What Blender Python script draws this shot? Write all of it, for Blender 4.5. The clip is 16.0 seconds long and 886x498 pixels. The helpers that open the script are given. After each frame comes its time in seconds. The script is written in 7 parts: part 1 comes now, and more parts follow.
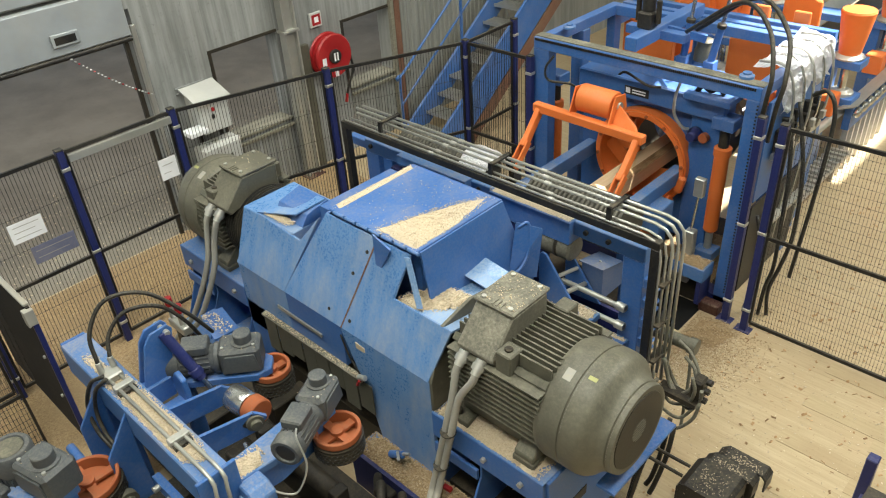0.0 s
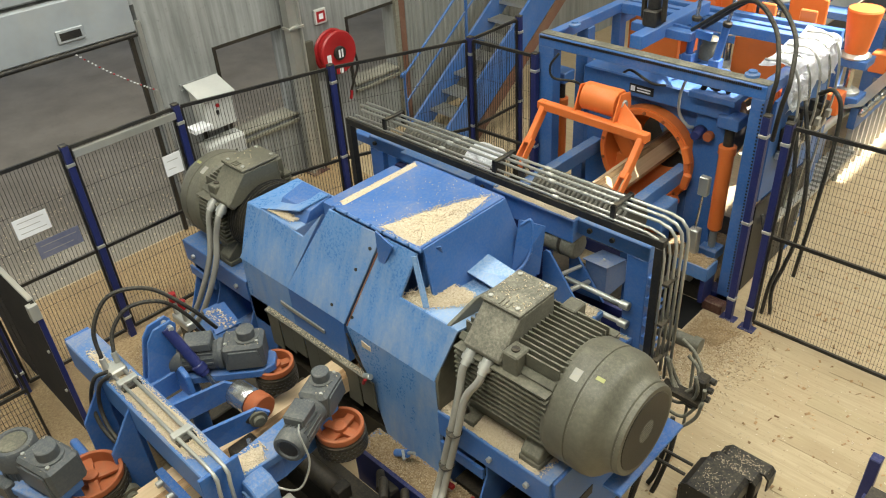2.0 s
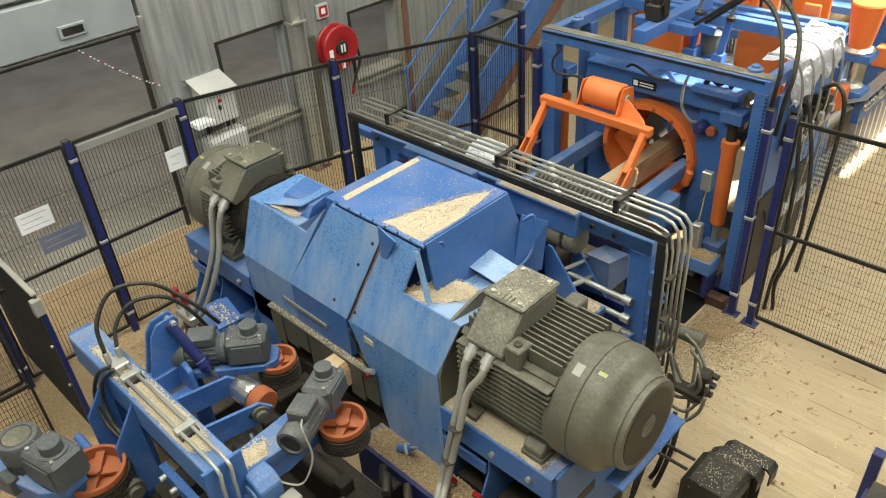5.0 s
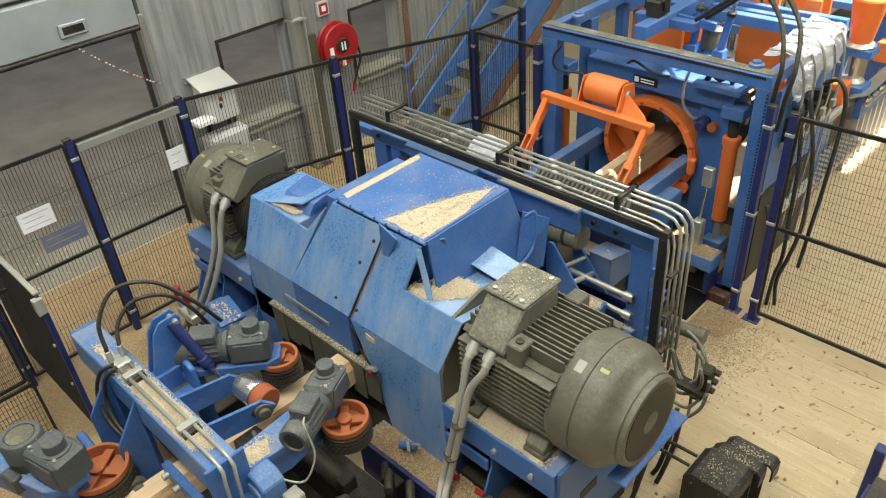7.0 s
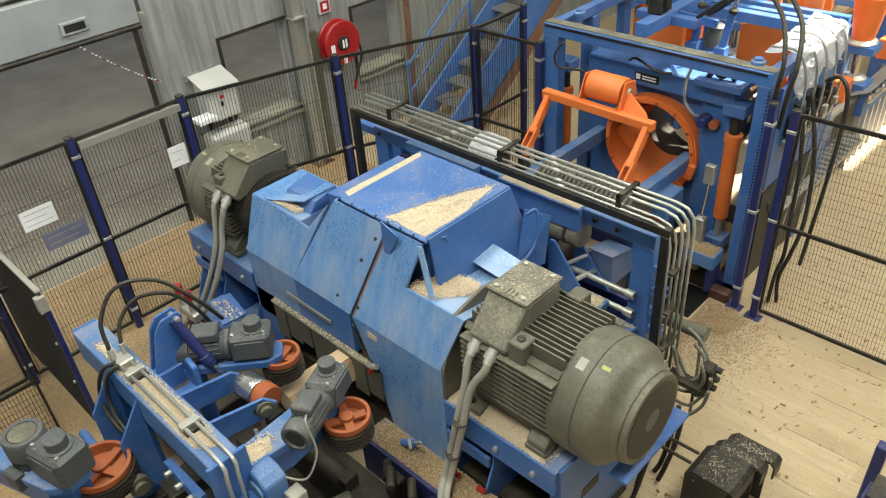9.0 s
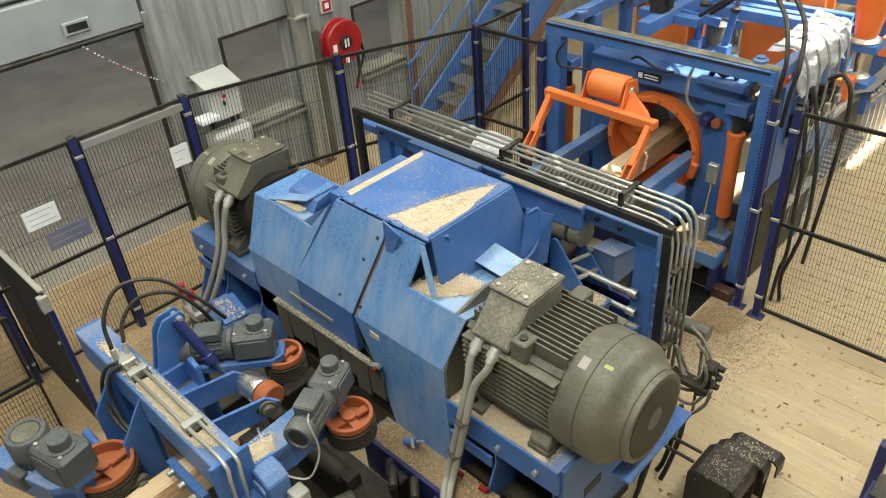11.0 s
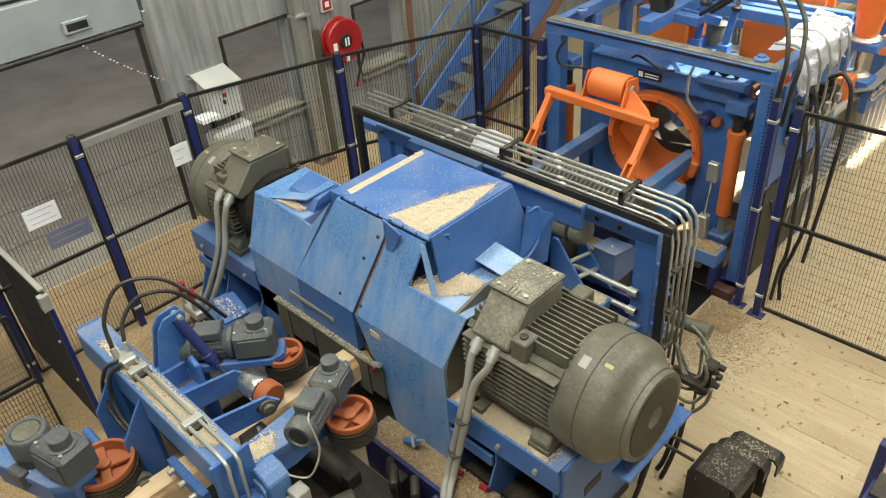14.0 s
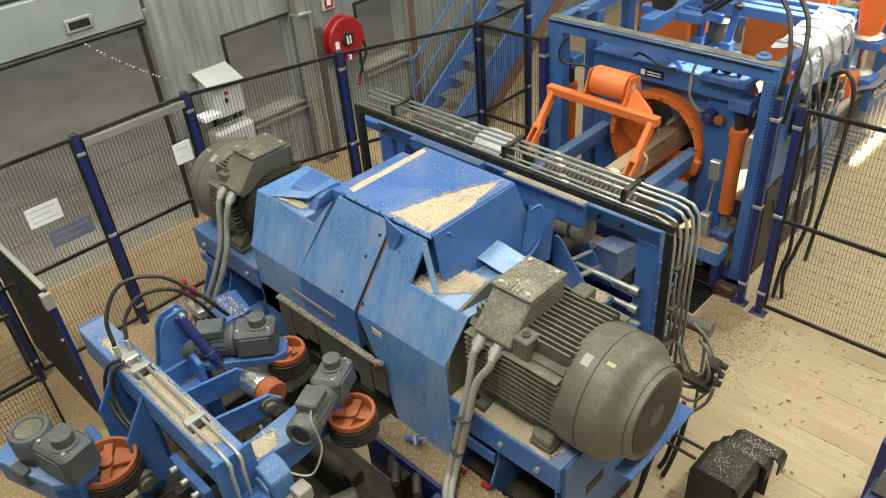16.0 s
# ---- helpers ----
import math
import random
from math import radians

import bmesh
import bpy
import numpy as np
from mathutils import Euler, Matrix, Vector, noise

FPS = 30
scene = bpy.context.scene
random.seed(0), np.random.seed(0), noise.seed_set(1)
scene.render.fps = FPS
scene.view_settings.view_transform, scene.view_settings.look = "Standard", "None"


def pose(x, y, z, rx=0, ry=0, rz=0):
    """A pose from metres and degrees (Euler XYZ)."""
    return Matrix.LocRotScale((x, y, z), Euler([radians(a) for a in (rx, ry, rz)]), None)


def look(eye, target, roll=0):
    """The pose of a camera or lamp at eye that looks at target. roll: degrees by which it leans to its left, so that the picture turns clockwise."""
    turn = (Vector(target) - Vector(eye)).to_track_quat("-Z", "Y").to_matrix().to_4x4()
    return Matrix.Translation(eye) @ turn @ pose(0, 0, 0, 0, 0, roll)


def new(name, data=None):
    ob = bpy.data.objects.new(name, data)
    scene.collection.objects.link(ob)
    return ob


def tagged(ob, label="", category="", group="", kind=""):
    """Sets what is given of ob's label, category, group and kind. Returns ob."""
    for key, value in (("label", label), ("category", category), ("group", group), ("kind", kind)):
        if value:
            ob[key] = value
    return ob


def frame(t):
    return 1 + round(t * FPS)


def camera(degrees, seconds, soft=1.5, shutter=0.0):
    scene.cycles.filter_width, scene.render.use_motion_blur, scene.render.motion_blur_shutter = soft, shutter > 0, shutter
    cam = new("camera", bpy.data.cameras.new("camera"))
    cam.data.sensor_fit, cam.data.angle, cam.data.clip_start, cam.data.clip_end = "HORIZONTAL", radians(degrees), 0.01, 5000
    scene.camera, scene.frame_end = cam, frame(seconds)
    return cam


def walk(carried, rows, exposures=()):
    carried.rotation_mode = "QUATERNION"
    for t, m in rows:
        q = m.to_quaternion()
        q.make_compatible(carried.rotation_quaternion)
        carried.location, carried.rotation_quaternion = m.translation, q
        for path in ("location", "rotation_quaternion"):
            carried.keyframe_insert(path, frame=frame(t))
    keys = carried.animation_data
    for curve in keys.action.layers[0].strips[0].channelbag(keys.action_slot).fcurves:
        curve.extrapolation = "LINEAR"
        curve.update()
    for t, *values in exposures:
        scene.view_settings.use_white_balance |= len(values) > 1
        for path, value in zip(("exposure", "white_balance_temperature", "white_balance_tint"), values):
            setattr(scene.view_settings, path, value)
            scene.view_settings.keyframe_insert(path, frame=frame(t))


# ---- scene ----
cam = camera(60.24, 16.0, soft=1.1)
walk(cam, [
    (0, pose(0, 0, 4.6, 55.950, 3.380, 43.416)),
    (0.5, pose(0, 0, 4.6, 55.868, 3.207, 43.600)),
    (1, pose(0, 0, 4.6, 55.982, 3.275, 43.627)),
    (1.5, pose(0, 0, 4.6, 55.869, 3.334, 43.598)),
    (2, pose(0, 0, 4.6, 55.771, 3.277, 43.814)),
    (2.5, pose(0, 0, 4.6, 55.644, 3.483, 43.587)),
    (3, pose(0, 0, 4.6, 55.660, 3.434, 43.642)),
    (3.5, pose(0, 0, 4.6, 55.566, 3.411, 43.687)),
    (4, pose(0, 0, 4.6, 55.490, 3.416, 43.857)),
    (6.5, pose(0, 0, 4.6, 55.275, 3.451, 43.976)),
    (7, pose(0, 0, 4.6, 55.203, 3.657, 43.902)),
    (7.5, pose(0, 0, 4.6, 55.150, 3.739, 43.858)),
    (8, pose(0, 0, 4.6, 55.057, 3.773, 43.832)),
    (8.5, pose(0, 0, 4.6, 54.968, 3.716, 43.922)),
    (9, pose(0, 0, 4.6, 55.033, 3.765, 43.962)),
    (11.5, pose(0, 0, 4.6, 54.963, 3.928, 44.060)),
    (12, pose(0, 0, 4.6, 55.060, 3.898, 44.033)),
    (12.5, pose(0, 0, 4.6, 54.995, 3.829, 44.073)),
    (13, pose(0, 0, 4.6, 54.869, 3.828, 44.076)),
    (13.5, pose(0, 0, 4.6, 54.833, 3.858, 44.080)),
    (14, pose(0, 0, 4.6, 54.892, 3.928, 44.078)),
    (14.5, pose(0, 0, 4.6, 54.811, 3.859, 44.128)),
    (15, pose(0, 0, 4.6, 54.778, 3.926, 44.091)),
    (15.5, pose(0, 0, 4.6, 54.817, 3.928, 44.146)),
    (16, pose(0, 0, 4.6, 54.761, 4.029, 44.188)),
])

# ---- light ----
scene.view_settings.exposure = 2.07
SUN_WAY = Vector((-0.35, -0.45, -0.82)).normalized()
world = bpy.data.worlds.new("daylight")
scene.world = world
world.use_nodes = True
sky = world.node_tree.nodes.new("ShaderNodeTexSky")
sky.sky_type, sky.sun_disc = "NISHITA", False
sky.sun_elevation, sky.sun_rotation = math.asin(-SUN_WAY.z), math.atan2(-SUN_WAY.x, -SUN_WAY.y)
world.node_tree.links.new(sky.outputs[0], world.node_tree.nodes["Background"].inputs[0])
world.node_tree.nodes["Background"].inputs[1].default_value = 0.05

sun = new("sun", bpy.data.lights.new("sun", "SUN"))
sun.data.energy, sun.data.angle, sun.data.color = 5.0, radians(0.5), (1.0, 0.95, 0.86)
sun.matrix_world = look((0, 0, 20), Vector((0, 0, 20)) + SUN_WAY)


# Unseen area lamps, added below the closed roof to brighten the hall.
def fill_lamp(x, y, z, sx, sy, watts, color=(0.972, 0.985, 0.875)):
    data = bpy.data.lights.new("fill_lamp", "AREA")
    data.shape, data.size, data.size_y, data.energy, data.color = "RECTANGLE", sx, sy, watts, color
    ob = new("fill_lamp", data)
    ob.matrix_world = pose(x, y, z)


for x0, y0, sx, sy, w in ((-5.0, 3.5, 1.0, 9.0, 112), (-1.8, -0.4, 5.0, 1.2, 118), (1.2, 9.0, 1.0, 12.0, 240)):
    fill_lamp(x0, y0, 7.9, sx, sy, w)
# One more added lamp lifts the yard floor below the canopy.
fill_lamp(-11.0, 2.5, 5.4, 1.5, 12.0, 72, (1.0, 0.97, 0.90))


# ---- materials ----
def nodes_of(name, rough=0.6, metal=0.0):
    m = bpy.data.materials.new(name)
    m.use_nodes = True
    t = m.node_tree
    b = t.nodes["Principled BSDF"]
    b.inputs["Roughness"].default_value, b.inputs["Metallic"].default_value = rough, metal
    b.inputs["Specular IOR Level"].default_value = 0.35
    return m, t, b


def noise_of(t, scale, detail=4.0, stretch=None, rough=0.6):
    n = t.nodes.new("ShaderNodeTexNoise")
    n.inputs["Scale"].default_value, n.inputs["Detail"].default_value, n.inputs["Roughness"].default_value = scale, detail, rough
    c = t.nodes.new("ShaderNodeTexCoord")
    if stretch:
        mp = t.nodes.new("ShaderNodeMapping")
        mp.inputs["Scale"].default_value = stretch
        t.links.new(c.outputs["Object"], mp.inputs[0])
        t.links.new(mp.outputs[0], n.inputs["Vector"])
    else:
        t.links.new(c.outputs["Object"], n.inputs["Vector"])
    return n.outputs["Fac"]


def ramp_of(t, fac, lo, hi, c0=(0, 0, 0), c1=(1, 1, 1)):
    r = t.nodes.new("ShaderNodeValToRGB")
    r.color_ramp.elements[0].position, r.color_ramp.elements[1].position = lo, hi
    r.color_ramp.elements[0].color, r.color_ramp.elements[1].color = (*c0, 1), (*c1, 1)
    t.links.new(fac, r.inputs[0])
    return r.outputs[0]


def mix_of(t, fac, a, b, blend="MIX"):
    m = t.nodes.new("ShaderNodeMix")
    m.data_type, m.blend_type = "RGBA", blend
    for sock, v in ((m.inputs[0], fac), (m.inputs[6], a), (m.inputs[7], b)):
        if isinstance(v, (int, float)):
            sock.default_value = v
        elif isinstance(v, tuple):
            sock.default_value = (*v, 1)
        else:
            t.links.new(v, sock)
    return m.outputs[2]


def math_of(t, op, a, b=0.0):
    m = t.nodes.new("ShaderNodeMath")
    m.operation, m.use_clamp = op, True
    for sock, v in ((m.inputs[0], a), (m.inputs[1], b)):
        if isinstance(v, (int, float)):
            sock.default_value = v
        else:
            t.links.new(v, sock)
    return m.outputs[0]


def bump_of(t, b, height, strength=0.3, dist=0.01):
    n = t.nodes.new("ShaderNodeBump")
    n.inputs["Strength"].default_value, n.inputs["Distance"].default_value = strength, dist
    t.links.new(height, n.inputs["Height"])
    t.links.new(n.outputs[0], b.inputs["Normal"])


def upward(t):
    """1 on faces that look up: dust settles there."""
    g = t.nodes.new("ShaderNodeNewGeometry")
    s = t.nodes.new("ShaderNodeSeparateXYZ")
    t.links.new(g.outputs["Normal"], s.inputs[0])
    return ramp_of(t, s.outputs[2], 0.25, 0.95)


DUST = (0.42, 0.34, 0.21)


def painted(name, color, rough=0.42, dust=0.5, dust_color=DUST, metal=0.0, side_dust=0.25, coarse=2.3, grit=0.35, run=None, oil=0.0):
    """Paint with two scales of settled sawdust, scuffs and a faint unevenness."""
    m, t, b = nodes_of(name, rough, metal)
    shade = ramp_of(t, noise_of(t, 1.4), 0.3, 0.7, tuple(c * 0.82 for c in color), tuple(min(1, c * 1.12) for c in color))
    if oil:
        grease = math_of(t, "MULTIPLY", ramp_of(t, noise_of(t, 2.6, 8.0, rough=0.7), 0.44, 0.66), oil)
        shade = mix_of(t, grease, shade, tuple(c * 0.28 for c in color))
    patch = ramp_of(t, noise_of(t, coarse, 7.0, run, 0.68), 0.46, 0.80)
    patch = math_of(t, "MULTIPLY", patch, ramp_of(t, noise_of(t, 26.0, 5.0), 0.25, 0.66, (0.6, 0.6, 0.6)))
    fine = ramp_of(t, noise_of(t, 55.0, 3.0), 0.42, 0.7)
    speck = ramp_of(t, noise_of(t, 170.0, 2.0), 0.62, 0.72)
    up = upward(t)
    amount = math_of(t, "MULTIPLY", math_of(t, "ADD", math_of(t, "MULTIPLY", patch, 0.75), math_of(t, "MULTIPLY", fine, grit)),
                     math_of(t, "ADD", math_of(t, "MULTIPLY", up, dust), side_dust))
    amount = math_of(t, "ADD", amount, math_of(t, "MULTIPLY", math_of(t, "MULTIPLY", speck, up), dust * 0.55))
    t.links.new(mix_of(t, amount, shade, dust_color), b.inputs["Base Color"])
    r = t.nodes.new("ShaderNodeMapRange")
    r.inputs["To Min"].default_value, r.inputs["To Max"].default_value = rough, 0.9
    t.links.new(amount, r.inputs["Value"])
    t.links.new(r.outputs[0], b.inputs["Roughness"])
    bump_of(t, b, noise_of(t, 90.0, 3.0), 0.12, 0.003)
    return m


BLUE = painted("blue_paint", (0.038, 0.130, 0.375), 0.32, 0.24)
SLATE = painted("slate_blue_paint", (0.05, 0.10, 0.225), 0.4, 0.45)
HOOD_BLUE = painted("worn_hood_paint", (0.095, 0.225, 0.48), 0.27, 0.25, (0.50, 0.47, 0.39), side_dust=0.95, coarse=1.5, grit=0.12, run=(2.0, 0.8, 0.6))
# Pale blue; on the hood shelf and flap it paints in a reflection.
PALE_BLUE = painted("pale_sheen_blue_paint", (0.17, 0.30, 0.52), 0.22, 0.35, (0.5, 0.46, 0.38), side_dust=0.3)
# Near-black colour that stands in for the shade inside a floor hole.
PIT_SHADE = painted("pit_shade_black", (0.004, 0.004, 0.004), 0.95, 0.0, side_dust=0.0)
MATT_BLACK = painted("matt_black_sheet", (0.012, 0.011, 0.010), 0.85, 0.1, side_dust=0.06)
MESH_WIRE = painted("grey_mesh_wire", (0.05, 0.05, 0.05), 0.5, 0.1, side_dust=0.1)
BLUE_DUSTY = painted("blue_paint_dusty", (0.06, 0.165, 0.40), 0.42, 0.55, side_dust=0.2, coarse=3.2)
NAVY = painted("navy_paint", (0.016, 0.024, 0.115), 0.38, 0.2, side_dust=0.06)
ORANGE = painted("orange_paint", (0.72, 0.17, 0.035), 0.42, 0.25, side_dust=0.12)
RUST_ORANGE = painted("worn_orange_paint", (0.34, 0.088, 0.028), 0.55, 0.3, (0.2, 0.13, 0.08), side_dust=0.4)
GREY = painted("grey_machine_paint", (0.10, 0.095, 0.072), 0.42, 0.55, (0.36, 0.33, 0.24), side_dust=0.28, coarse=1.6, grit=0.2, oil=0.4)
BOX_GREY = painted("dusty_cast_grey", (0.125, 0.118, 0.092), 0.5, 0.8, (0.42, 0.39, 0.30), side_dust=0.4, coarse=4.0, oil=0.55)
GUARD_GREY = painted("dark_ribbed_rubber", (0.045, 0.043, 0.036), 0.6, 0.7, (0.30, 0.27, 0.20), side_dust=0.2, coarse=6.0)
GEAR_GREY = painted("grey_gearbox_paint", (0.072, 0.078, 0.085), 0.42, 0.4, (0.30, 0.28, 0.22), side_dust=0.22, oil=0.3)
STEEL = painted("galvanised_steel", (0.50, 0.50, 0.47), 0.38, 0.35, metal=0.7, side_dust=0.2)
PIPE = painted("zinc_pipe", (0.42, 0.42, 0.39), 0.3, 0.35, metal=0.55, side_dust=0.2)
CHROME = painted("bright_steel", (0.65, 0.65, 0.63), 0.22, 0.1, metal=0.95, side_dust=0.05)
BLACK = painted("black_steel", (0.012, 0.012, 0.013), 0.45, 0.25, side_dust=0.1)
RUBBER = painted("black_rubber", (0.016, 0.016, 0.016), 0.4, 0.3, side_dust=0.15)
DARK_STEEL = painted("oily_dark_steel", (0.022, 0.019, 0.015), 0.45, 0.4, (0.15, 0.115, 0.07), side_dust=0.3, coarse=4.0)
CABLE_GREY = painted("grey_cable_sheath", (0.32, 0.31, 0.28), 0.5, 0.3, side_dust=0.3)
RED = painted("red_paint", (0.33, 0.012, 0.016), 0.35, 0.12, side_dust=0.06)
MAROON = painted("maroon_paint", (0.055, 0.013, 0.013), 0.5, 0.4)
WHITE = painted("white_enamel", (0.50, 0.50, 0.48), 0.45, 0.15, side_dust=0.08)
PAPER = painted("white_paper", (0.78, 0.78, 0.80), 0.7, 0.05, side_dust=0.05)
YELLOW = painted("yellow_label", (0.36, 0.36, 0.14), 0.5, 0.1, side_dust=0.1)
SIGN_BLUE = painted("faded_blue_sign", (0.13, 0.14, 0.22), 0.6, 0.1)
BROWN_POST = painted("rusty_brown_paint", (0.16, 0.075, 0.05), 0.6, 0.3)


def wood_chips(name="wood_chips", lo=(0.45, 0.36, 0.24), hi=(0.66, 0.56, 0.42), mid=(0.56, 0.46, 0.32)):
    m, t, b = nodes_of(name, 0.85)
    g = t.nodes.new("ShaderNodeNewGeometry")
    tone = ramp_of(t, g.outputs["Random Per Island"], 0.0, 1.0, lo, hi)
    t.links.new(mix_of(t, ramp_of(t, noise_of(t, 5.0), 0.35, 0.75), tone, mid), b.inputs["Base Color"])
    return m


def heap_wood():
    m, t, b = nodes_of("packed_sawdust", 0.9)
    c = ramp_of(t, noise_of(t, 70.0, 6.0), 0.3, 0.7, (0.47, 0.38, 0.26), (0.66, 0.56, 0.42))
    t.links.new(mix_of(t, ramp_of(t, noise_of(t, 3.0), 0.4, 0.8), c, (0.62, 0.50, 0.34)), b.inputs["Base Color"])
    bump_of(t, b, noise_of(t, 110.0, 5.0), 0.8, 0.012)
    return m


def trodden_sawdust():
    m, t, b = nodes_of("trodden_sawdust", 0.9)
    c = ramp_of(t, noise_of(t, 60.0, 6.0), 0.3, 0.7, (0.20, 0.125, 0.06), (0.46, 0.33, 0.18))
    c = mix_of(t, ramp_of(t, noise_of(t, 1.3, 5.0), 0.38, 0.7), c, (0.27, 0.19, 0.105))
    t.links.new(c, b.inputs["Base Color"])
    bump_of(t, b, noise_of(t, 90.0, 5.0), 0.6, 0.01)
    return m


def plank_floor():
    """Worn boards along x, with dust, dark bits and board joints."""
    m, t, b = nodes_of("worn_board_floor", 0.62)
    c = t.nodes.new("ShaderNodeTexCoord")
    br = t.nodes.new("ShaderNodeTexBrick")
    br.inputs["Scale"].default_value, br.inputs["Brick Width"].default_value, br.inputs["Row Height"].default_value = 1.0, 4.2, 0.16
    br.inputs["Mortar Size"].default_value = 0.0035
    br.inputs["Color1"].default_value, br.inputs["Color2"].default_value, br.inputs["Mortar"].default_value = (
        (0.40, 0.31, 0.19, 1), (0.44, 0.345, 0.215, 1), (0.32, 0.24, 0.145, 1))
    t.links.new(c.outputs["Object"], br.inputs["Vector"])
    grain = ramp_of(t, noise_of(t, 3.0, 5.0, (1.0, 14.0, 1.0)), 0.3, 0.72, (0.34, 0.26, 0.15), (0.53, 0.42, 0.27))
    col = mix_of(t, 0.55, br.outputs["Color"], grain)
    dirt = ramp_of(t, noise_of(t, 0.8, 6.0), 0.42, 0.75)
    col = mix_of(t, math_of(t, "MULTIPLY", dirt, 0.5), col, (0.38, 0.26, 0.14))
    speck = ramp_of(t, noise_of(t, 38.0, 2.0), 0.66, 0.72)
    col = mix_of(t, math_of(t, "MULTIPLY", speck, 0.6), col, (0.22, 0.13, 0.07))
    t.links.new(col, b.inputs["Base Color"])
    bump_of(t, b, noise_of(t, 60.0, 4.0), 0.2, 0.004)
    return m


def concrete(name, lo, hi, streak=True, rough=0.8, tint=(0.28, 0.25, 0.2)):
    m, t, b = nodes_of(name, rough)
    base = ramp_of(t, noise_of(t, 1.1, 6.0), 0.28, 0.74, lo, hi)
    if streak:
        line = ramp_of(t, noise_of(t, 2.0, 4.0, (6.0, 6.0, 0.35)), 0.32, 0.7, tuple(c * 0.8 for c in lo), tuple(min(1, c * 1.15) for c in hi))
        base = mix_of(t, 0.6, base, line)
    base = mix_of(t, math_of(t, "MULTIPLY", ramp_of(t, noise_of(t, 0.45, 3.0), 0.45, 0.8), 0.5), base, tint)
    base = mix_of(t, math_of(t, "MULTIPLY", ramp_of(t, noise_of(t, 26.0, 3.0), 0.6, 0.75), 0.35), base, tuple(c * 0.6 for c in lo))
    t.links.new(base, b.inputs["Base Color"])
    bump_of(t, b, noise_of(t, 30.0, 6.0), 0.3, 0.006)
    return m


def cut_wood(name, a, c, bark=0.0):
    m, t, b = nodes_of(name, 0.7)
    col = ramp_of(t, noise_of(t, 4.0, 5.0, (9.0, 0.5, 9.0)), 0.3, 0.7, a, c)
    if bark:
        col = mix_of(t, math_of(t, "MULTIPLY", ramp_of(t, noise_of(t, 3.0, 5.0, (3.0, 0.8, 3.0)), 0.42, 0.6), bark), col, (0.13, 0.075, 0.035))
    t.links.new(col, b.inputs["Base Color"])
    bump_of(t, b, noise_of(t, 8.0, 5.0, (9.0, 0.6, 9.0)), 0.35, 0.006)
    return m


def board_piece():
    """One worn board: grain along x, its own tone, dirt and scuffs."""
    m, t, b = nodes_of("worn_floor_board", 0.6)
    info = t.nodes.new("ShaderNodeObjectInfo")
    tone = ramp_of(t, info.outputs["Random"], 0.0, 1.0, (0.385, 0.30, 0.178), (0.435, 0.342, 0.205))
    grain = ramp_of(t, noise_of(t, 3.0, 5.0, (1.0, 16.0, 1.0)), 0.3, 0.72, (0.345, 0.26, 0.145), (0.51, 0.405, 0.25))
    col = mix_of(t, 0.5, tone, grain)
    g = t.nodes.new("ShaderNodeNewGeometry")
    stain = t.nodes.new("ShaderNodeTexNoise")
    stain.inputs["Scale"].default_value, stain.inputs["Detail"].default_value = 0.9, 6.0
    t.links.new(g.outputs["Position"], stain.inputs["Vector"])
    col = mix_of(t, math_of(t, "MULTIPLY", ramp_of(t, stain.outputs["Fac"], 0.40, 0.72), 0.65), col, (0.30, 0.205, 0.115))
    col = mix_of(t, math_of(t, "MULTIPLY", ramp_of(t, noise_of(t, 40.0, 2.0), 0.66, 0.72), 0.6), col, (0.20, 0.125, 0.07))
    t.links.new(col, b.inputs["Base Color"])
    bump_of(t, b, noise_of(t, 60.0, 4.0), 0.2, 0.004)
    return m


BOARD = board_piece()
CHIPS, HEAP, BOARDS = wood_chips(), heap_wood(), plank_floor()
WALL_MAT = concrete("stained_concrete_wall", (0.15, 0.155, 0.15), (0.33, 0.335, 0.33), tint=(0.20, 0.195, 0.18))
YARD = concrete("dusty_concrete_floor", (0.16, 0.14, 0.11), (0.27, 0.245, 0.20), False)
SHEET = concrete("corrugated_sheet", (0.17, 0.175, 0.165), (0.30, 0.30, 0.28), True, 0.5, (0.22, 0.215, 0.19))
DOOR_SHEET = painted("rolled_door_sheet", (0.36, 0.39, 0.42), 0.4, 0.2, metal=0.3)
ROOF_MAT = concrete("roof_sheet", (0.14, 0.14, 0.13), (0.22, 0.22, 0.21), False)
BROWN_CHIPS = wood_chips("brown_chips", (0.20, 0.135, 0.07), (0.56, 0.43, 0.28), (0.34, 0.235, 0.13))
TRODDEN = trodden_sawdust()
CANT_WOOD = cut_wood("fresh_sawn_wood", (0.56, 0.40, 0.24), (0.68, 0.51, 0.33))
WANE = cut_wood("debarked_wane", (0.34, 0.19, 0.09), (0.58, 0.38, 0.2), 0.8)
PINE = cut_wood("sill_wood", (0.15, 0.14, 0.105), (0.25, 0.235, 0.185))


def foil():
    m, t, b = nodes_of("bright_foil_wrap", 0.4, 0.1)
    b.inputs["Base Color"].default_value = (0.88, 0.88, 0.9, 1)
    bump_of(t, b, noise_of(t, 30.0, 6.0), 0.8, 0.03)
    return m


FOIL = foil()


# ---- shapes ----
def box(bm, x0, x1, y0, y1, z0, z1, m=None):
    vs = [bm.verts.new((x, y, z)) for z in (z0, z1) for x, y in ((x0, y0), (x1, y0), (x1, y1), (x0, y1))]
    for f in ((3, 2, 1, 0), (4, 5, 6, 7), (0, 1, 5, 4), (1, 2, 6, 5), (2, 3, 7, 6), (3, 0, 4, 7)):
        bm.faces.new([vs[i] for i in f])
    if m is not None:
        bmesh.ops.transform(bm, matrix=m, verts=vs)
    return vs


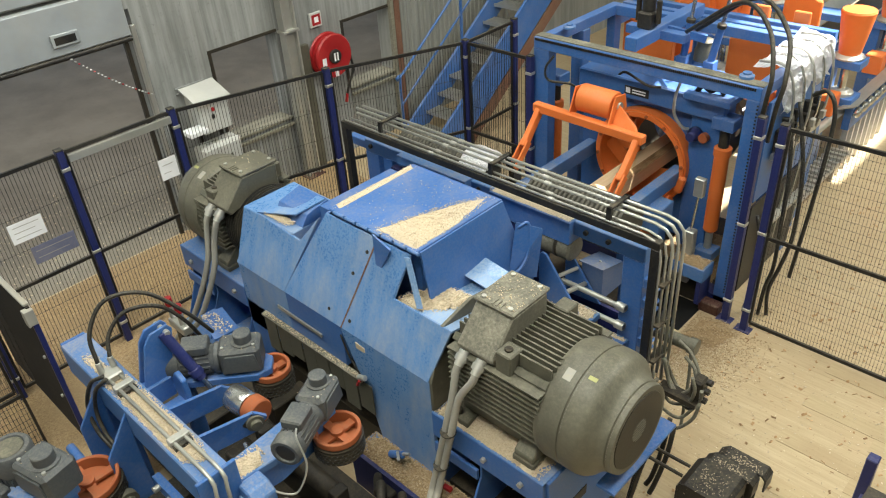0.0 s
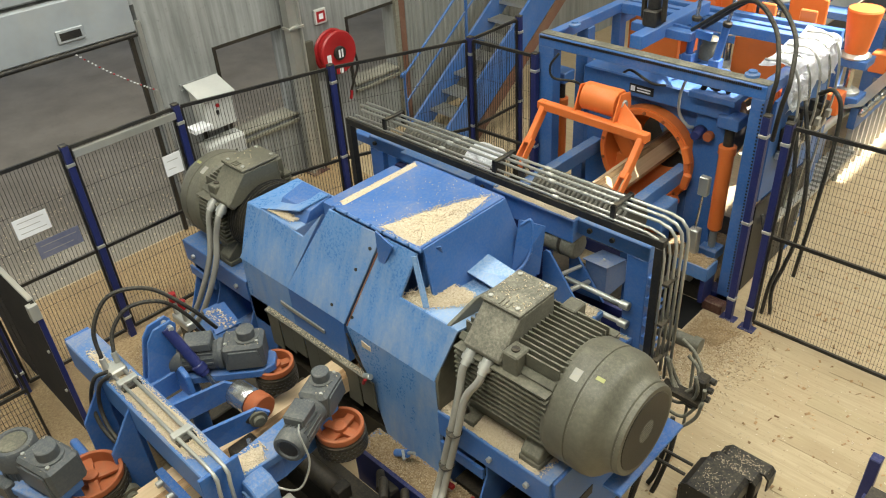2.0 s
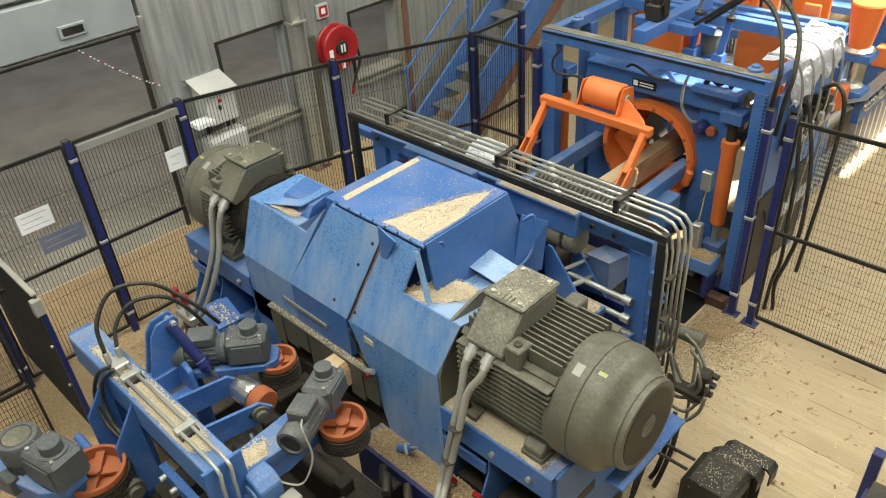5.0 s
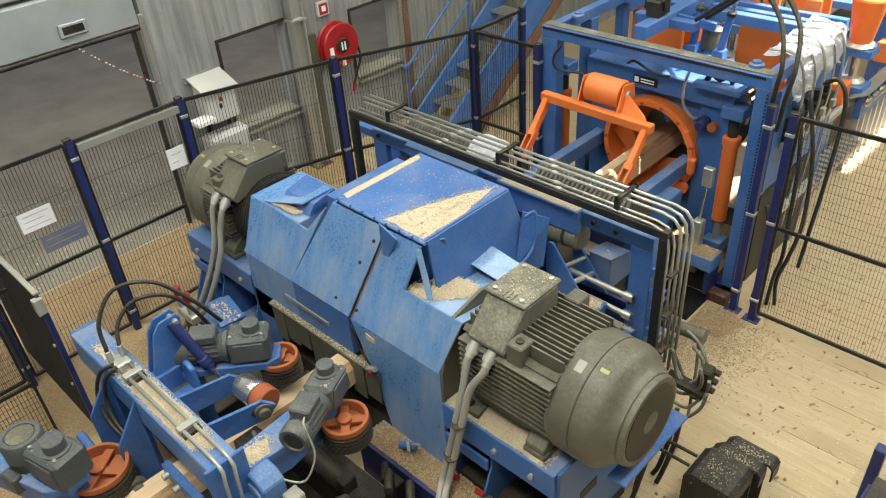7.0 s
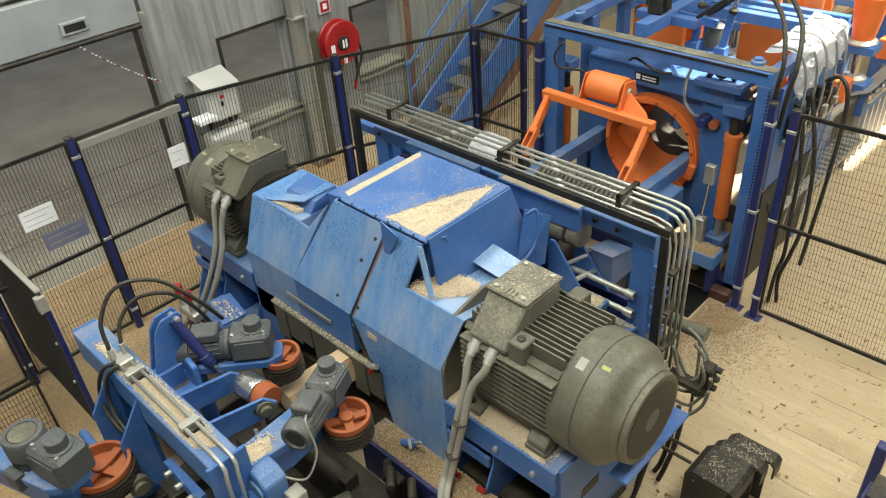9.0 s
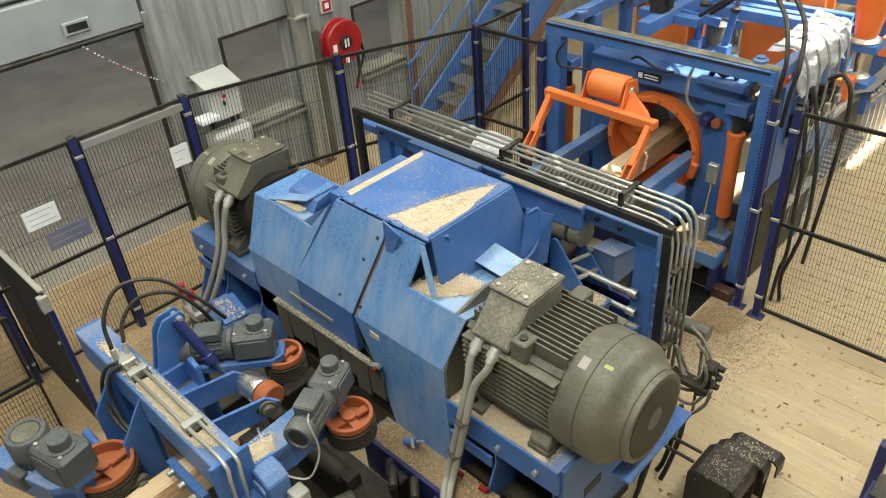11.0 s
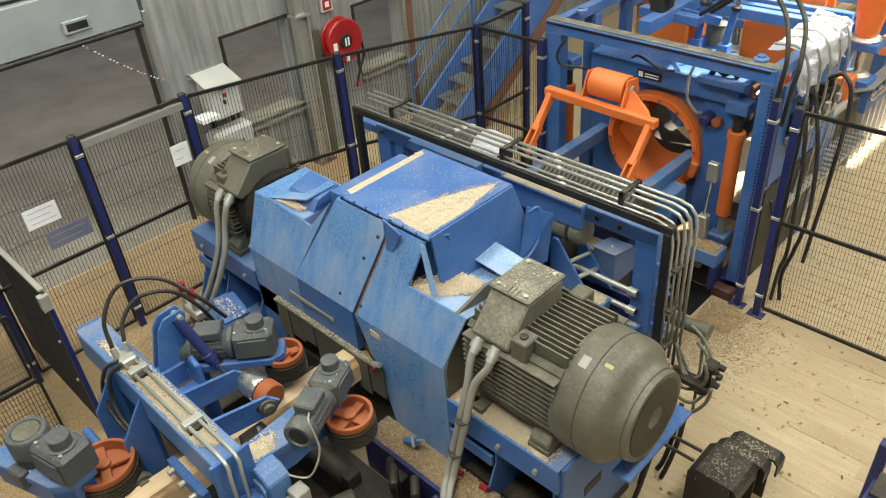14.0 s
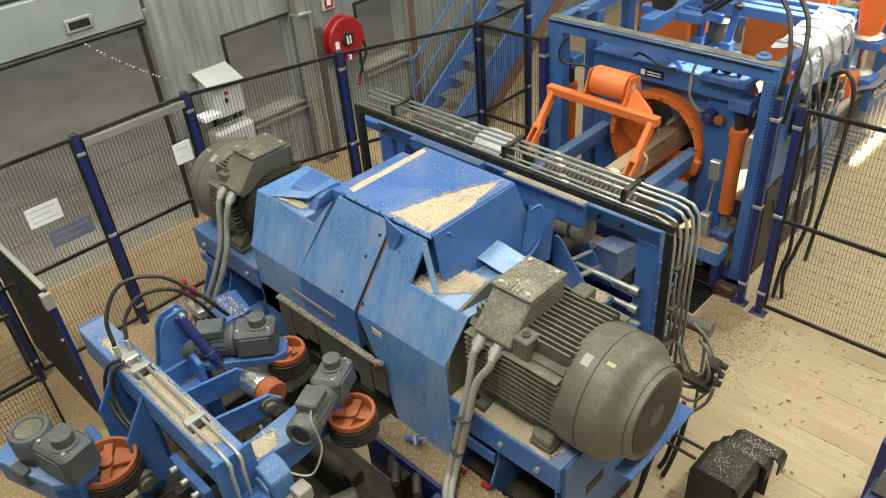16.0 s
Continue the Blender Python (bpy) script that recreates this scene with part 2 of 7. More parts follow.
def basis(d):
    d = Vector(d).normalized()
    u = d.cross(Vector((0, 0, 1)) if abs(d.z) < 0.9 else Vector((1, 0, 0))).normalized()
    return d, u, d.cross(u)


def bar(bm, p0, p1, w, h):
    """A square bar between two points, w wide and h high."""
    p0, p1 = Vector(p0), Vector(p1)
    d, u, v = basis(p1 - p0)
    a = [bm.verts.new(p + u * su * w / 2 + v * sv * h / 2) for p in (p0, p1) for su, sv in ((-1, -1), (1, -1), (1, 1), (-1, 1))]
    for f in ((3, 2, 1, 0), (4, 5, 6, 7), (0, 1, 5, 4), (1, 2, 6, 5), (2, 3, 7, 6), (3, 0, 4, 7)):
        bm.faces.new([a[i] for i in f])


def lathe(bm, p0, way, profile, seg=24):
    """A turned body: profile rows are (distance along way, radius)."""
    d, u, v = basis(way)
    p0 = Vector(p0)
    rings = []
    for s, r in profile:
        rings.append([bm.verts.new(p0 + d * s + (u * math.cos(2 * math.pi * k / seg) + v * math.sin(2 * math.pi * k / seg)) * max(r, 1e-4)) for k in range(seg)])
    for a, b in zip(rings, rings[1:]):
        for k in range(seg):
            f = bm.faces.new((a[k], a[(k + 1) % seg], b[(k + 1) % seg], b[k]))
            f.smooth = True
    bm.faces.new(rings[0][::-1])
    bm.faces.new(rings[-1])
    for i in range(1, len(profile) - 1):
        (s0, r0), (s1, r1), (s2, r2) = profile[i - 1:i + 2]
        bend = abs(math.atan2(r1 - r0, s1 - s0) - math.atan2(r2 - r1, s2 - s1))
        if min(bend, 2 * math.pi - bend) > 0.6:
            for k in range(seg):
                bm.edges.get((rings[i][k], rings[i][(k + 1) % seg])).smooth = False


def cyl(bm, p0, p1, r, seg=16):
    p0, p1 = Vector(p0), Vector(p1)
    n = (p1 - p0).length
    c = min(r * 0.12, n * 0.2)
    lathe(bm, p0, p1 - p0, ((0, r - c), (c, r), (n - c, r), (n, r - c)), seg)


def smooth_line(pts, n=6):
    pts = [Vector(p) for p in pts]
    ext = [2 * pts[0] - pts[1]] + pts + [2 * pts[-1] - pts[-2]]
    out = []
    for i in range(1, len(ext) - 2):
        a, b, c, d = ext[i - 1:i + 3]
        for k in range(n):
            s = k / n
            out.append(0.5 * ((2 * b) + (c - a) * s + (2 * a - 5 * b + 4 * c - d) * s * s + (3 * b - a - 3 * c + d) * s ** 3))
    return out + [pts[-1]]


def tube(bm, pts, r, seg=8, curved=True):
    pts = smooth_line(pts) if curved else [Vector(p) for p in pts]
    d, u, v = basis(pts[1] - pts[0])
    rings = []
    for i, p in enumerate(pts):
        d = (pts[min(i + 1, len(pts) - 1)] - pts[max(i - 1, 0)]).normalized()
        u = (u - d * u.dot(d)).normalized()
        v = d.cross(u)
        rings.append([bm.verts.new(p + (u * math.cos(2 * math.pi * k / seg) + v * math.sin(2 * math.pi * k / seg)) * r) for k in range(seg)])
    for a, b in zip(rings, rings[1:]):
        for k in range(seg):
            f = bm.faces.new((a[k], a[(k + 1) % seg], b[(k + 1) % seg], b[k]))
            f.smooth = True
    bm.faces.new(rings[0][::-1])
    bm.faces.new(rings[-1])


def prism(bm, outline, axis, lo, hi):
    """An outline of (a, b) pushed along an axis; for x: (y, z), for y: (x, z), for z: (x, y)."""
    def at(a, b, s):
        return {"x": (s, a, b), "y": (a, s, b), "z": (a, b, s)}[axis]
    v0 = [bm.verts.new(at(a, b, lo)) for a, b in outline]
    v1 = [bm.verts.new(at(a, b, hi)) for a, b in outline]
    n = len(outline)
    bm.faces.new(v0[::-1])
    bm.faces.new(v1)
    for k in range(n):
        bm.faces.new((v0[k], v0[(k + 1) % n], v1[(k + 1) % n], v1[k]))


def plate(bm, corners, thick):
    """A flat plate with the given corners, thick metres to the back."""
    p = [Vector(c) for c in corners]
    n = (p[1] - p[0]).cross(p[-1] - p[0]).normalized() * thick
    a, b = [bm.verts.new(q) for q in p], [bm.verts.new(q - n) for q in p]
    k = len(p)
    bm.faces.new(a)
    bm.faces.new(b[::-1])
    for i in range(k):
        bm.faces.new((a[i], b[i], b[(i + 1) % k], a[(i + 1) % k]))


def mesh_of(name, bm, material, bevel=0.0):
    bmesh.ops.recalc_face_normals(bm, faces=bm.faces)
    if bevel:
        edges = [e for e in bm.edges if len(e.link_faces) == 2 and e.calc_face_angle(0) > 0.5]
        bmesh.ops.bevel(bm, geom=edges, offset=bevel, segments=1, affect="EDGES", clamp_overlap=True)
    lo = Vector([min(v.co[i] for v in bm.verts) for i in range(3)])
    hi = Vector([max(v.co[i] for v in bm.verts) for i in range(3)])
    mid = (lo + hi) / 2
    for v in bm.verts:
        v.co -= mid
    me = bpy.data.meshes.new(name)
    bm.to_mesh(me)
    bm.free()
    me.materials.append(material)
    return me, mid


BASES = {}


def thing(name, label, category, base=(0, 0, 0), group="", kind=""):
    ob = new(name)
    ob.empty_display_size = 0.1
    ob.location = base
    BASES[ob.name] = Vector(base)
    return tagged(ob, label, category, group, kind)


def part(name, bm, material, parent, label="", bevel=0.0, kind=""):
    me, mid = mesh_of(name, bm, material, bevel)
    ob = new(name, me)
    ob.parent = parent
    ob.location = mid - BASES[parent.name]
    BASES[ob.name] = mid
    return tagged(ob, label, kind=kind)


def single(name, bm, material, label, category, group="", kind="", bevel=0.0):
    me, mid = mesh_of(name, bm, material, bevel)
    ob = new(name, me)
    ob.location = mid
    BASES[ob.name] = mid
    return tagged(ob, label, category, group, kind)


def B(*boxes):
    bm = bmesh.new()
    for b in boxes:
        box(bm, *b)
    return bm


def shape(fn, *args, **kw):
    bm = bmesh.new()
    fn(bm, *args, **kw)
    return bm


rng = random.Random(7)


def chip_scatter(bm, spots, long=0.03, wide=0.009):
    """Loose chips: a bent flake for each spot (x, y, z)."""
    for x, y, z in spots:
        a, tilt = rng.uniform(0, 6.28), rng.uniform(-0.5, 0.5)
        n, w = long * rng.uniform(0.4, 1.3), wide * rng.uniform(0.5, 1.5)
        d = Vector((math.cos(a), math.sin(a), tilt)) * n / 2
        s = Vector((-math.sin(a), math.cos(a), rng.uniform(-0.4, 0.4))) * w / 2
        c = Vector((x, y, z + 0.003 + abs(d.z)))
        up = Vector((0, 0, 0.003))
        v = [bm.verts.new(c + q) for q in (-d - s, d - s, d + s, -d + s)]
        w4 = [bm.verts.new(c + q + up) for q in (-d - s, d - s, d + s, -d + s)]
        bm.faces.new(w4)
        for i in range(4):
            bm.faces.new((v[i], v[(i + 1) % 4], w4[(i + 1) % 4], w4[i]))


def heap(name, outline, z, height, label, chips, nx=26, long=0.03, wide=0.009, spread=1.06, brown=False):
    """A heap of chips on a flat base: outline is a convex list of (x, y)."""
    pts = [Vector(p) for p in outline]
    mid = sum(pts, Vector((0, 0))) / len(pts)

    def edge(p):
        """0 at the rim, 1 well inside."""
        out = 9.0
        for a, b in zip(pts, pts[1:] + pts[:1]):
            e = (b - a).normalized()
            n = Vector((-e.y, e.x))
            if n.dot(mid - a) < 0:
                n = -n
            out = min(out, n.dot(p - a))
        return out
    top = max(edge(mid), 1e-3)

    def level(p):
        e = max(0.0, min(1.0, edge(p) / top))
        return z + height * e ** 0.6 * (0.7 + 0.6 * noise.noise((p.x * 9, p.y * 9, z))) - 0.004 * (e <= 0)
    ob = thing(name, label, "wood chips", (mid.x, mid.y, z), kind="stuff")
    bm = bmesh.new()
    rings = [[bm.verts.new((mid.x, mid.y, level(mid)))]]
    seg = []
    for a, b in zip(pts, pts[1:] + pts[:1]):
        n = max(2, int((b - a).length / 0.05))
        seg += [a.lerp(b, k / n) for k in range(n)]
    for r in range(1, 9):
        ring = []
        for p in seg:
            wob = 1 + 0.12 * noise.noise((p.x * 11, p.y * 11, 3.0))
            q = mid.lerp(p, r / 8 * wob)
            ring.append(bm.verts.new((q.x, q.y, level(q) if r < 8 else z - 0.002)))
        rings.append(ring)
    n = len(seg)
    for k in range(n):
        bm.faces.new((rings[0][0], rings[1][k], rings[1][(k + 1) % n]))
        for a, b in zip(rings[1:], rings[2:]):
            bm.faces.new((a[k], b[k], b[(k + 1) % n], a[(k + 1) % n])).smooth = True
    part("packed_heap", bm, (TRODDEN if brown else HEAP), ob, kind="stuff")
    spots = []
    xs, ys = [p.x for p in pts], [p.y for p in pts]
    while len(spots) < chips:
        p = Vector((rng.uniform(min(xs), max(xs)), rng.uniform(min(ys), max(ys))))
        p = mid + (p - mid) * spread
        if edge(p) > -0.03:
            spots.append((p.x, p.y, max(level(p), z)))
    part("loose_chips", shape(chip_scatter, spots, long, wide), (BROWN_CHIPS if brown else CHIPS), ob, kind="stuff")
    return ob


# ---- the hall ----
LOG_X, LOG_Z = -3.37, 0.80

floor = single("floor", B((-7.5, 3.6, -3.0, 16.0, -0.2, 0.0)), BOARDS, "pale worn board floor strewn with sawdust", "floor", kind="structure")
ground = single("ground", B((-60, 60, -60, 60, -0.3, -0.004)), YARD, "dusty grey concrete floor beyond the gate", "ground", kind="structure")


def wall_west():
    ob = thing("wall_west", "stained grey concrete wall with a gateway and two openings", "wall", (-7.6, 5, 0), kind="structure")
    x0, x1 = -7.72, -7.5
    part("lintel", B((x0, x1, -3.0, 3.25, 2.55, 8.0)), WALL_MAT, ob)
    part("wall_panel", B((x0, x1, 3.25, 4.0, 0, 8.0)), WALL_MAT, ob)
    part("wall_panel", B((x0, x1, 4.0, 4.87, 1.88, 8.0)), WALL_MAT, ob)
    part("wall_panel", B((x0, x1, 4.0, 4.87, 0.0, 0.82)), WALL_MAT, ob)
    part("wall_panel", B((x0, x1, 4.87, 5.85, 0, 8.0)), WALL_MAT, ob)
    part("wall_panel", B((x0, x1, 5.85, 6.62, 1.72, 8.0)), WALL_MAT, ob)
    part("wall_panel", B((x0, x1, 5.85, 6.62, 0.0, 0.86)), SHEET, ob)
    part("wall_panel", B((x0, x1, 6.62, 16.0, 0.0, 8.0)), SHEET, ob)
    # corrugation of the lower sheets
    for y0, y1, z1 in ((5.86, 6.6, 0.80), (6.8, 9.2, 2.6), (4.02, 4.85, 0.74)):
        bm = bmesh.new()
        n = int((y1 - y0) / 0.09)
        for k in range(n):
            y = y0 + (k + 0.5) * (y1 - y0) / n
            prism(bm, ((x1 + 0.001, y - 0.03), (x1 + 0.018, y - 0.016), (x1 + 0.018, y + 0.016), (x1 + 0.001, y + 0.03)), "z", 0.02, z1)
        part("corrugated_sheet", bm, SHEET, ob)
    for y0, y1, z in ((3.98, 4.9, 0.82), (5.85, 6.9, 0.86)):
        part("sill", B((x0 - 0.02, x1 + 0.035, y0, y1, z - 0.03, z + 0.004)), PINE, ob, "weathered wooden sill", bevel=0.006)
        part("sill_rail", B((x1 + 0.012, x1 + 0.05, y0, y1, z - 0.11, z - 0.07)), PINE, ob, bevel=0.004)
    part("door_jamb", B((-7.5, -7.44, 6.62, 6.68, 0.0, 3.0)), PINE, ob, "yellowed wooden jamb", bevel=0.004)
    part("door_jamb", B((-7.5, -7.46, 6.70, 6.80, 0.0, 3.0)), BROWN_POST, ob, bevel=0.004)
    part("gate_guide", B((-7.5, -7.45, 3.10, 3.14, 0.0, 2.27)), DARK_STEEL, ob, bevel=0.003)
    part("gate_guide", B((-7.5, -7.45, 3.20, 3.25, 0.0, 2.4)), STEEL, ob, bevel=0.003)
    # Dark strips along the top and one side of each opening.
    for y0, y1, z0, z1 in ((4.0, 4.87, 0.82, 1.88), (5.85, 6.62, 0.86, 1.72)):
        part("opening_edge", B((x1, x1 + 0.012, y0 - 0.03, y1 + 0.01, z1 - 0.012, z1 + 0.022)), DARK_STEEL, ob, "dark edge of the opening")
        part("opening_edge", B((x1, x1 + 0.012, y0 - 0.03, y0 + 0.006, z0 + 0.01, z1 - 0.012)), DARK_STEEL, ob)
    for z in (1.62, 1.56):
        part("wall_batten", B((-7.5, -7.482, 3.5, 3.86, z, z + 0.012)), WALL_MAT, ob)
    return ob


wall_west()


def rolled_gate():
    ob = thing("rolled_gate", "raised grey sheet metal gate with a rounded bottom edge", "gate", (-7.4, 1, 2.27))
    for k in range(6):
        z = 2.30 + k * 0.5
        part("gate_slat", shape(prism, ((-7.47, z), (-7.43, z + 0.02), (-7.43, z + 0.46), (-7.47, z + 0.48)), "y", -2.9, 3.18), DOOR_SHEET, ob, bevel=0.006)
    part("bottom_seal", shape(cyl, (-7.44, -2.9, 2.285), (-7.44, 3.18, 2.285), 0.025), BLACK, ob, "black rubber bottom seal")
    for y in (0.2, 2.42):
        frame_part = part("gate_grip", B((-7.43, -7.405, y, y + 0.26, 2.40, 2.52)), DOOR_SHEET, ob, "framed grip with a flat black plate for its recess", bevel=0.006)
        # Thin black plate on the face paints the shade inside the grip.
        part("grip_recess_shade", B((-7.4045, -7.4025, y + 0.03, y + 0.23, 2.425, 2.495)), BLACK, frame_part)


rolled_gate()


def barrier_chain():
    """Plastic chain that sags across the gateway."""
    ob = thing("barrier_chain", "white and red plastic barrier chain hung from the gate rail", "chain", (-7.45, 3.1, 1.6))
    for k in range(24):
        s = k / 23
        y = 3.20 - 0.66 * s
        z = 1.70 + 0.57 * s - 0.12 * s * (1 - s)
        bm = shape(lathe, (-7.40, y, z), (0, -1, 0.2), ((-0.011, 0.003), (-0.007, 0.008), (0.007, 0.008), (0.011, 0.003)), 6)
        part("chain_link", bm, RED if k % 4 == 1 else WHITE, ob)


barrier_chain()

# Roof out of view; its openings are cut to aim the sun patches.
ceiling = single("ceiling", B((-7.72, -0.6, -3, 16, 8.0, 8.2), (-0.6, 0.52, -3, 9.22, 8.0, 8.2), (-0.6, 0.52, 14.2, 16, 8.0, 8.2), (0.52, 3.8, -3, 13.0, 8.0, 8.2),
                       (0.52, 0.9, 13.0, 16, 8.0, 8.2), (1.3, 3.8, 13.0, 16, 8.0, 8.2), (0.9, 1.3, 15.7, 16, 8.0, 8.2)),
                 ROOF_MAT, "unseen added roof, open in two spots to place the sun", "ceiling", kind="structure")
single("wall_east", B((3.6, 3.8, -3, 16, 0, 8)), SHEET, "grey sheet wall", "wall", kind="structure")
single("wall_south", B((-7.72, -4.3, -3.2, -3, 0, 8), (-4.3, -2.4, -3.2, -3, 0, 0.02), (-4.3, -2.4, -3.2, -3, 2.4, 8), (-2.4, 3.8, -3.2, -3, 0, 8)), SHEET, "grey sheet wall", "wall", kind="structure")
single("wall_north", B((-7.72, -4.3, 16, 16.2, 0, 8), (-4.3, -2.4, 16, 16.2, 0, 0.02), (-4.3, -2.4, 16, 16.2, 2.4, 8), (-2.4, 3.8, 16, 16.2, 0, 8)), SHEET, "grey sheet wall", "wall", kind="structure")
# Added out of view: it blocks the sky so the yard stays dim.
single("canopy", B((-20, -7.72, -14, 22, 5.5, 5.7)), ROOF_MAT, "unseen sheet canopy added to keep the yard dim", "canopy", kind="structure")


def steel_column():
    ob = thing("steel_column", "galvanised steel column with a maroon foot plate", "column", (-7.4, 5.0, 0))
    part("flange", B((-7.44, -7.32, 4.88, 4.905, 0.02, 8.0)), STEEL, ob, bevel=0.003)
    part("flange", B((-7.44, -7.32, 5.035, 5.06, 0.02, 8.0)), STEEL, ob, bevel=0.003)
    part("web", B((-7.39, -7.37, 4.905, 5.035, 0.02, 8.0)), STEEL, ob)
    part("foot_plate", B((-7.48, -7.26, 4.84, 5.10, 0.0, 0.02)), MAROON, ob, bevel=0.004)
    part("strap", B((-7.455, -7.31, 4.86, 5.08, 1.86, 1.89)), STEEL, ob, bevel=0.003)
    part("rear_channel", B((-7.497, -7.44, 5.10, 5.26, 0.0, 1.62)), GREY, ob, bevel=0.004)


steel_column()


def fire_sign():
    ob = thing("fire_sign", "small red fire sign in a white frame", "sign", (-7.45, 5.4, 1.8))
    y, z = 5.44, 1.86
    part("frame", B((-7.498, -7.46, y - 0.085, y + 0.085, z - 0.085, z + 0.085)), WHITE, ob, bevel=0.004)
    part("face", B((-7.459, -7.455, y - 0.062, y + 0.062, z - 0.062, z + 0.062)), RED, ob)
    part("pictogram", B((-7.454, -7.452, y - 0.03, y + 0.03, z - 0.03, z + 0.035)), PAPER, ob)


def hose_reel():
    ob = thing("hose_reel", "red round fire hose reel on the wall", "hose reel", (-7.4, 5.58, 1.35))
    c = Vector((-7.49, 5.52, 1.42))
    part("drum", shape(lathe, c, (1, 0, 0), ((0, 0.18), (0.02, 0.255), (0.04, 0.27), (0.06, 0.255), (0.065, 0.225), (0.15, 0.225), (0.155, 0.255), (0.175, 0.27), (0.195, 0.255), (0.20, 0.17), (0.185, 0.10)), 40), RED, ob)
    part("hub", shape(lathe, c + Vector((0.17, 0, 0)), (1, 0, 0), ((0, 0.085), (0.045, 0.085), (0.05, 0.075)), 24), BLACK, ob, "black round hub label")
    bm = bmesh.new()
    for dy in (-0.022, 0.022):
        box(bm, c.x + 0.222, c.x + 0.225, c.y + dy - 0.012, c.y + dy + 0.012, c.z - 0.05, c.z + 0.05)
    part("label_bar", bm, PAPER, ob)
    part("label", B((c.x + 0.201, c.x + 0.204, c.y - 0.2, c.y - 0.14, c.z - 0.08, c.z + 0.02)), PAPER, ob)
    part("label", B((c.x + 0.201, c.x + 0.204, c.y - 0.03, c.y + 0.02, c.z - 0.25, c.z - 0.18)), PAPER, ob)
    part("hose", shape(tube, (c + Vector((0.14, 0.27, -0.05)), c + Vector((0.16, 0.28, -0.25)), c + Vector((0.15, 0.2, -0.42)), c + Vector((0.13, 0.16, -0.55))), 0.016), RUBBER, ob)
    part("nozzle", shape(cyl, c + Vector((0.13, 0.16, -0.55)), c + Vector((0.12, 0.14, -0.66)), 0.02), RED, ob)


fire_sign()
hose_reel()


def control_cabinet():
    ob = thing("control_cabinet", "white wall control box with a key switch on a bracket", "cabinet", (-7.3, 3.7, 0.75))
    bm = bmesh.new()
    prism(bm, ((-7.47, 1.14), (-7.2, 1.14), (-7.2, 1.50), (-7.47, 1.60)), "y", 3.56, 3.92)
    part("body", bm, WHITE, ob, bevel=0.01)
    part("roof", shape(plate, ((-7.16, 3.53, 1.50), (-7.16, 3.95, 1.50), (-7.49, 3.95, 1.62), (-7.49, 3.53, 1.62)), 0.02), WHITE, ob, "cream sloping roof")
    part("lock", shape(cyl, (-7.2, 3.72, 1.40), (-7.185, 3.72, 1.40), 0.022), RED, ob)
    part("lock", B((-7.2, -7.18, 3.69, 3.72, 1.30, 1.35)), BLACK, ob, bevel=0.004)
    part("shelf", B((-7.3, -7.12, 3.36, 3.58, 1.20, 1.25)), PAPER, ob, "white folded shelf", bevel=0.004)
    for y in (3.6, 3.86):
        part("bracket", B((-7.44, -7.40, y, y + 0.03, 0.6, 1.14)), DARK_STEEL, ob)
    return ob


def lower_box():
    ob = thing("junction_box", "white enclosure with a rounded lid below the control box", "junction box", (-7.3, 3.75, 0.5))
    part("body", B((-7.38, -7.18, 3.47, 3.97, 0.60, 1.01)), WHITE, ob, bevel=0.03)
    part("lid", B((-7.178, -7.16, 3.50, 3.94, 0.63, 0.98)), WHITE, ob, bevel=0.006)
    bm = bmesh.new()
    for k in range(4):
        box(bm, -7.159, -7.157, 3.64 + k * 0.05, 3.67 + k * 0.05, 0.77 + k * 0.012, 0.82 + k * 0.012)
    part("mark", bm, GREY, ob)
    part("leg", B((-7.36, -7.32, 3.56, 3.59, 0.0, 0.62)), DARK_STEEL, ob)
    part("leg", B((-7.36, -7.32, 3.88, 3.91, 0.0, 0.62)), DARK_STEEL, ob)


control_cabinet()
lower_box()


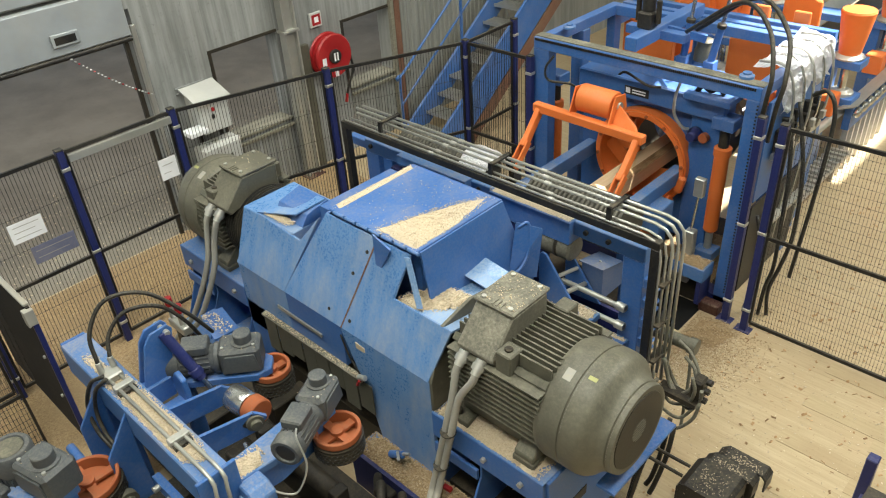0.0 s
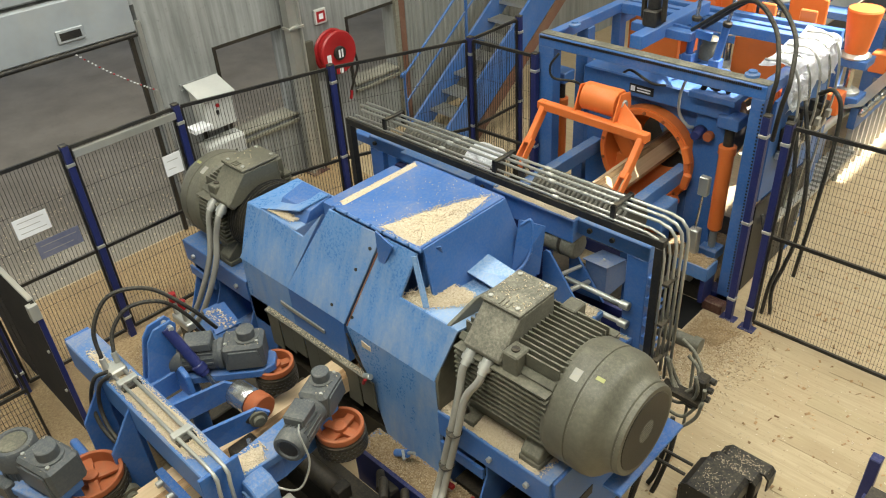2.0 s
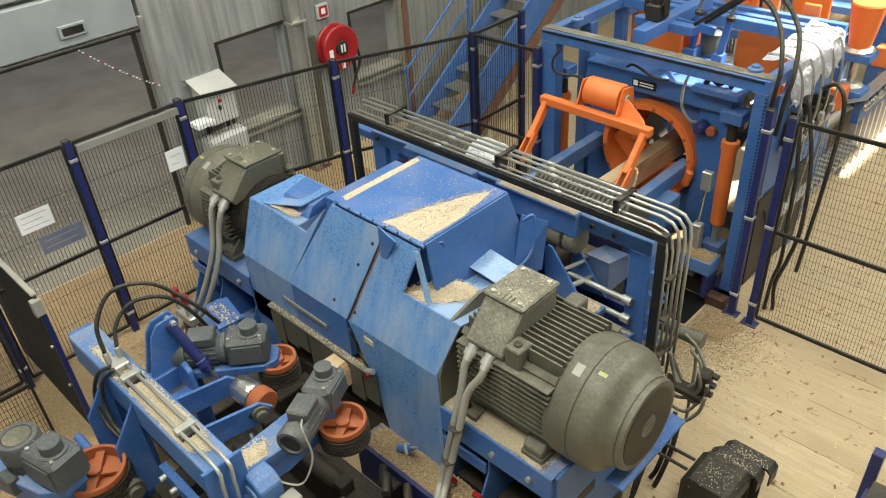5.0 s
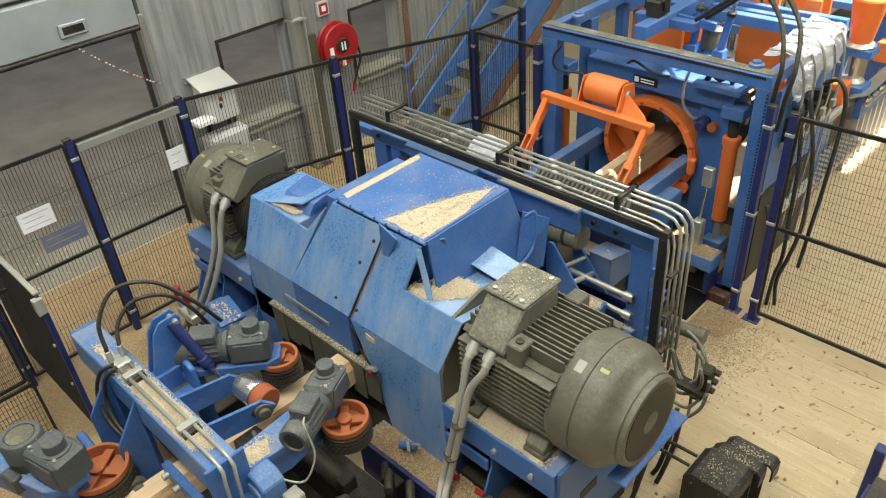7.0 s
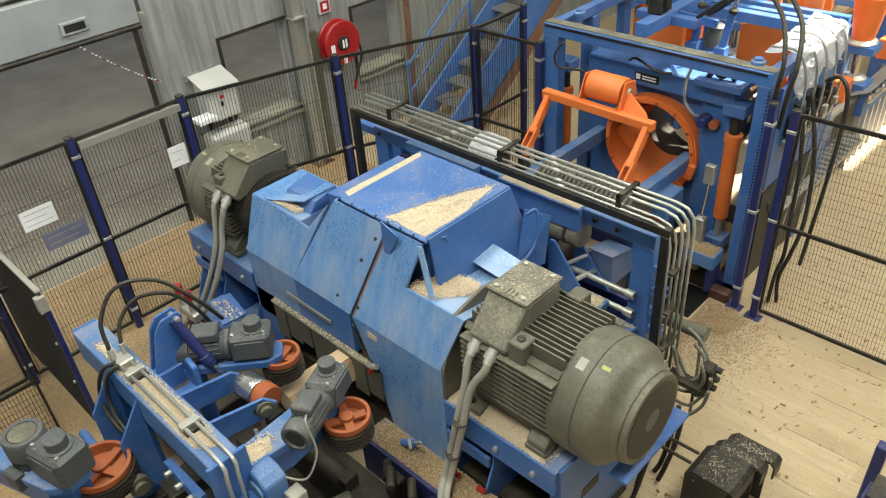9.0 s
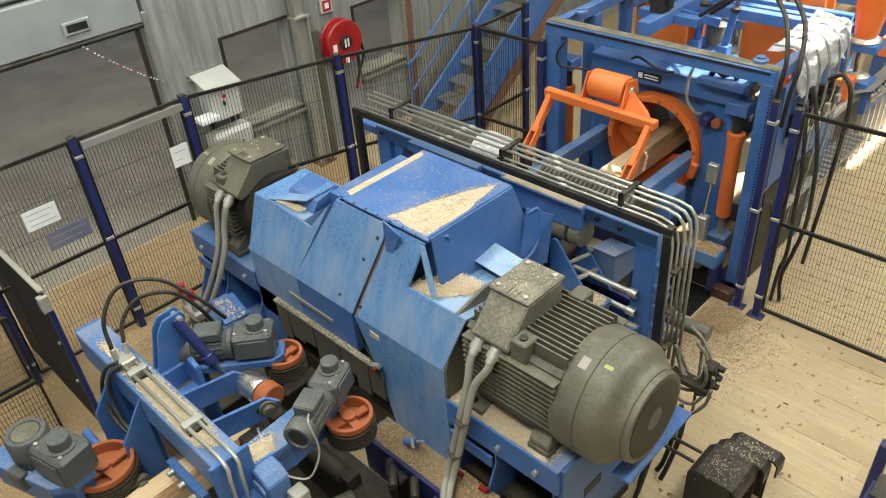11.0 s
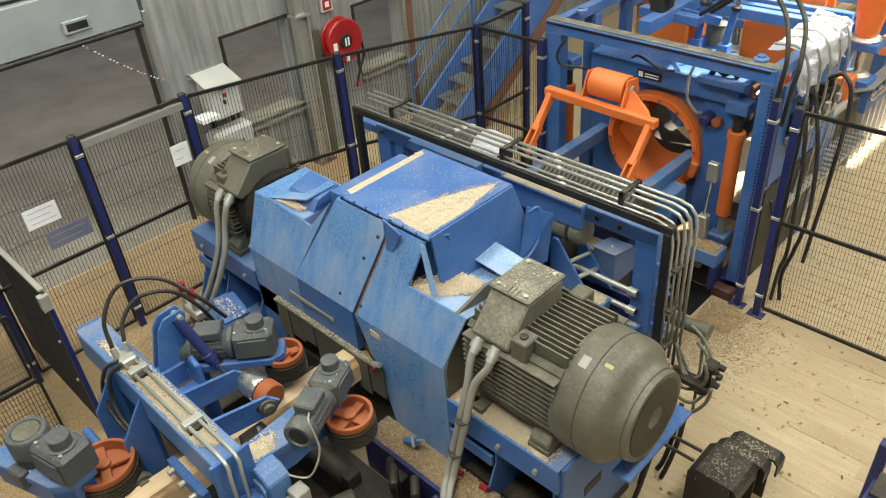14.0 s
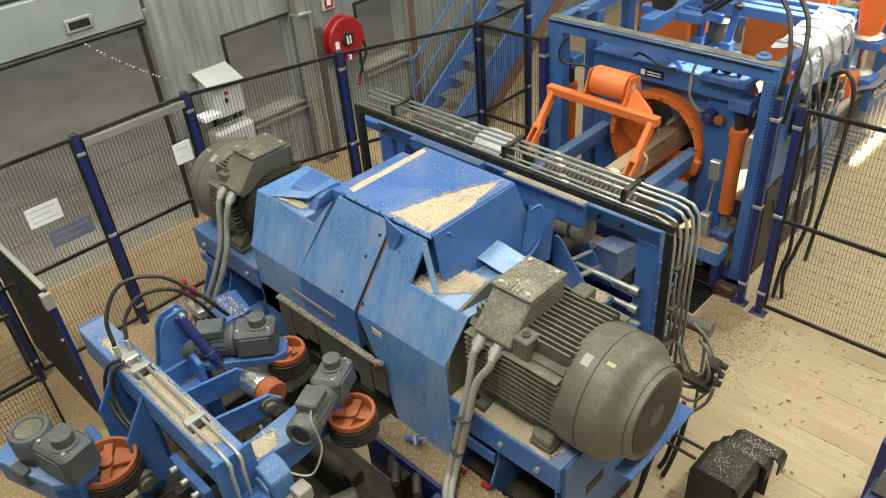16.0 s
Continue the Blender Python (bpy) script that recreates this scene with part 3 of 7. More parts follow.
# ---- stair ----
def stair():
    ob = thing("steel_stair", "blue steel stair with open grating treads", "stair", (-6.65, 6.2, 0))
    k = 0.74
    y0 = 6.2
    for x in (-7.0, -6.3):
        bm = bmesh.new()
        up = 0.16 if x > -6.5 else 0.0
        prism(bm, ((y0 - 0.12, 0.0), (y0 + 0.30, 0.0), (y0 + 5.30, 5 * k), (y0 + 5.0, 5 * k + 0.10 + up), (y0 - 0.12, 0.10 + up)), "x", x - 0.02, x + 0.02)
        part("stringer", bm, BLUE, ob, bevel=0.004)
    for n in range(1, 20):
        z = n * 0.18
        y = y0 + z / k
        bm = bmesh.new()
        box(bm, -6.98, -6.32, y - 0.01, y, z - 0.03, z + 0.012)
        box(bm, -6.98, -6.32, y + 0.23, y + 0.24, z - 0.03, z + 0.006)
        for q in range(16):
            x = -6.97 + q * 0.042
            box(bm, x, x + 0.006, y, y + 0.23, z - 0.025, z + 0.004)
        for q in range(5):
            box(bm, -6.98, -6.32, y + 0.035 + q * 0.04, y + 0.04 + q * 0.04, z - 0.02, z + 0.002)
        part("tread", bm, STEEL, ob)
    part("lower_chord", shape(prism, ((y0 + 0.34, 0.0), (y0 + 0.62, 0.0), (y0 + 5.62, 5 * k), (y0 + 5.34, 5 * k)), "x", -6.34, -6.28), BROWN_POST, ob, "rust brown chord under the stair")
    for x in (-7.02,):
        part("handrail", shape(tube, ((x, y0 + 0.1, 0.2), (x, y0 + 0.1, 0.95), (x, y0 + 0.25, 1.06), (x, y0 + 2.5, 1.06 + 2.25 * k), (x, y0 + 4.5, 1.06 + 4.25 * k)), 0.017, 10), BLUE, ob)
        part("knee_rail", shape(bar, (x, y0 + 0.1, 0.58), (x, y0 + 4.5, 0.58 + 4.4 * k), 0.02, 0.02), BLUE, ob)
        for s in (1.3, 2.6, 3.9):
            part("baluster", shape(bar, (x, y0 + s, s * k), (x, y0 + s, s * k + 0.95), 0.03, 0.03), BLUE, ob)


stair()


# ---- fence ----
def fence_post(x, y, h=2.0):
    ob = thing("fence_post", "dark blue square steel fence post bolted to the floor", "fence post", (x, y, 0), "machine fence posts")
    part("shaft", B((x - 0.03, x + 0.03, y - 0.03, y + 0.03, 0.008, h)), NAVY, ob, bevel=0.004)
    part("cap", B((x - 0.032, x + 0.032, y - 0.032, y + 0.032, h, h + 0.014)), BLACK, ob, bevel=0.004)
    part("foot", B((x - 0.07, x + 0.07, y - 0.05, y + 0.05, 0.0, 0.008)), NAVY, ob)
    for z in (0.22, h * 0.51, h - 0.18):
        part("clip", B((x - 0.036, x + 0.036, y - 0.036, y + 0.036, z, z + 0.03)), STEEL, ob, "zinc fixing clip", bevel=0.003)
    return ob


def fence_panel(a, b, gate=False, step=0.03, rows=(0.4, 0.7, 1.3, 1.6), wire=0.0032, mat=BLACK, h=1.975):
    a, b = Vector((*a, 0)), Vector((*b, 0))
    d = (b - a).normalized()
    a, b = a + d * 0.045, b - d * 0.045
    n = (b - a).length
    ob = thing("wire_fence", "black wire mesh guard panel between blue posts", "fence", tuple(a), "machine fence panels")
    for z in (0.1, h * 0.506, h):
        part("rail", shape(bar, a + Vector((0, 0, z)), b + Vector((0, 0, z)), 0.022, 0.03), BLACK, ob)
    for p in (a, b):
        part("stile", shape(bar, p + Vector((0, 0, 0.1)), p + Vector((0, 0, h)), 0.02, 0.02), BLACK, ob)
    bm = bmesh.new()
    k = int(n / step)
    for i in range(1, k):
        p = a + d * (n * i / k)
        bar(bm, p + Vector((0, 0, 0.1)), p + Vector((0, 0, h - 0.015)), wire, wire)
    for z in rows:
        bar(bm, a + Vector((0, 0, z)), b + Vector((0, 0, z)), wire * 0.8, wire * 0.8)
    part("wire_mesh", bm, mat, ob)
    if gate:
        part("gate_track", shape(bar, a + Vector((0.05, 0, 1.93)), b + Vector((0.05, 0, 1.93)), 0.03, 0.06), STEEL, ob, "galvanised sliding gate track")
    return ob


POSTS = [(-6.17, -0.2), (-6.17, 0.78), (-6.17, 1.78), (-6.17, 2.79), (-5.77, 4.23), (-5.19, 5.59), (-4.36, 5.60), (-5.2, 6.39), (-2.06, 5.55), (-1.87, 5.52), (0.2, 5.52), (2.2, 5.52)]
for p in POSTS:
    fence_post(*p)
P = POSTS
for i, j, g in ((0, 1, False), (1, 2, False), (2, 3, True), (3, 4, False), (4, 5, False), (5, 6, False), (5, 7, False)):
    fence_panel(P[i], P[j], g)
wide_rows = tuple(0.1 + 0.075 * k for k in range(1, 25))
fence_panel(P[9], P[10], False, 0.026, wide_rows, 0.0021, MESH_WIRE)
fence_panel(P[10], P[11], False, 0.026, wide_rows, 0.0021, MESH_WIRE)


def notice(y0, y1, z0, z1, mat, label, bars=3):
    ob = thing("notice", label, "notice", (-6.13, y0, z0))
    part("sheet", B((-6.140, -6.134, y0, y1, z0, z1)), mat, ob)
    bm = bmesh.new()
    for k in range(bars):
        z = z1 - (z1 - z0) * (k + 0.8) / (bars + 0.6)
        box(bm, -6.1335, -6.1325, y0 + 0.03, y1 - 0.03 - 0.04 * (k % 2), z, z + 0.005)
    part("print", bm, CABLE_GREY, ob)


notice(1.20, 1.47, 1.40, 1.575, PAPER, "white printed notice fixed to the wire mesh")
notice(2.53, 2.70, 1.40, 1.60, PAPER, "white printed sheet fixed to the gate mesh", 2)
notice(1.30, 1.66, 1.16, 1.32, SIGN_BLUE, "faded blue plate behind the wire mesh", 2)


def leaf_panel():
    """Black sheet leaf with a pale top edge, standing across the outfeed side."""
    ob = thing("guard_screen", "black sheet guard screen with a pale top edge", "guard screen", (-5.14, 0.93, 0))
    y, x1, h = 0.93, -5.17, 1.43
    part("sheet", B((x1 - 1.5, x1 - 0.026, y - 0.012, y + 0.012, 0.05, h - 0.02)), MATT_BLACK, ob)
    part("top_edge", B((x1 - 1.5, x1 - 0.05, y - 0.02, y + 0.02, h - 0.02, h)), CABLE_GREY, ob, "worn pale top edge", bevel=0.004)
    part("end_post", B((x1 - 0.025, x1, y - 0.02, y + 0.02, 0.0, h - 0.04)), NAVY, ob, bevel=0.004)
    part("latch", B((x1 - 0.05, x1 + 0.012, y - 0.05, y + 0.02, h - 0.16, h - 0.03)), CABLE_GREY, ob, "pale latch plate", bevel=0.004)
    for z in (0.5, 0.9, 1.2):
        part("stud", shape(cyl, (x1 - 0.12, y - 0.012, z), (x1 - 0.12, y - 0.028, z), 0.014, 10), STEEL, ob)


leaf_panel()
fence_post(-5.38, -1.0, 1.28)
fence_panel((-5.38, -1.0), (-5.36, 0.72), False, 0.026, tuple(0.1 + 0.06 * k for k in range(1, 19)), 0.0034, BLACK, 1.26)


def sawdust_layer():
    """Trodden sawdust on the floor beside the feed line, with a ragged rim."""
    bm = bmesh.new()
    nx, ny = 54, 76
    grid = []
    for i in range(nx + 1):
        row = []
        for j in range(ny + 1):
            x, y = -7.46 + 3.0 * i / nx, -2.6 + 8.0 * j / ny
            n = noise.noise((x * 1.7, y * 1.7, 0.3)) * 0.5 + noise.noise((x * 6, y * 6, 1.3)) * 0.25
            rim = min(1.0, (-4.46 - x) / 0.5, (5.4 - y) / 0.5)
            row.append(bm.verts.new((x, y, 0.012 * min(1.0, rim * 1.6) + 0.010 * n - 0.006 * (rim < 0.05))))
        grid.append(row)
    for a, c in zip(grid, grid[1:]):
        for j in range(ny):
            bm.faces.new((a[j], c[j], c[j + 1], a[j + 1])).smooth = True
    single("sawdust_layer", bm, TRODDEN, "trodden brown sawdust covering the floor", "sawdust", kind="stuff")


sawdust_layer()


# ---- the chipping machine ----
AX_Y, AX_Z = 2.76, 1.33
PARTING = []      # (thing, way along x): both halves part when a thicker log comes


def electric_motor(x_in, x_out, box_x, dark):
    """A large ribbed motor on its axis along x, with its fan cover at x_out."""
    s = 1 if x_out > x_in else -1
    ob = thing("electric_motor", "large dusty grey ribbed electric motor on a blue base", "electric motor", ((x_in + x_out) / 2, AX_Y, AX_Z - 0.36), "chipper motors")
    n = abs(x_out - x_in)
    body_n = n - 0.42
    x_b = x_in + s * body_n
    lo, hi = min(x_in, x_b), max(x_in, x_b)
    part("stator", shape(lathe, (x_in, AX_Y, AX_Z), (s, 0, 0), ((0, 0.27), (0.02, 0.31), (body_n, 0.31), (body_n + 0.01, 0.3)), 40), GREY, ob)
    for k in range(15):
        q = -0.28 + 0.04 * k
        d = math.sqrt(max(0.01, 0.31 ** 2 - q * q)) - 0.03
        if d > 0.12:
            if q > -0.15:
                part("rib", B((lo + 0.06, hi, AX_Y - 0.365, AX_Y - d, AX_Z + q - 0.006, AX_Z + q + 0.006)), GREY, ob)
            part("rib", B((lo + 0.06, hi, AX_Y + d, AX_Y + 0.365, AX_Z + q - 0.006, AX_Z + q + 0.006)), GREY, ob)
            part("rib", B((lo + 0.06, hi, AX_Y + q - 0.006, AX_Y + q + 0.006, AX_Z + d, AX_Z + 0.365)), GREY, ob)
    for a in (45, 135):
        c, w = math.cos(radians(a)), math.sin(radians(a))
        m = Matrix.Translation(((lo + hi) / 2, AX_Y - c * 0.335, AX_Z + w * 0.335)) @ Euler((radians(90 - a) * -1 + radians(0), 0, 0)).to_matrix().to_4x4()
        bm = bmesh.new()
        box(bm, -(hi - lo) / 2 + 0.04, (hi - lo) / 2, -0.06, 0.06, -0.03, 0.02, m)
        part("corner_pad", bm, GREY, ob, bevel=0.004)
    eye = part("lifting_lug", B((x_b - s * 0.28 - 0.055, x_b - s * 0.28 + 0.055, AX_Y - 0.33, AX_Y - 0.21, AX_Z + 0.22, AX_Z + 0.38)), GREY, ob, "square cast lug with a bolt hole", bevel=0.008)
    part("bolt", shape(cyl, (x_b - s * 0.28, AX_Y - 0.27, AX_Z + 0.38), (x_b - s * 0.28, AX_Y - 0.27, AX_Z + 0.392), 0.026, 12), DARK_STEEL, eye)
    part("lifting_lug", B((x_b - s * 0.28 - 0.055, x_b - s * 0.28 + 0.055, AX_Y + 0.21, AX_Y + 0.33, AX_Z + 0.22, AX_Z + 0.38)), GREY, ob, bevel=0.008)
    cover = part("fan_cover", shape(lathe, (x_b, AX_Y, AX_Z), (s, 0, 0), ((-0.03, 0.37), (0.0, 0.385), (0.012, 0.388), (0.135, 0.388), (0.139, 0.381), (0.147, 0.381), (0.151, 0.388), (0.22, 0.388), (0.26, 0.378), (0.285, 0.360), (0.308, 0.332), (0.33, 0.308), (0.355, 0.293), (0.38, 0.287), (0.385, 0.279), (0.39, 0.279), (0.394, 0.285), (0.42, 0.278), (0.424, 0.262), (0.419, 0.245)), 56), GREY, ob, "dusty domed fan cover")
    part("cover_rim", shape(lathe, (x_b + s * 0.4185, AX_Y, AX_Z), (s, 0, 0), ((0, 0.245), (0.006, 0.24), (0.006, 0.05)), 40), DARK_STEEL, cover, "dark end grille with cast mark")
    bm = bmesh.new()
    for q in range(7):
        dz = -0.06 + q * 0.02
        w = math.sqrt(0.0049 - dz * dz) if abs(dz) < 0.07 else 0.02
        box(bm, x_b + s * 0.425 - 0.002, x_b + s * 0.425 + 0.002, AX_Y - w, AX_Y + w, AX_Z + dz - 0.004, AX_Z + dz + 0.004)
    part("cast_mark", bm, GREY, cover)
    for a, mat, w in ((62, CABLE_GREY, 0.036), (68, YELLOW, 0.012)):
        bm = bmesh.new()
        m = Matrix.Translation((x_b + s * (0.07 if w > 0.03 else 0.20), AX_Y - 0.3875 * math.cos(radians(a)), AX_Z + 0.3875 * math.sin(radians(a)))) @ Euler((radians(90 - a), 0, 0)).to_matrix().to_4x4()
        box(bm, -0.026, 0.026, -w, w, -0.004, 0.002, m)
        part("label_plate", bm, mat, cover, "pale worn label")
    for y in (-0.30, 0.30):
        for x in (lo + 0.04, hi - 0.18):
            part("foot", B((x, x + 0.16, AX_Y + y - 0.075, AX_Y + y + 0.075, AX_Z - 0.355, AX_Z - 0.31)), GREY, ob, bevel=0.006)
    part("foot_block", B((lo + 0.06, hi - 0.16, AX_Y - 0.27, AX_Y + 0.27, AX_Z - 0.33, AX_Z - 0.18)), GREY, ob, bevel=0.02)
    part("foot_lug", shape(prism, ((AX_Y - 0.37, AX_Z - 0.312), (AX_Y - 0.37, AX_Z - 0.27), (AX_Y - 0.25, AX_Z - 0.16), (AX_Y - 0.2, AX_Z - 0.312)), "x", hi - 0.17, hi - 0.03), GREY, ob, bevel=0.008)
    bm = bmesh.new()
    chip_scatter(bm, [(rng.uniform(lo + 0.06, hi - 0.02), AX_Y - 0.237 - k, AX_Z + 0.252 - k * 0.9) for k in [rng.gauss(0.0, 0.018) for j in range(90)]], 0.009, 0.005)
    chip_scatter(bm, [(rng.uniform(*sorted(box_x)), rng.uniform(2.62, 2.92), 1.861) for k in range(110 if s > 0 else 12)], 0.009, 0.005)
    part("loose_sawdust", bm, CHIPS, ob, kind="stuff")
    for x in (lo + 0.1, hi - 0.1):
        part("foot_bolt", shape(cyl, (x, AX_Y - 0.33, AX_Z - 0.31), (x, AX_Y - 0.33, AX_Z - 0.27), 0.022, 6), DARK_STEEL, ob)
    # terminal box, leaning to the front
    bx0, bx1 = box_x
    bm = bmesh.new()
    prism(bm, ((2.66, 1.62), (2.45, 1.56), (2.41, 1.62), (2.60, 1.83), (2.93, 1.83), (2.93, 1.62)), "x", bx0, bx1)
    tb = part("terminal_box", bm, dark, ob, "dusty cast terminal box", bevel=0.012)
    part("lid", B((bx0 - 0.008, bx1 + 0.008, 2.59, 2.945, 1.835, 1.86)), dark, tb, bevel=0.008)
    for x in (bx0 + 0.04, bx1 - 0.04):
        for y in (2.63, 2.90):
            part("lid_bolt", shape(cyl, (x, y, 1.86), (x, y, 1.872), 0.016, 8), STEEL, tb)
    for k in range(3):
        part("lid_rib", B((bx0 + 0.12 + k * 0.03, bx0 + 0.128 + k * 0.03, 2.60, 2.66, 1.862, 1.868)), dark, tb)
    for dx in (0.06, 0.19):
        gl = part("cable_gland", shape(lathe, (bx0 + dx, 2.43, 1.59), (0, -0.7, -0.71), ((0, 0.035), (0.03, 0.035), (0.03, 0.042), (0.07, 0.042), (0.07, 0.03), (0.10, 0.03)), 14), STEEL, tb)
    PARTING.append((ob, s))
    return ob


electric_motor(-2.54, -1.38, (-2.42, -2.14), BOX_GREY)
electric_motor(-4.99, -5.80, (-5.14, -4.85), GREY)


def motor_cables(x, s, ends):
    """Two grey cables tied together, from the glands down to the base."""
    ob = thing("motor_cable", "pair of grey motor cables tied together", "cable", (x, 2.3, 0.5), "motor cables")
    for k, dx in enumerate((0.06, 0.19)):
        pts = [(x + dx, 2.365, 1.525), (x + dx - 0.01, 2.345, 1.47)] + [(a + (0.05 if s > 0 else 0.10) * k, b, c) for a, b, c in ends]
        part("cable", shape(tube, pts, 0.024, 12), CABLE_GREY, ob)
    for e in (ends[1:3] if s > 0 else []):
        part("cable_tie", shape(lathe, (e[0] + 0.025 * s, e[1], e[2]), (0.1, 0, 1), ((-0.004, 0.052), (0.004, 0.052)), 14), BLACK, ob)
    return ob


PARTING.append((motor_cables(-2.42, 1, [(-2.375, 2.31, 1.30), (-2.41, 2.26, 1.02), (-2.48, 2.24, 0.68), (-2.51, 2.20, 0.46), (-2.47, 2.12, 0.41), (-2.42, 2.06, 0.33), (-2.38, 2.04, 0.05)]), 1))
PARTING.append((motor_cables(-5.14, -1, [(-5.10, 2.32, 1.32), (-5.10, 2.27, 1.12), (-5.16, 2.18, 0.85), (-5.30, 2.10, 0.55), (-5.46, 2.05, 0.36), (-5.58, 2.0, 0.2)]), -1))


def coupling():
    ob = thing("shaft_bellows", "black ribbed bellows between motor and hood", "bellows", (-4.72, AX_Y, AX_Z))
    prof = []
    for k in range(8):
        prof += [(k * 0.031, 0.275), (k * 0.031 + 0.012, 0.325), (k * 0.031 + 0.018, 0.325)]
    part("bellows", shape(lathe, (-4.985, AX_Y, AX_Z + 0.03), (1, 0, 0), prof, 36), RUBBER, ob)
    PARTING.append((ob, -1))


coupling()

# hood outline across the machine, (y, z)
FRONT, RIDGE, TOP = 2.35, 1.22, 1.94
SEAM = -3.28


def slope_y(z):
    return FRONT + (z - RIDGE) * 0.37


def hood_left():
    ob = thing("chipper_hood", "blue steel hood half with hinged lid, dusted with sawdust", "machine hood", (-4.1, 2.9, 0.6), "hood halves")
    back = ((3.46, TOP), (3.62, 1.0))
    # outer low section
    part("outer_casing", shape(prism, ((FRONT, 0.62), (FRONT, RIDGE), (slope_y(1.66), 1.66), (3.0, 1.66), (3.3, 1.2), (3.3, 0.62)), "x", -4.75, -4.12), HOOD_BLUE, ob, bevel=0.006)
    part("slope_panel", shape(plate, ((-4.76, FRONT - 0.006, RIDGE), (-4.13, FRONT - 0.006, RIDGE), (-3.86, slope_y(1.86) - 0.004, 1.86), (-4.03, slope_y(1.64) - 0.004, 1.64), (-4.56, slope_y(1.67) - 0.004, 1.67)), 0.02), HOOD_BLUE, ob, "worn blue sloping front panel", bevel=0.003)
    part("chip_deflector", shape(prism, ((2.60, 1.66), (2.66, 1.745), (2.86, 1.79), (2.93, 1.66)), "x", -4.46, -4.12), BLUE, ob, "bent blue deflector plate", bevel=0.004)
    part("roof_plate", shape(plate, ((-4.57, slope_y(1.67), 1.67), (-4.18, 2.60, 1.755), (-4.12, 2.84, 1.80), (-4.44, 2.86, 1.76)), 0.01), HOOD_BLUE, ob, "bent pale blue roof plate")
    # main section: front skirt, slope and lid
    skirt = part("front_skirt", shape(prism, ((FRONT, 0.86), (FRONT, RIDGE), (FRONT + 0.05, RIDGE), (FRONT + 0.05, 0.86)), "x", -4.12, SEAM - 0.2), BLUE, ob)
    slope = part("slope_panel", shape(plate, ((-4.14, FRONT - 0.004, RIDGE), (-3.47, FRONT - 0.004, RIDGE), (SEAM + 0.02, slope_y(TOP - 0.03), TOP - 0.03), (-3.80, slope_y(TOP - 0.03), TOP - 0.03)), 0.02), HOOD_BLUE, ob, "worn blue sloping front panel", bevel=0.004)
    part("side_sheet", shape(plate, ((-4.14, FRONT, RIDGE), (-3.80, slope_y(TOP - 0.03), TOP - 0.03), (-3.80, 3.4, TOP - 0.03), (-4.14, 3.4, RIDGE)), 0.015), BLUE, ob)
    lid = part("lid", B((-3.79, -2.93, slope_y(TOP) + 0.01, 3.44, TOP - 0.02, TOP)), BLUE, ob, "flat blue lid half covered with chips", bevel=0.005)
    for k in range(7):
        x = -3.72 + k * 0.12
        part("hinge", shape(cyl, (x, slope_y(TOP), TOP - 0.004), (x + 0.1, slope_y(TOP), TOP - 0.004), 0.012, 10), BLUE_DUSTY, ob)
    part("rear_sheet", shape(plate, ((-2.93, 3.44, TOP - 0.01), (-3.79, 3.44, TOP - 0.01), (-3.95, 3.68, 1.0), (-2.84, 3.68, 1.0)), 0.015), BLUE, ob)
    part("lid_side", shape(plate, ((-2.925, slope_y(TOP) + 0.03, TOP - 0.01), (-2.925, 3.44, TOP - 0.01), (-2.82, 3.66, 1.2), (-2.86, 2.66, 1.45)), 0.015), BLUE, ob, "blue side sheet below the lid")
    part("inner_frame", B((-4.0, -2.98, 2.7, 3.4, 0.7, 1.85)), BLUE, ob)
    # handles, lifting plates
    part("grab_handle", shape(tube, ((-2.83, 3.50, 1.72), (-2.78, 3.56, 1.74), (-2.76, 3.52, 1.5), (-2.78, 3.4, 1.40), (-2.84, 3.36, 1.42)), 0.012, 8), BLUE, ob)
    part("handle_bracket", shape(plate, ((-2.835, 3.40, 1.34), (-2.72, 3.58, 1.30), (-2.70, 3.62, 1.70), (-2.84, 3.50, 1.76)), 0.012), BLUE, ob, "blue bracket behind the handle")
    part("fin", shape(prism, ((-3.245, 1.73), (-3.245, 1.985), (-3.09, 1.93), (-3.20, 1.73)), "y", 2.545, 2.557), BLUE, ob, "upright blue lifting plate")
    for x, z in ((-3.62, 1.30), (-3.44, 1.62), (-3.40, 1.30), (-3.34, 1.80)):
        y = slope_y(z)
        part("bolt", shape(lathe, (x, y, z), (0, -0.94, 0.35), ((0, 0.013), (0.008, 0.013), (0.012, 0.008)), 8), DARK_STEEL, ob)
    # outfeed opening with rubber flaps under a ledge
    part("ledge", shape(prism, ((FRONT, 0.868), (FRONT - 0.02, 0.863), (FRONT - 0.045, 0.856), (FRONT - 0.045, 0.84), (FRONT, 0.84)), "x", -4.48, -3.28), BOX_GREY, ob, "ledge caked with sawdust")
    bm = bmesh.new()
    chip_scatter(bm, [(rng.uniform(-4.46, -3.30), FRONT - rng.uniform(0.004, 0.04), 0.862) for k in range(420)], 0.008, 0.004)
    part("loose_sawdust", bm, CHIPS, ob, kind="stuff")
    part("slide_bar", shape(bar, (-4.25, FRONT - 0.012, 1.03), (-3.72, FRONT - 0.012, 1.02), 0.012, 0.03), PIPE, ob, "pale slide bar")
    for k in range(8):
        x = -4.46 + k * 0.16
        part("rubber_flap", B((x, x + 0.15, FRONT - 0.038 + 0.006 * (k % 2), FRONT - 0.028 + 0.006 * (k % 2), 0.52 + 0.05 * (k % 3), 0.845)), GREY, ob, bevel=0.002)
    part("casing_plate", B((-4.75, -4.48, FRONT, FRONT + 0.03, 0.3, 0.86)), BLUE, ob)
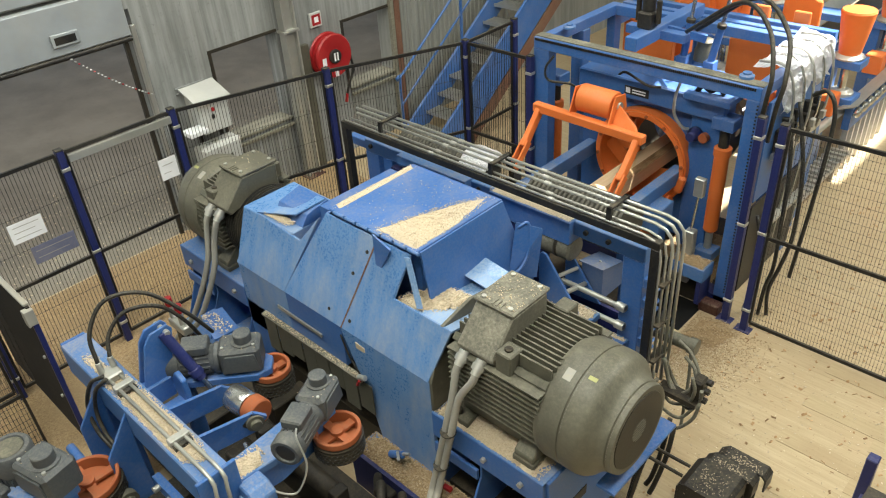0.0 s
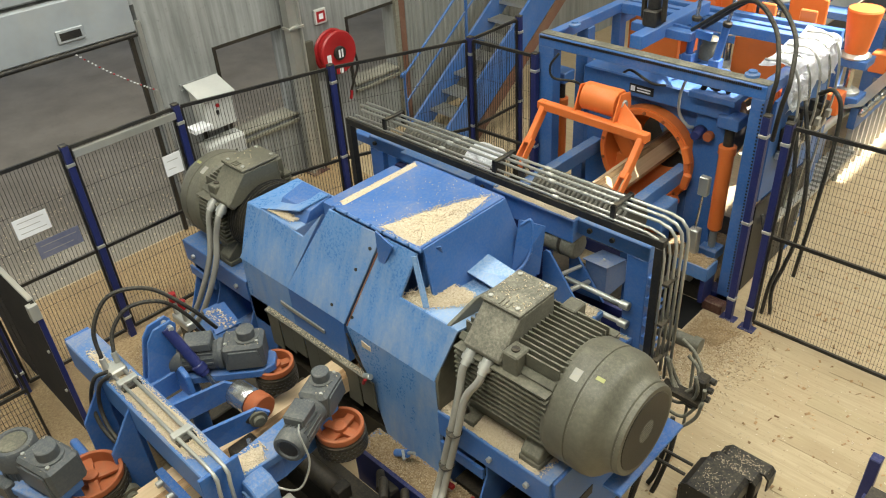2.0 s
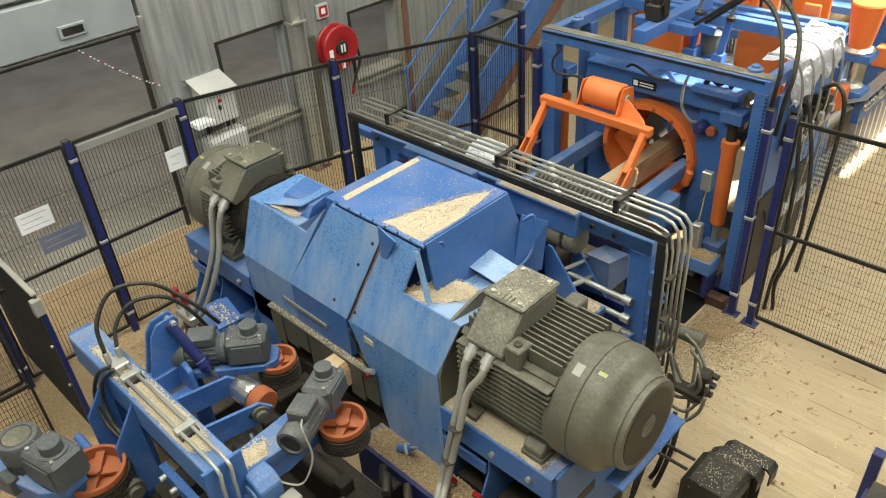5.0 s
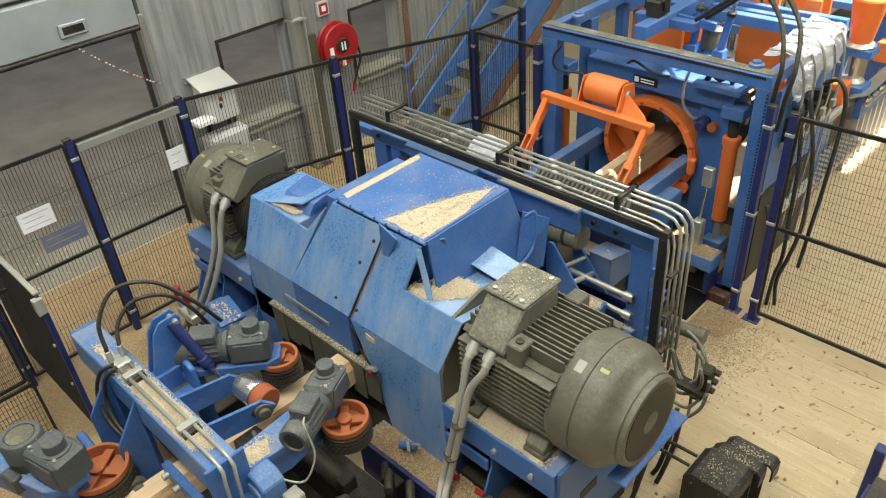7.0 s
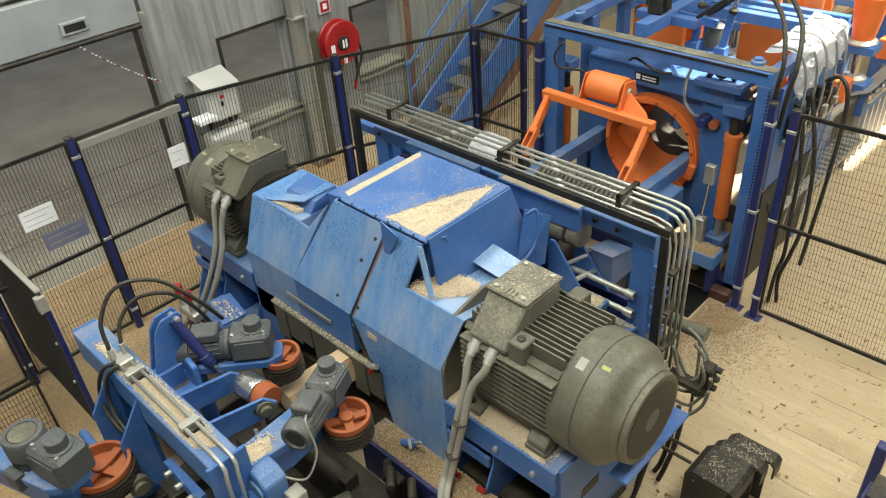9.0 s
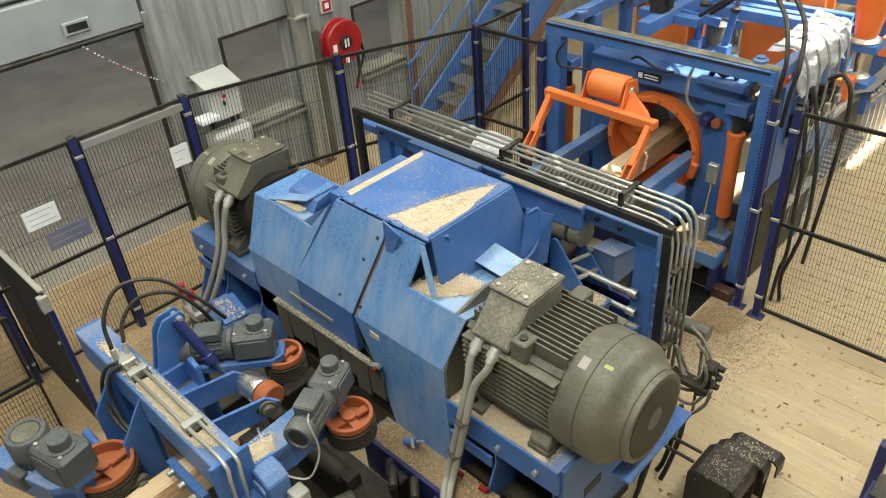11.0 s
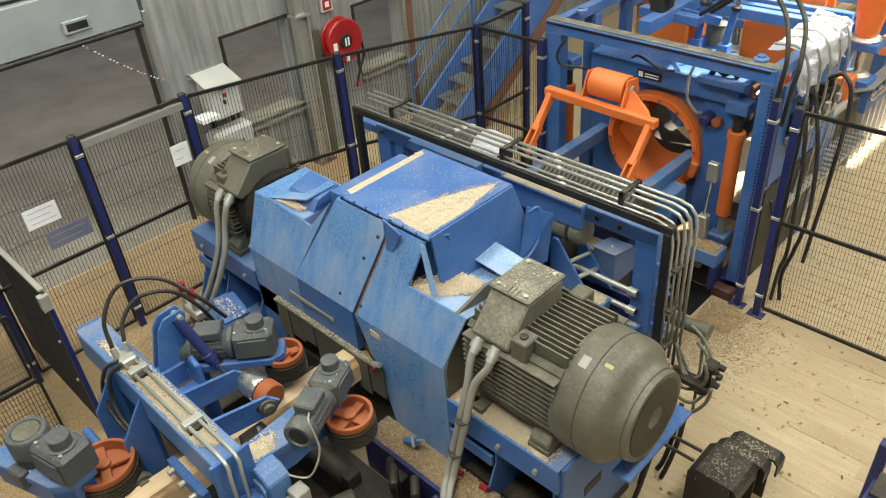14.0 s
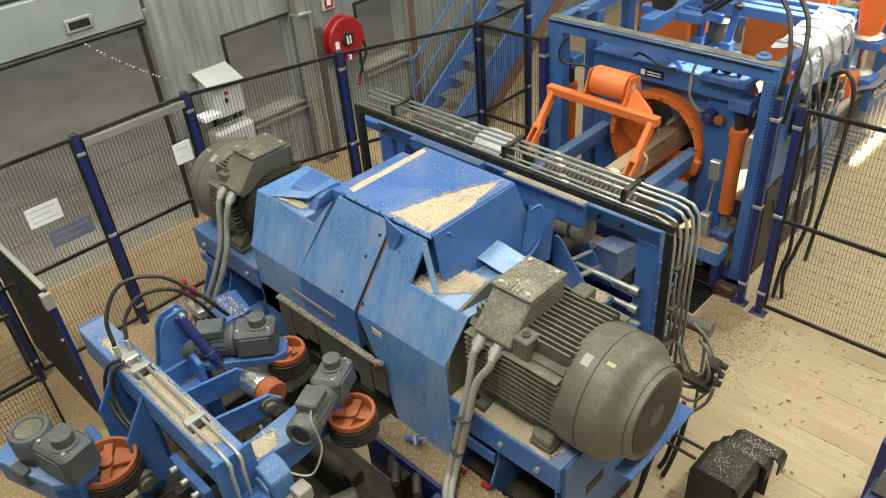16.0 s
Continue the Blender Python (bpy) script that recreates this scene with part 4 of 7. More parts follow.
    part("opening_lining", B((-4.48, -3.1, 2.55, 2.6, 0.3, 0.86)), DARK_STEEL, ob)
    PARTING.append((ob, -0.3))
    return ob


def hood_right():
    ob = thing("chipper_hood", "blue steel hood half with a chip-filled pocket, beside the motor", "machine hood", (-3.0, 2.9, 0.6), "hood halves")
    zs = 1.60
    part("front_plate", shape(prism, ((-3.492, RIDGE), (-3.312, 0.80), (-3.172, 0.30), (-2.62, 0.30), (-2.62, RIDGE)), "y", FRONT, FRONT + 0.03), HOOD_BLUE, ob, "blue upright front plate")
    part("slope_panel", shape(plate, ((-3.475, FRONT - 0.002, RIDGE), (-2.63, FRONT - 0.002, RIDGE), (-2.53, slope_y(zs), zs), (-3.04, slope_y(zs), zs), (-2.97, slope_y(TOP - 0.03), TOP - 0.03), (SEAM + 0.015, slope_y(TOP - 0.03), TOP - 0.03)), 0.02), HOOD_BLUE, ob, "worn blue sloping front panel", bevel=0.003)
    part("seam_edge", shape(bar, (-3.476, FRONT + 0.002, RIDGE), (SEAM + 0.012, slope_y(TOP - 0.03) + 0.002, TOP - 0.03), 0.012, 0.012), BROWN_POST, ob, "rusty seam edge")
    # Shelf and flap carry their bright reflection as a paler colour.
    part("shelf", shape(plate, ((-3.06, slope_y(zs), 1.56), (-2.53, slope_y(zs), zs), (-2.50, 3.14, 1.50), (-2.86, 3.14, 1.50)), 0.015), PALE_BLUE, ob, "flat blue shelf with chips")
    part("shelf_flap", shape(plate, ((-2.93, 2.98, 1.60), (-2.56, 2.98, 1.56), (-2.56, 3.2, 1.57), (-2.95, 3.2, 1.63)), 0.008), PALE_BLUE, ob, "bent blue flap with its sheen in the colour", bevel=0.002)
    part("side_flange", shape(prism, ((FRONT + 0.004, 0.98), (FRONT + 0.004, RIDGE), (slope_y(zs), zs), (2.75, 1.66), (3.10, 1.6), (3.16, 1.1), (3.16, 0.98)), "x", -2.625, -2.60), GREY, ob, "dusty grey flange plate behind the motor", bevel=0.003)
    part("rear_casing", B((-2.98, -2.63, 2.62, 3.3, 0.62, 1.48)), BLUE, ob)
    part("stay_plate", shape(plate, ((-2.965, 2.56, 1.925), (-2.93, 2.575, 1.925), (-2.825, 2.545, 1.60), (-2.85, 2.52, 1.60)), 0.012), PALE_BLUE, ob)
    part("stay_plate", shape(plate, ((-2.96, 2.74, 1.90), (-2.93, 2.78, 1.90), (-2.99, 2.91, 1.57), (-3.02, 2.85, 1.57)), 0.012), BLUE, ob)
    part("latch", shape(plate, ((-3.33, FRONT - 0.006, 1.12), (-3.24, FRONT - 0.006, 1.12), (-3.24, FRONT - 0.006, 1.16), (-3.33, FRONT - 0.006, 1.17)), 0.01), CHIPS, ob, "latch plate caked with sawdust")
    part("cable", shape(tube, ((-3.48, FRONT - 0.012, 1.16), (-3.40, FRONT - 0.02, 1.0), (-3.28, FRONT - 0.025, 0.86), (-3.27, FRONT - 0.02, 0.72), (-3.22, FRONT - 0.02, 0.56)), 0.008, 6), BLACK, ob)
    part("catch", shape(cyl, (-3.29, FRONT - 0.05, 0.9), (-3.22, FRONT - 0.05, 0.93), 0.022, 10), STEEL, ob)
    part("catch_knob", shape(cyl, (-3.29, FRONT - 0.07, 0.84), (-3.26, FRONT - 0.07, 0.90), 0.013, 10), RED, ob, "red catch grip")
    part("valve", shape(cyl, (-2.97, FRONT - 0.11, 0.40), (-2.85, FRONT - 0.10, 0.47), 0.028, 12), BLUE, ob)
    part("valve_stem", shape(cyl, (-2.99, FRONT - 0.11, 0.39), (-2.79, FRONT - 0.09, 0.51), 0.012, 8), STEEL, ob)
    part("valve_lever", shape(bar, (-2.88, FRONT - 0.12, 0.50), (-2.80, FRONT - 0.18, 0.52), 0.02, 0.01), STEEL, ob)
    PARTING.append((ob, 1))
    return ob


hood_left()
hood_right()


def motor_base(x0, x1, s):
    """Welded blue bed under a motor."""
    ob = thing("motor_pedestal", "welded blue motor bed with ribs, heaped with chips", "machine base", ((x0 + x1) / 2, 2.8, 0), "motor beds")
    part("top_plate", B((x0, x1, FRONT, 3.18, 0.935, 0.97)), BLUE_DUSTY, ob, bevel=0.003)
    part("front_beam", B((x0, x1, FRONT - 0.004, FRONT + 0.03, 0.76, 0.965)), BLUE, ob, bevel=0.003)
    part("rear_beam", B((x0, x1, 3.15, 3.18, 0.3, 0.935)), BLUE, ob)
    w = (x1 - x0)
    part("lower_rail", B((x0, x0 + 0.42 * w, FRONT - 0.004, FRONT + 0.02, 0.60, 0.69)), BLUE, ob, bevel=0.003)
    for k in range(3):
        x = x0 + 0.04 + (w - 0.1) * (0.0, 0.42, 1.0)[k]
        part("rib", shape(prism, ((FRONT + 0.03, 0.76), (FRONT + 0.03, 0.62), (FRONT - 0.15, 0.20), (3.1, 0.20), (3.1, 0.76)), "x", x, x + 0.015), BLUE, ob)
    part("foot_plate", B((x0 - 0.02, x1 + 0.02, 2.16, 3.2, 0.16, 0.20)), BLUE_DUSTY, ob)
    part("plinth", B((x0, x1, 2.2, 3.2, 0.0, 0.16)), DARK_STEEL, ob)
    for k in range(3):
        x = x0 + 0.16 + (w - 0.32) * k / 2
        part("bolt", shape(cyl, (x, FRONT - 0.004, 0.86), (x, FRONT - 0.03, 0.86), 0.02, 6), STEEL, ob)
    return ob


base_r = motor_base(-2.62, -1.72, 1)
part("end_plate", B((-1.735, -1.70, 2.38, 3.2, 0.2, 0.96)), BLUE, base_r, bevel=0.003)
part("name_plate", B((-1.699, -1.695, 2.60, 2.78, 0.52, 0.60)), DARK_STEEL, base_r, "dark type plate")
part("cover_support", shape(bar, (-1.45, 2.58, 0.93), (-1.45, 3.28, 0.93), 0.12, 0.02), BLUE, base_r, "pale blue support strip")
PARTING.append((base_r, 1))
base_l = motor_base(-5.75, -4.75, -1)
part("foot_shelf", shape(plate, ((-4.99, 2.03, 0.75), (-4.64, 1.94, 0.74), (-4.59, 2.14, 0.76), (-4.92, 2.20, 0.77)), 0.015), BLUE, base_l, "blue corner shelf with chips")
part("shelf_strut", shape(bar, (-4.80, 2.06, 0.74), (-4.80, 2.36, 0.40), 0.06, 0.02), BLUE, base_l)
PARTING.append((base_l, -1))

bed = thing("machine_bed", "dark oily steel bed of the chipping machine", "machine bed", (-3.4, 2.8, 0))
part("ledge", B((-3.25, -1.75, 2.12, FRONT, 0.30, 0.34)), BLUE_DUSTY, bed, "blue ledge covered in chips")
part("ledge_front", B((-3.25, -1.75, 2.10, 2.13, 0.0, 0.36)), NAVY, bed)
for x, y in ((-2.44, 2.268), (-2.23, 2.281)):
    cock = part("drain_cock", shape(cyl, (x, y, 0.34), (x, y, 0.42), 0.016, 8), STEEL, bed)
    part("red_grip", shape(bar, (x - 0.035, y, 0.43), (x + 0.03, y, 0.44), 0.03, 0.025), RED, cock, "red cock handle")
part("bed_block", B((-4.7, -1.8, FRONT + 0.06, 3.1, 0.0, 0.29)), DARK_STEEL, bed)
part("bed_rail", B((-5.6, -1.9, 3.25, 3.5, 0.0, 0.55)), BLUE_DUSTY, bed, bevel=0.01)
for x in (-4.2, -3.9, -2.9):
    part("bed_foot", B((x, x + 0.12, 2.0, 2.35, 0.0, 0.28)), DARK_STEEL, bed, bevel=0.01)


# ---- pipe rack and rear frame ----
def pipe_rack():
    ob = thing("pipe_rack", "black steel rack carrying five bent zinc pipes", "pipe rack", (-3.4, 3.8, 0))
    y = 3.76
    part("top_bar", B((-4.98, -1.87, y - 0.03, y + 0.03, 1.80, 1.86)), BLACK, ob, bevel=0.004)
    part("upright", B((-1.93, -1.87, y - 0.03, y + 0.03, 0.05, 1.80)), BLACK, ob, bevel=0.004)
    part("upright", B((-4.98, -4.92, y - 0.03, y + 0.03, 0.05, 1.80)), BLACK, ob, bevel=0.004)
    # two thin pipes lie on the bar, three thicker ones ride higher in the clamps
    for k, (dy, z, r) in enumerate(((-0.015, 1.876, 0.009), (0.03, 1.884, 0.009), (0.075, 1.925, 0.0115), (0.122, 1.94, 0.0115), (0.17, 1.95, 0.0115))):
        yy = y + dy
        x1 = -1.86 + 0.014 * k
        tube_pts = [(-4.93 + 0.03 * (k % 3), yy, z)]
        tube_pts += [(x1 - 0.14, yy, z), (x1 - 0.06, yy, z - 0.02), (x1 - 0.015, yy, z - 0.07), (x1, yy, z - 0.15), (x1, yy, 0.62 + 0.05 * (k % 3))]
        pipe = part("pipe", shape(tube, tube_pts, r, 10, False), PIPE, ob)
        for x in (-3.92 + 0.04 * k, -2.75 - 0.05 * k):
            part("coupling", shape(cyl, (x, yy, z), (x + 0.05, yy, z), r + 0.006, 10), STEEL, pipe)
    for x in (-4.5, -3.3, -2.28):
        part("clamp", B((x, x + 0.035, y - 0.02, y + 0.21, 1.955, 1.975)), BLACK, ob, bevel=0.003)
        part("clamp_leg", B((x, x + 0.035, y - 0.02, y, 1.86, 1.975)), BLACK, ob)
        part("clamp_leg", B((x, x + 0.035, y + 0.19, y + 0.21, 1.86, 1.975)), BLACK, ob)
    for z in (1.52, 1.18, 0.86):
        part("clamp", B((-1.885, -1.815, y - 0.02, y + 0.19, z, z + 0.022)), DARK_STEEL, ob, "zinc pipe clamp", bevel=0.003)


pipe_rack()


def rear_frame():
    ob = thing("slide_carriage", "blue welded frame with slide rods behind the hood", "machine frame", (-3.4, 4.0, 0))
    y = 4.0
    part("top_beam", B((-4.95, -2.07, y - 0.06, y + 0.06, 1.50, 1.62)), BLUE_DUSTY, ob, bevel=0.006)
    post = part("post", B((-2.24, -2.07, y - 0.06, y + 0.06, 0.1, 1.50)), BLUE, ob, bevel=0.006)
    part("post", B((-4.95, -4.78, y - 0.06, y + 0.06, 0.1, 1.50)), BLUE, ob, bevel=0.006)
    part("post", B((-4.72, -4.60, y - 0.06, y + 0.06, 0.1, 1.50)), BLUE, ob, bevel=0.006)
    part("arm_stub", B((-5.2, -4.9, y - 0.04, y + 0.04, 1.50, 1.58)), BLUE, ob, bevel=0.006)
    part("chip_tray", B((-3.43, -2.66, 3.88, 4.08, 1.44, 1.63)), BLUE, ob, "blue box beam covered with dust", bevel=0.005)
    part("chip_tray", B((-4.45, -3.66, 3.86, 4.02, 1.56, 1.64)), BLUE_DUSTY, ob, bevel=0.005)
    for x in (-4.86, -3.58, -2.55, -2.36):
        part("beam_bolt", shape(cyl, (x, y - 0.06, 1.57), (x, y - 0.085, 1.57), 0.02, 8), DARK_STEEL, ob)
    for z in (1.09, 0.92):
        part("slide_rod", shape(cyl, (-2.72, y - 0.1, z), (-2.16, y - 0.1, z), 0.021, 14), STEEL, ob, "bright slide rod")
        part("rod_boss", shape(cyl, (-2.235, y - 0.1, z), (-2.16, y - 0.1, z), 0.034, 16), STEEL, ob)
    part("rod_boss", shape(cyl, (-2.28, y - 0.14, 0.76), (-2.13, y - 0.14, 0.76), 0.045, 16), BLUE, ob)
    # stub channels on the outer face of the post
    for z in (1.36, 1.18, 1.00, 0.82):
        part("stub_channel", B((-2.07, -1.965, y - 0.05, y + 0.03, z, z + 0.012), (-2.07, -1.965, y - 0.05, y - 0.038, z - 0.055, z), (-2.07, -1.965, y - 0.05, y + 0.03, z - 0.067, z - 0.055)), BLUE, ob, bevel=0.002)
    # two upright gussets that stiffen the slide, cut on a slant
    part("gusset", shape(prism, ((-2.80, 1.0), (-2.80, 1.40), (-2.775, 1.425), (-2.74, 1.42), (-2.425, 1.0)), "y", 3.71, 3.73), BLUE, ob, bevel=0.003)
    part("gusset", shape(prism, ((-2.77, 0.9), (-2.77, 1.24), (-2.74, 1.265), (-2.70, 1.25), (-2.44, 0.92)), "y", 4.005, 4.025), BLUE, ob, bevel=0.003)
    part("gusset_tie", shape(cyl, (-2.66, 3.73, 1.24), (-2.66, 4.005, 1.17), 0.016, 10), STEEL, ob)
    part("gusset_tie", shape(cyl, (-2.58, 3.73, 1.13), (-2.58, 4.005, 1.06), 0.02, 10), STEEL, ob)
    part("base_shelf", B((-2.98, -2.33, 3.56, 3.84, 0.95, 1.0)), BLUE_DUSTY, ob, "blue shelf strewn with chips", bevel=0.004)
    part("base_shelf", B((-2.46, -2.13, 3.72, 3.94, 0.74, 0.79)), BLUE_DUSTY, ob, bevel=0.004)
    part("shelf_web", B((-2.36, -2.335, 3.58, 3.82, 0.6, 0.95)), GREY, ob)
    part("shelf_post", B((-2.9, -2.8, 3.4, 3.9, 0.0, 0.95)), NAVY, ob)
    part("shelf_post", B((-2.4, -2.34, 3.6, 3.9, 0.0, 0.74)), NAVY, ob)
    part("cross_plate", B((-4.6, -2.9, 3.92, 3.98, 0.5, 1.45)), NAVY, ob)
    # Navy box and dark deck, added as dark fill behind the motor.
    part("skirt", B((-2.78, -2.36, 3.36, 3.92, 0.0, 0.575)), NAVY, ob)
    part("fill_deck", B((-4.3, -2.75, 4.12, 5.0, 0.0, 0.38)), DARK_STEEL, ob, "dark deck added as fill", bevel=0.01)
    part("rear_web", B((-2.80, -2.24, 4.10, 4.13, 0.30, 0.84)), NAVY, ob)
    drum = part("drum_motor", shape(lathe, (-2.95, 3.98, 1.36), (1, 0, 0), ((0, 0.08), (0.015, 0.105), (0.27, 0.105), (0.285, 0.09), (0.29, 0.085), (0.295, 0.03)), 24), BOX_GREY, ob, "small dusty drum motor")
    part("drum_strap", shape(lathe, (-2.80, 3.98, 1.36), (1, 0, 0), ((0, 0.108), (0.03, 0.108)), 24), DARK_STEEL, drum)
    part("slider_box", shape(prism, ((4.05, 0.92), (4.05, 1.21), (4.30, 1.15), (4.43, 1.04), (4.43, 0.92)), "x", -2.65, -2.46), SLATE, ob, "slate blue slider housing", bevel=0.005)
    part("box_lid", shape(plate, ((-2.665, 4.035, 1.224), (-2.45, 4.035, 1.224), (-2.45, 4.31, 1.158), (-2.665, 4.31, 1.158)), 0.008), SLATE, ob, "slate blue housing lid")
    part("box_bolt", shape(cyl, (-2.55, 4.15, 1.19), (-2.55, 4.15, 1.206), 0.010, 8), STEEL, ob)
    part("bearing_block", B((-2.66, -2.54, 3.44, 3.56, 0.96, 1.08)), GREY, ob, bevel=0.008)
    part("bearing_cap", shape(lathe, (-2.60, 3.50, 1.08), (0, 0, 1), ((0, 0.035), (0.008, 0.035), (0.008, 0.02)), 14), DARK_STEEL, ob)
    part("bearing_block", B((-2.42, -2.28, 3.36, 3.50, 0.88, 1.02)), GREY, ob, bevel=0.008)
    part("bearing_stand", B((-2.66, -2.28, 3.38, 3.56, 0.5, 0.9)), NAVY, ob)
    for k, (x, yy) in enumerate(((-2.84, 3.5), (-2.76, 3.46), (-2.80, 3.42))):
        part("oil_line", shape(tube, ((x, yy, 0.98), (x + 0.02, yy - 0.03, 1.10 + 0.02 * k), (x + 0.08, yy - 0.02, 1.14), (x + 0.16, yy + 0.06, 1.02)), 0.008, 6), RUBBER, ob)


rear_frame()


def ribbed_guard(x0, x1):
    ob = thing("ribbed_guard", "curved grey ribbed dust guard over the rollers", "guard", ((x0 + x1) / 2, 4.5, 1.0), "ribbed guards")
    bm = bmesh.new()
    n = int((x1 - x0) / 0.042)
    for k in range(n):
        x = x0 + (x1 - x0) * k / n
        lathe(bm, (x, 4.50, 1.33), (1, 0, 0), ((0, 0.202), (0.008, 0.215), (0.03, 0.215), (0.038, 0.202)), 28)
    part("ribs", bm, GUARD_GREY, ob)
    part("axle", shape(cyl, (x0 - 0.06, 4.50, 1.33), (x1 + 0.06, 4.50, 1.33), 0.05, 14), DARK_STEEL, ob)
    for x in (x0 - 0.03, x1 + 0.01):
        part("bearer", B((x, x + 0.03, 4.38, 4.54, 0.0, 1.32)), BLUE, ob)


ribbed_guard(-4.95, -3.98)
ribbed_guard(-3.42, -2.52)


def guard_foil():
    """Crumpled bright sheet wrapped round the end of the far guard."""
    bm = bmesh.new()
    rows = []
    for i in range(12):
        x = -4.16 + 0.025 * i
        row = []
        for j in range(22):
            a = radians(10 + 150 * j / 21)
            r = 0.222 + 0.012 * noise.noise((x * 14, a * 4, 0.5)) + 0.006 * noise.noise((x * 40, a * 11, 2.5)) - 0.05 * max(0, (i - 8) / 3)
            row.append(bm.verts.new((x, 4.50 - r * math.cos(a), 1.33 + r * math.sin(a))))
        rows.append(row)
    for a, b in zip(rows, rows[1:]):
        for j in range(21):
            bm.faces.new((a[j], b[j], b[j + 1], a[j + 1]))
    bmesh.ops.solidify(bm, geom=bm.faces[:], thickness=0.004)
    single("foil_sleeve", bm, FOIL, "crumpled bright foil round the end of the ribbed guard", "foil")


guard_foil()


# ---- the log turner ----
RING = Vector((-3.29, 6.02, 1.11))


def annulus(bm, c, way, rows, seg=48, a0=0.0, a1=2 * math.pi):
    """A closed band swept round c: rows of (distance along way, radius)."""
    d, u, v = basis(way)
    full = abs(a1 - a0 - 2 * math.pi) < 1e-6
    rings = []
    for k in range(seg if full else seg + 1):
        a = a0 + (a1 - a0) * k / seg
        e = u * math.cos(a) + v * math.sin(a)
        rings.append([bm.verts.new(Vector(c) + d * s + e * r) for s, r in rows])
    n, m = len(rings), len(rows)
    for k in range(n if full else n - 1):
        a, b = rings[k], rings[(k + 1) % n]
        for j in range(m):
            bm.faces.new((a[j], a[(j + 1) % m], b[(j + 1) % m], b[j])).smooth = True
            (s0, r0), (s1, r1), (s2, r2) = rows[j - 1], rows[j], rows[(j + 1) % m]
            if Vector((s1 - s0, r1 - r0)).angle(Vector((s2 - s1, r2 - r1)), 1.0) > 0.5:
                bm.edges.get((a[j], b[j])).smooth = False
    if not full:
        bm.faces.new(rings[0])
        bm.faces.new(rings[-1][::-1])


def frame_plate(bm, x0, x1, z0, z1, y0, y1, c, r, seg=48):
    """An upright plate with a round hole."""
    outer = []
    for k in range(seg):
        a = 2 * math.pi * k / seg
        dx, dz = math.cos(a), math.sin(a)
        s = min((((x1 if dx > 0 else x0) - c.x) / dx) if abs(dx) > 1e-6 else 9, (((z1 if dz > 0 else z0) - c.z) / dz) if abs(dz) > 1e-6 else 9)
        outer.append((c.x + dx * s, c.z + dz * s, c.x + dx * r, c.z + dz * r))
    vs = [[bm.verts.new((a, y, b)) for y in (y0, y1)] + [bm.verts.new((p, y, q)) for y in (y0, y1)] for a, b, p, q in outer]
    for k in range(seg):
        a, b = vs[k], vs[(k + 1) % seg]
        for i, j in ((0, 2), (2, 3), (3, 1), (1, 0)):
            bm.faces.new((a[i], a[j], b[j], b[i]))


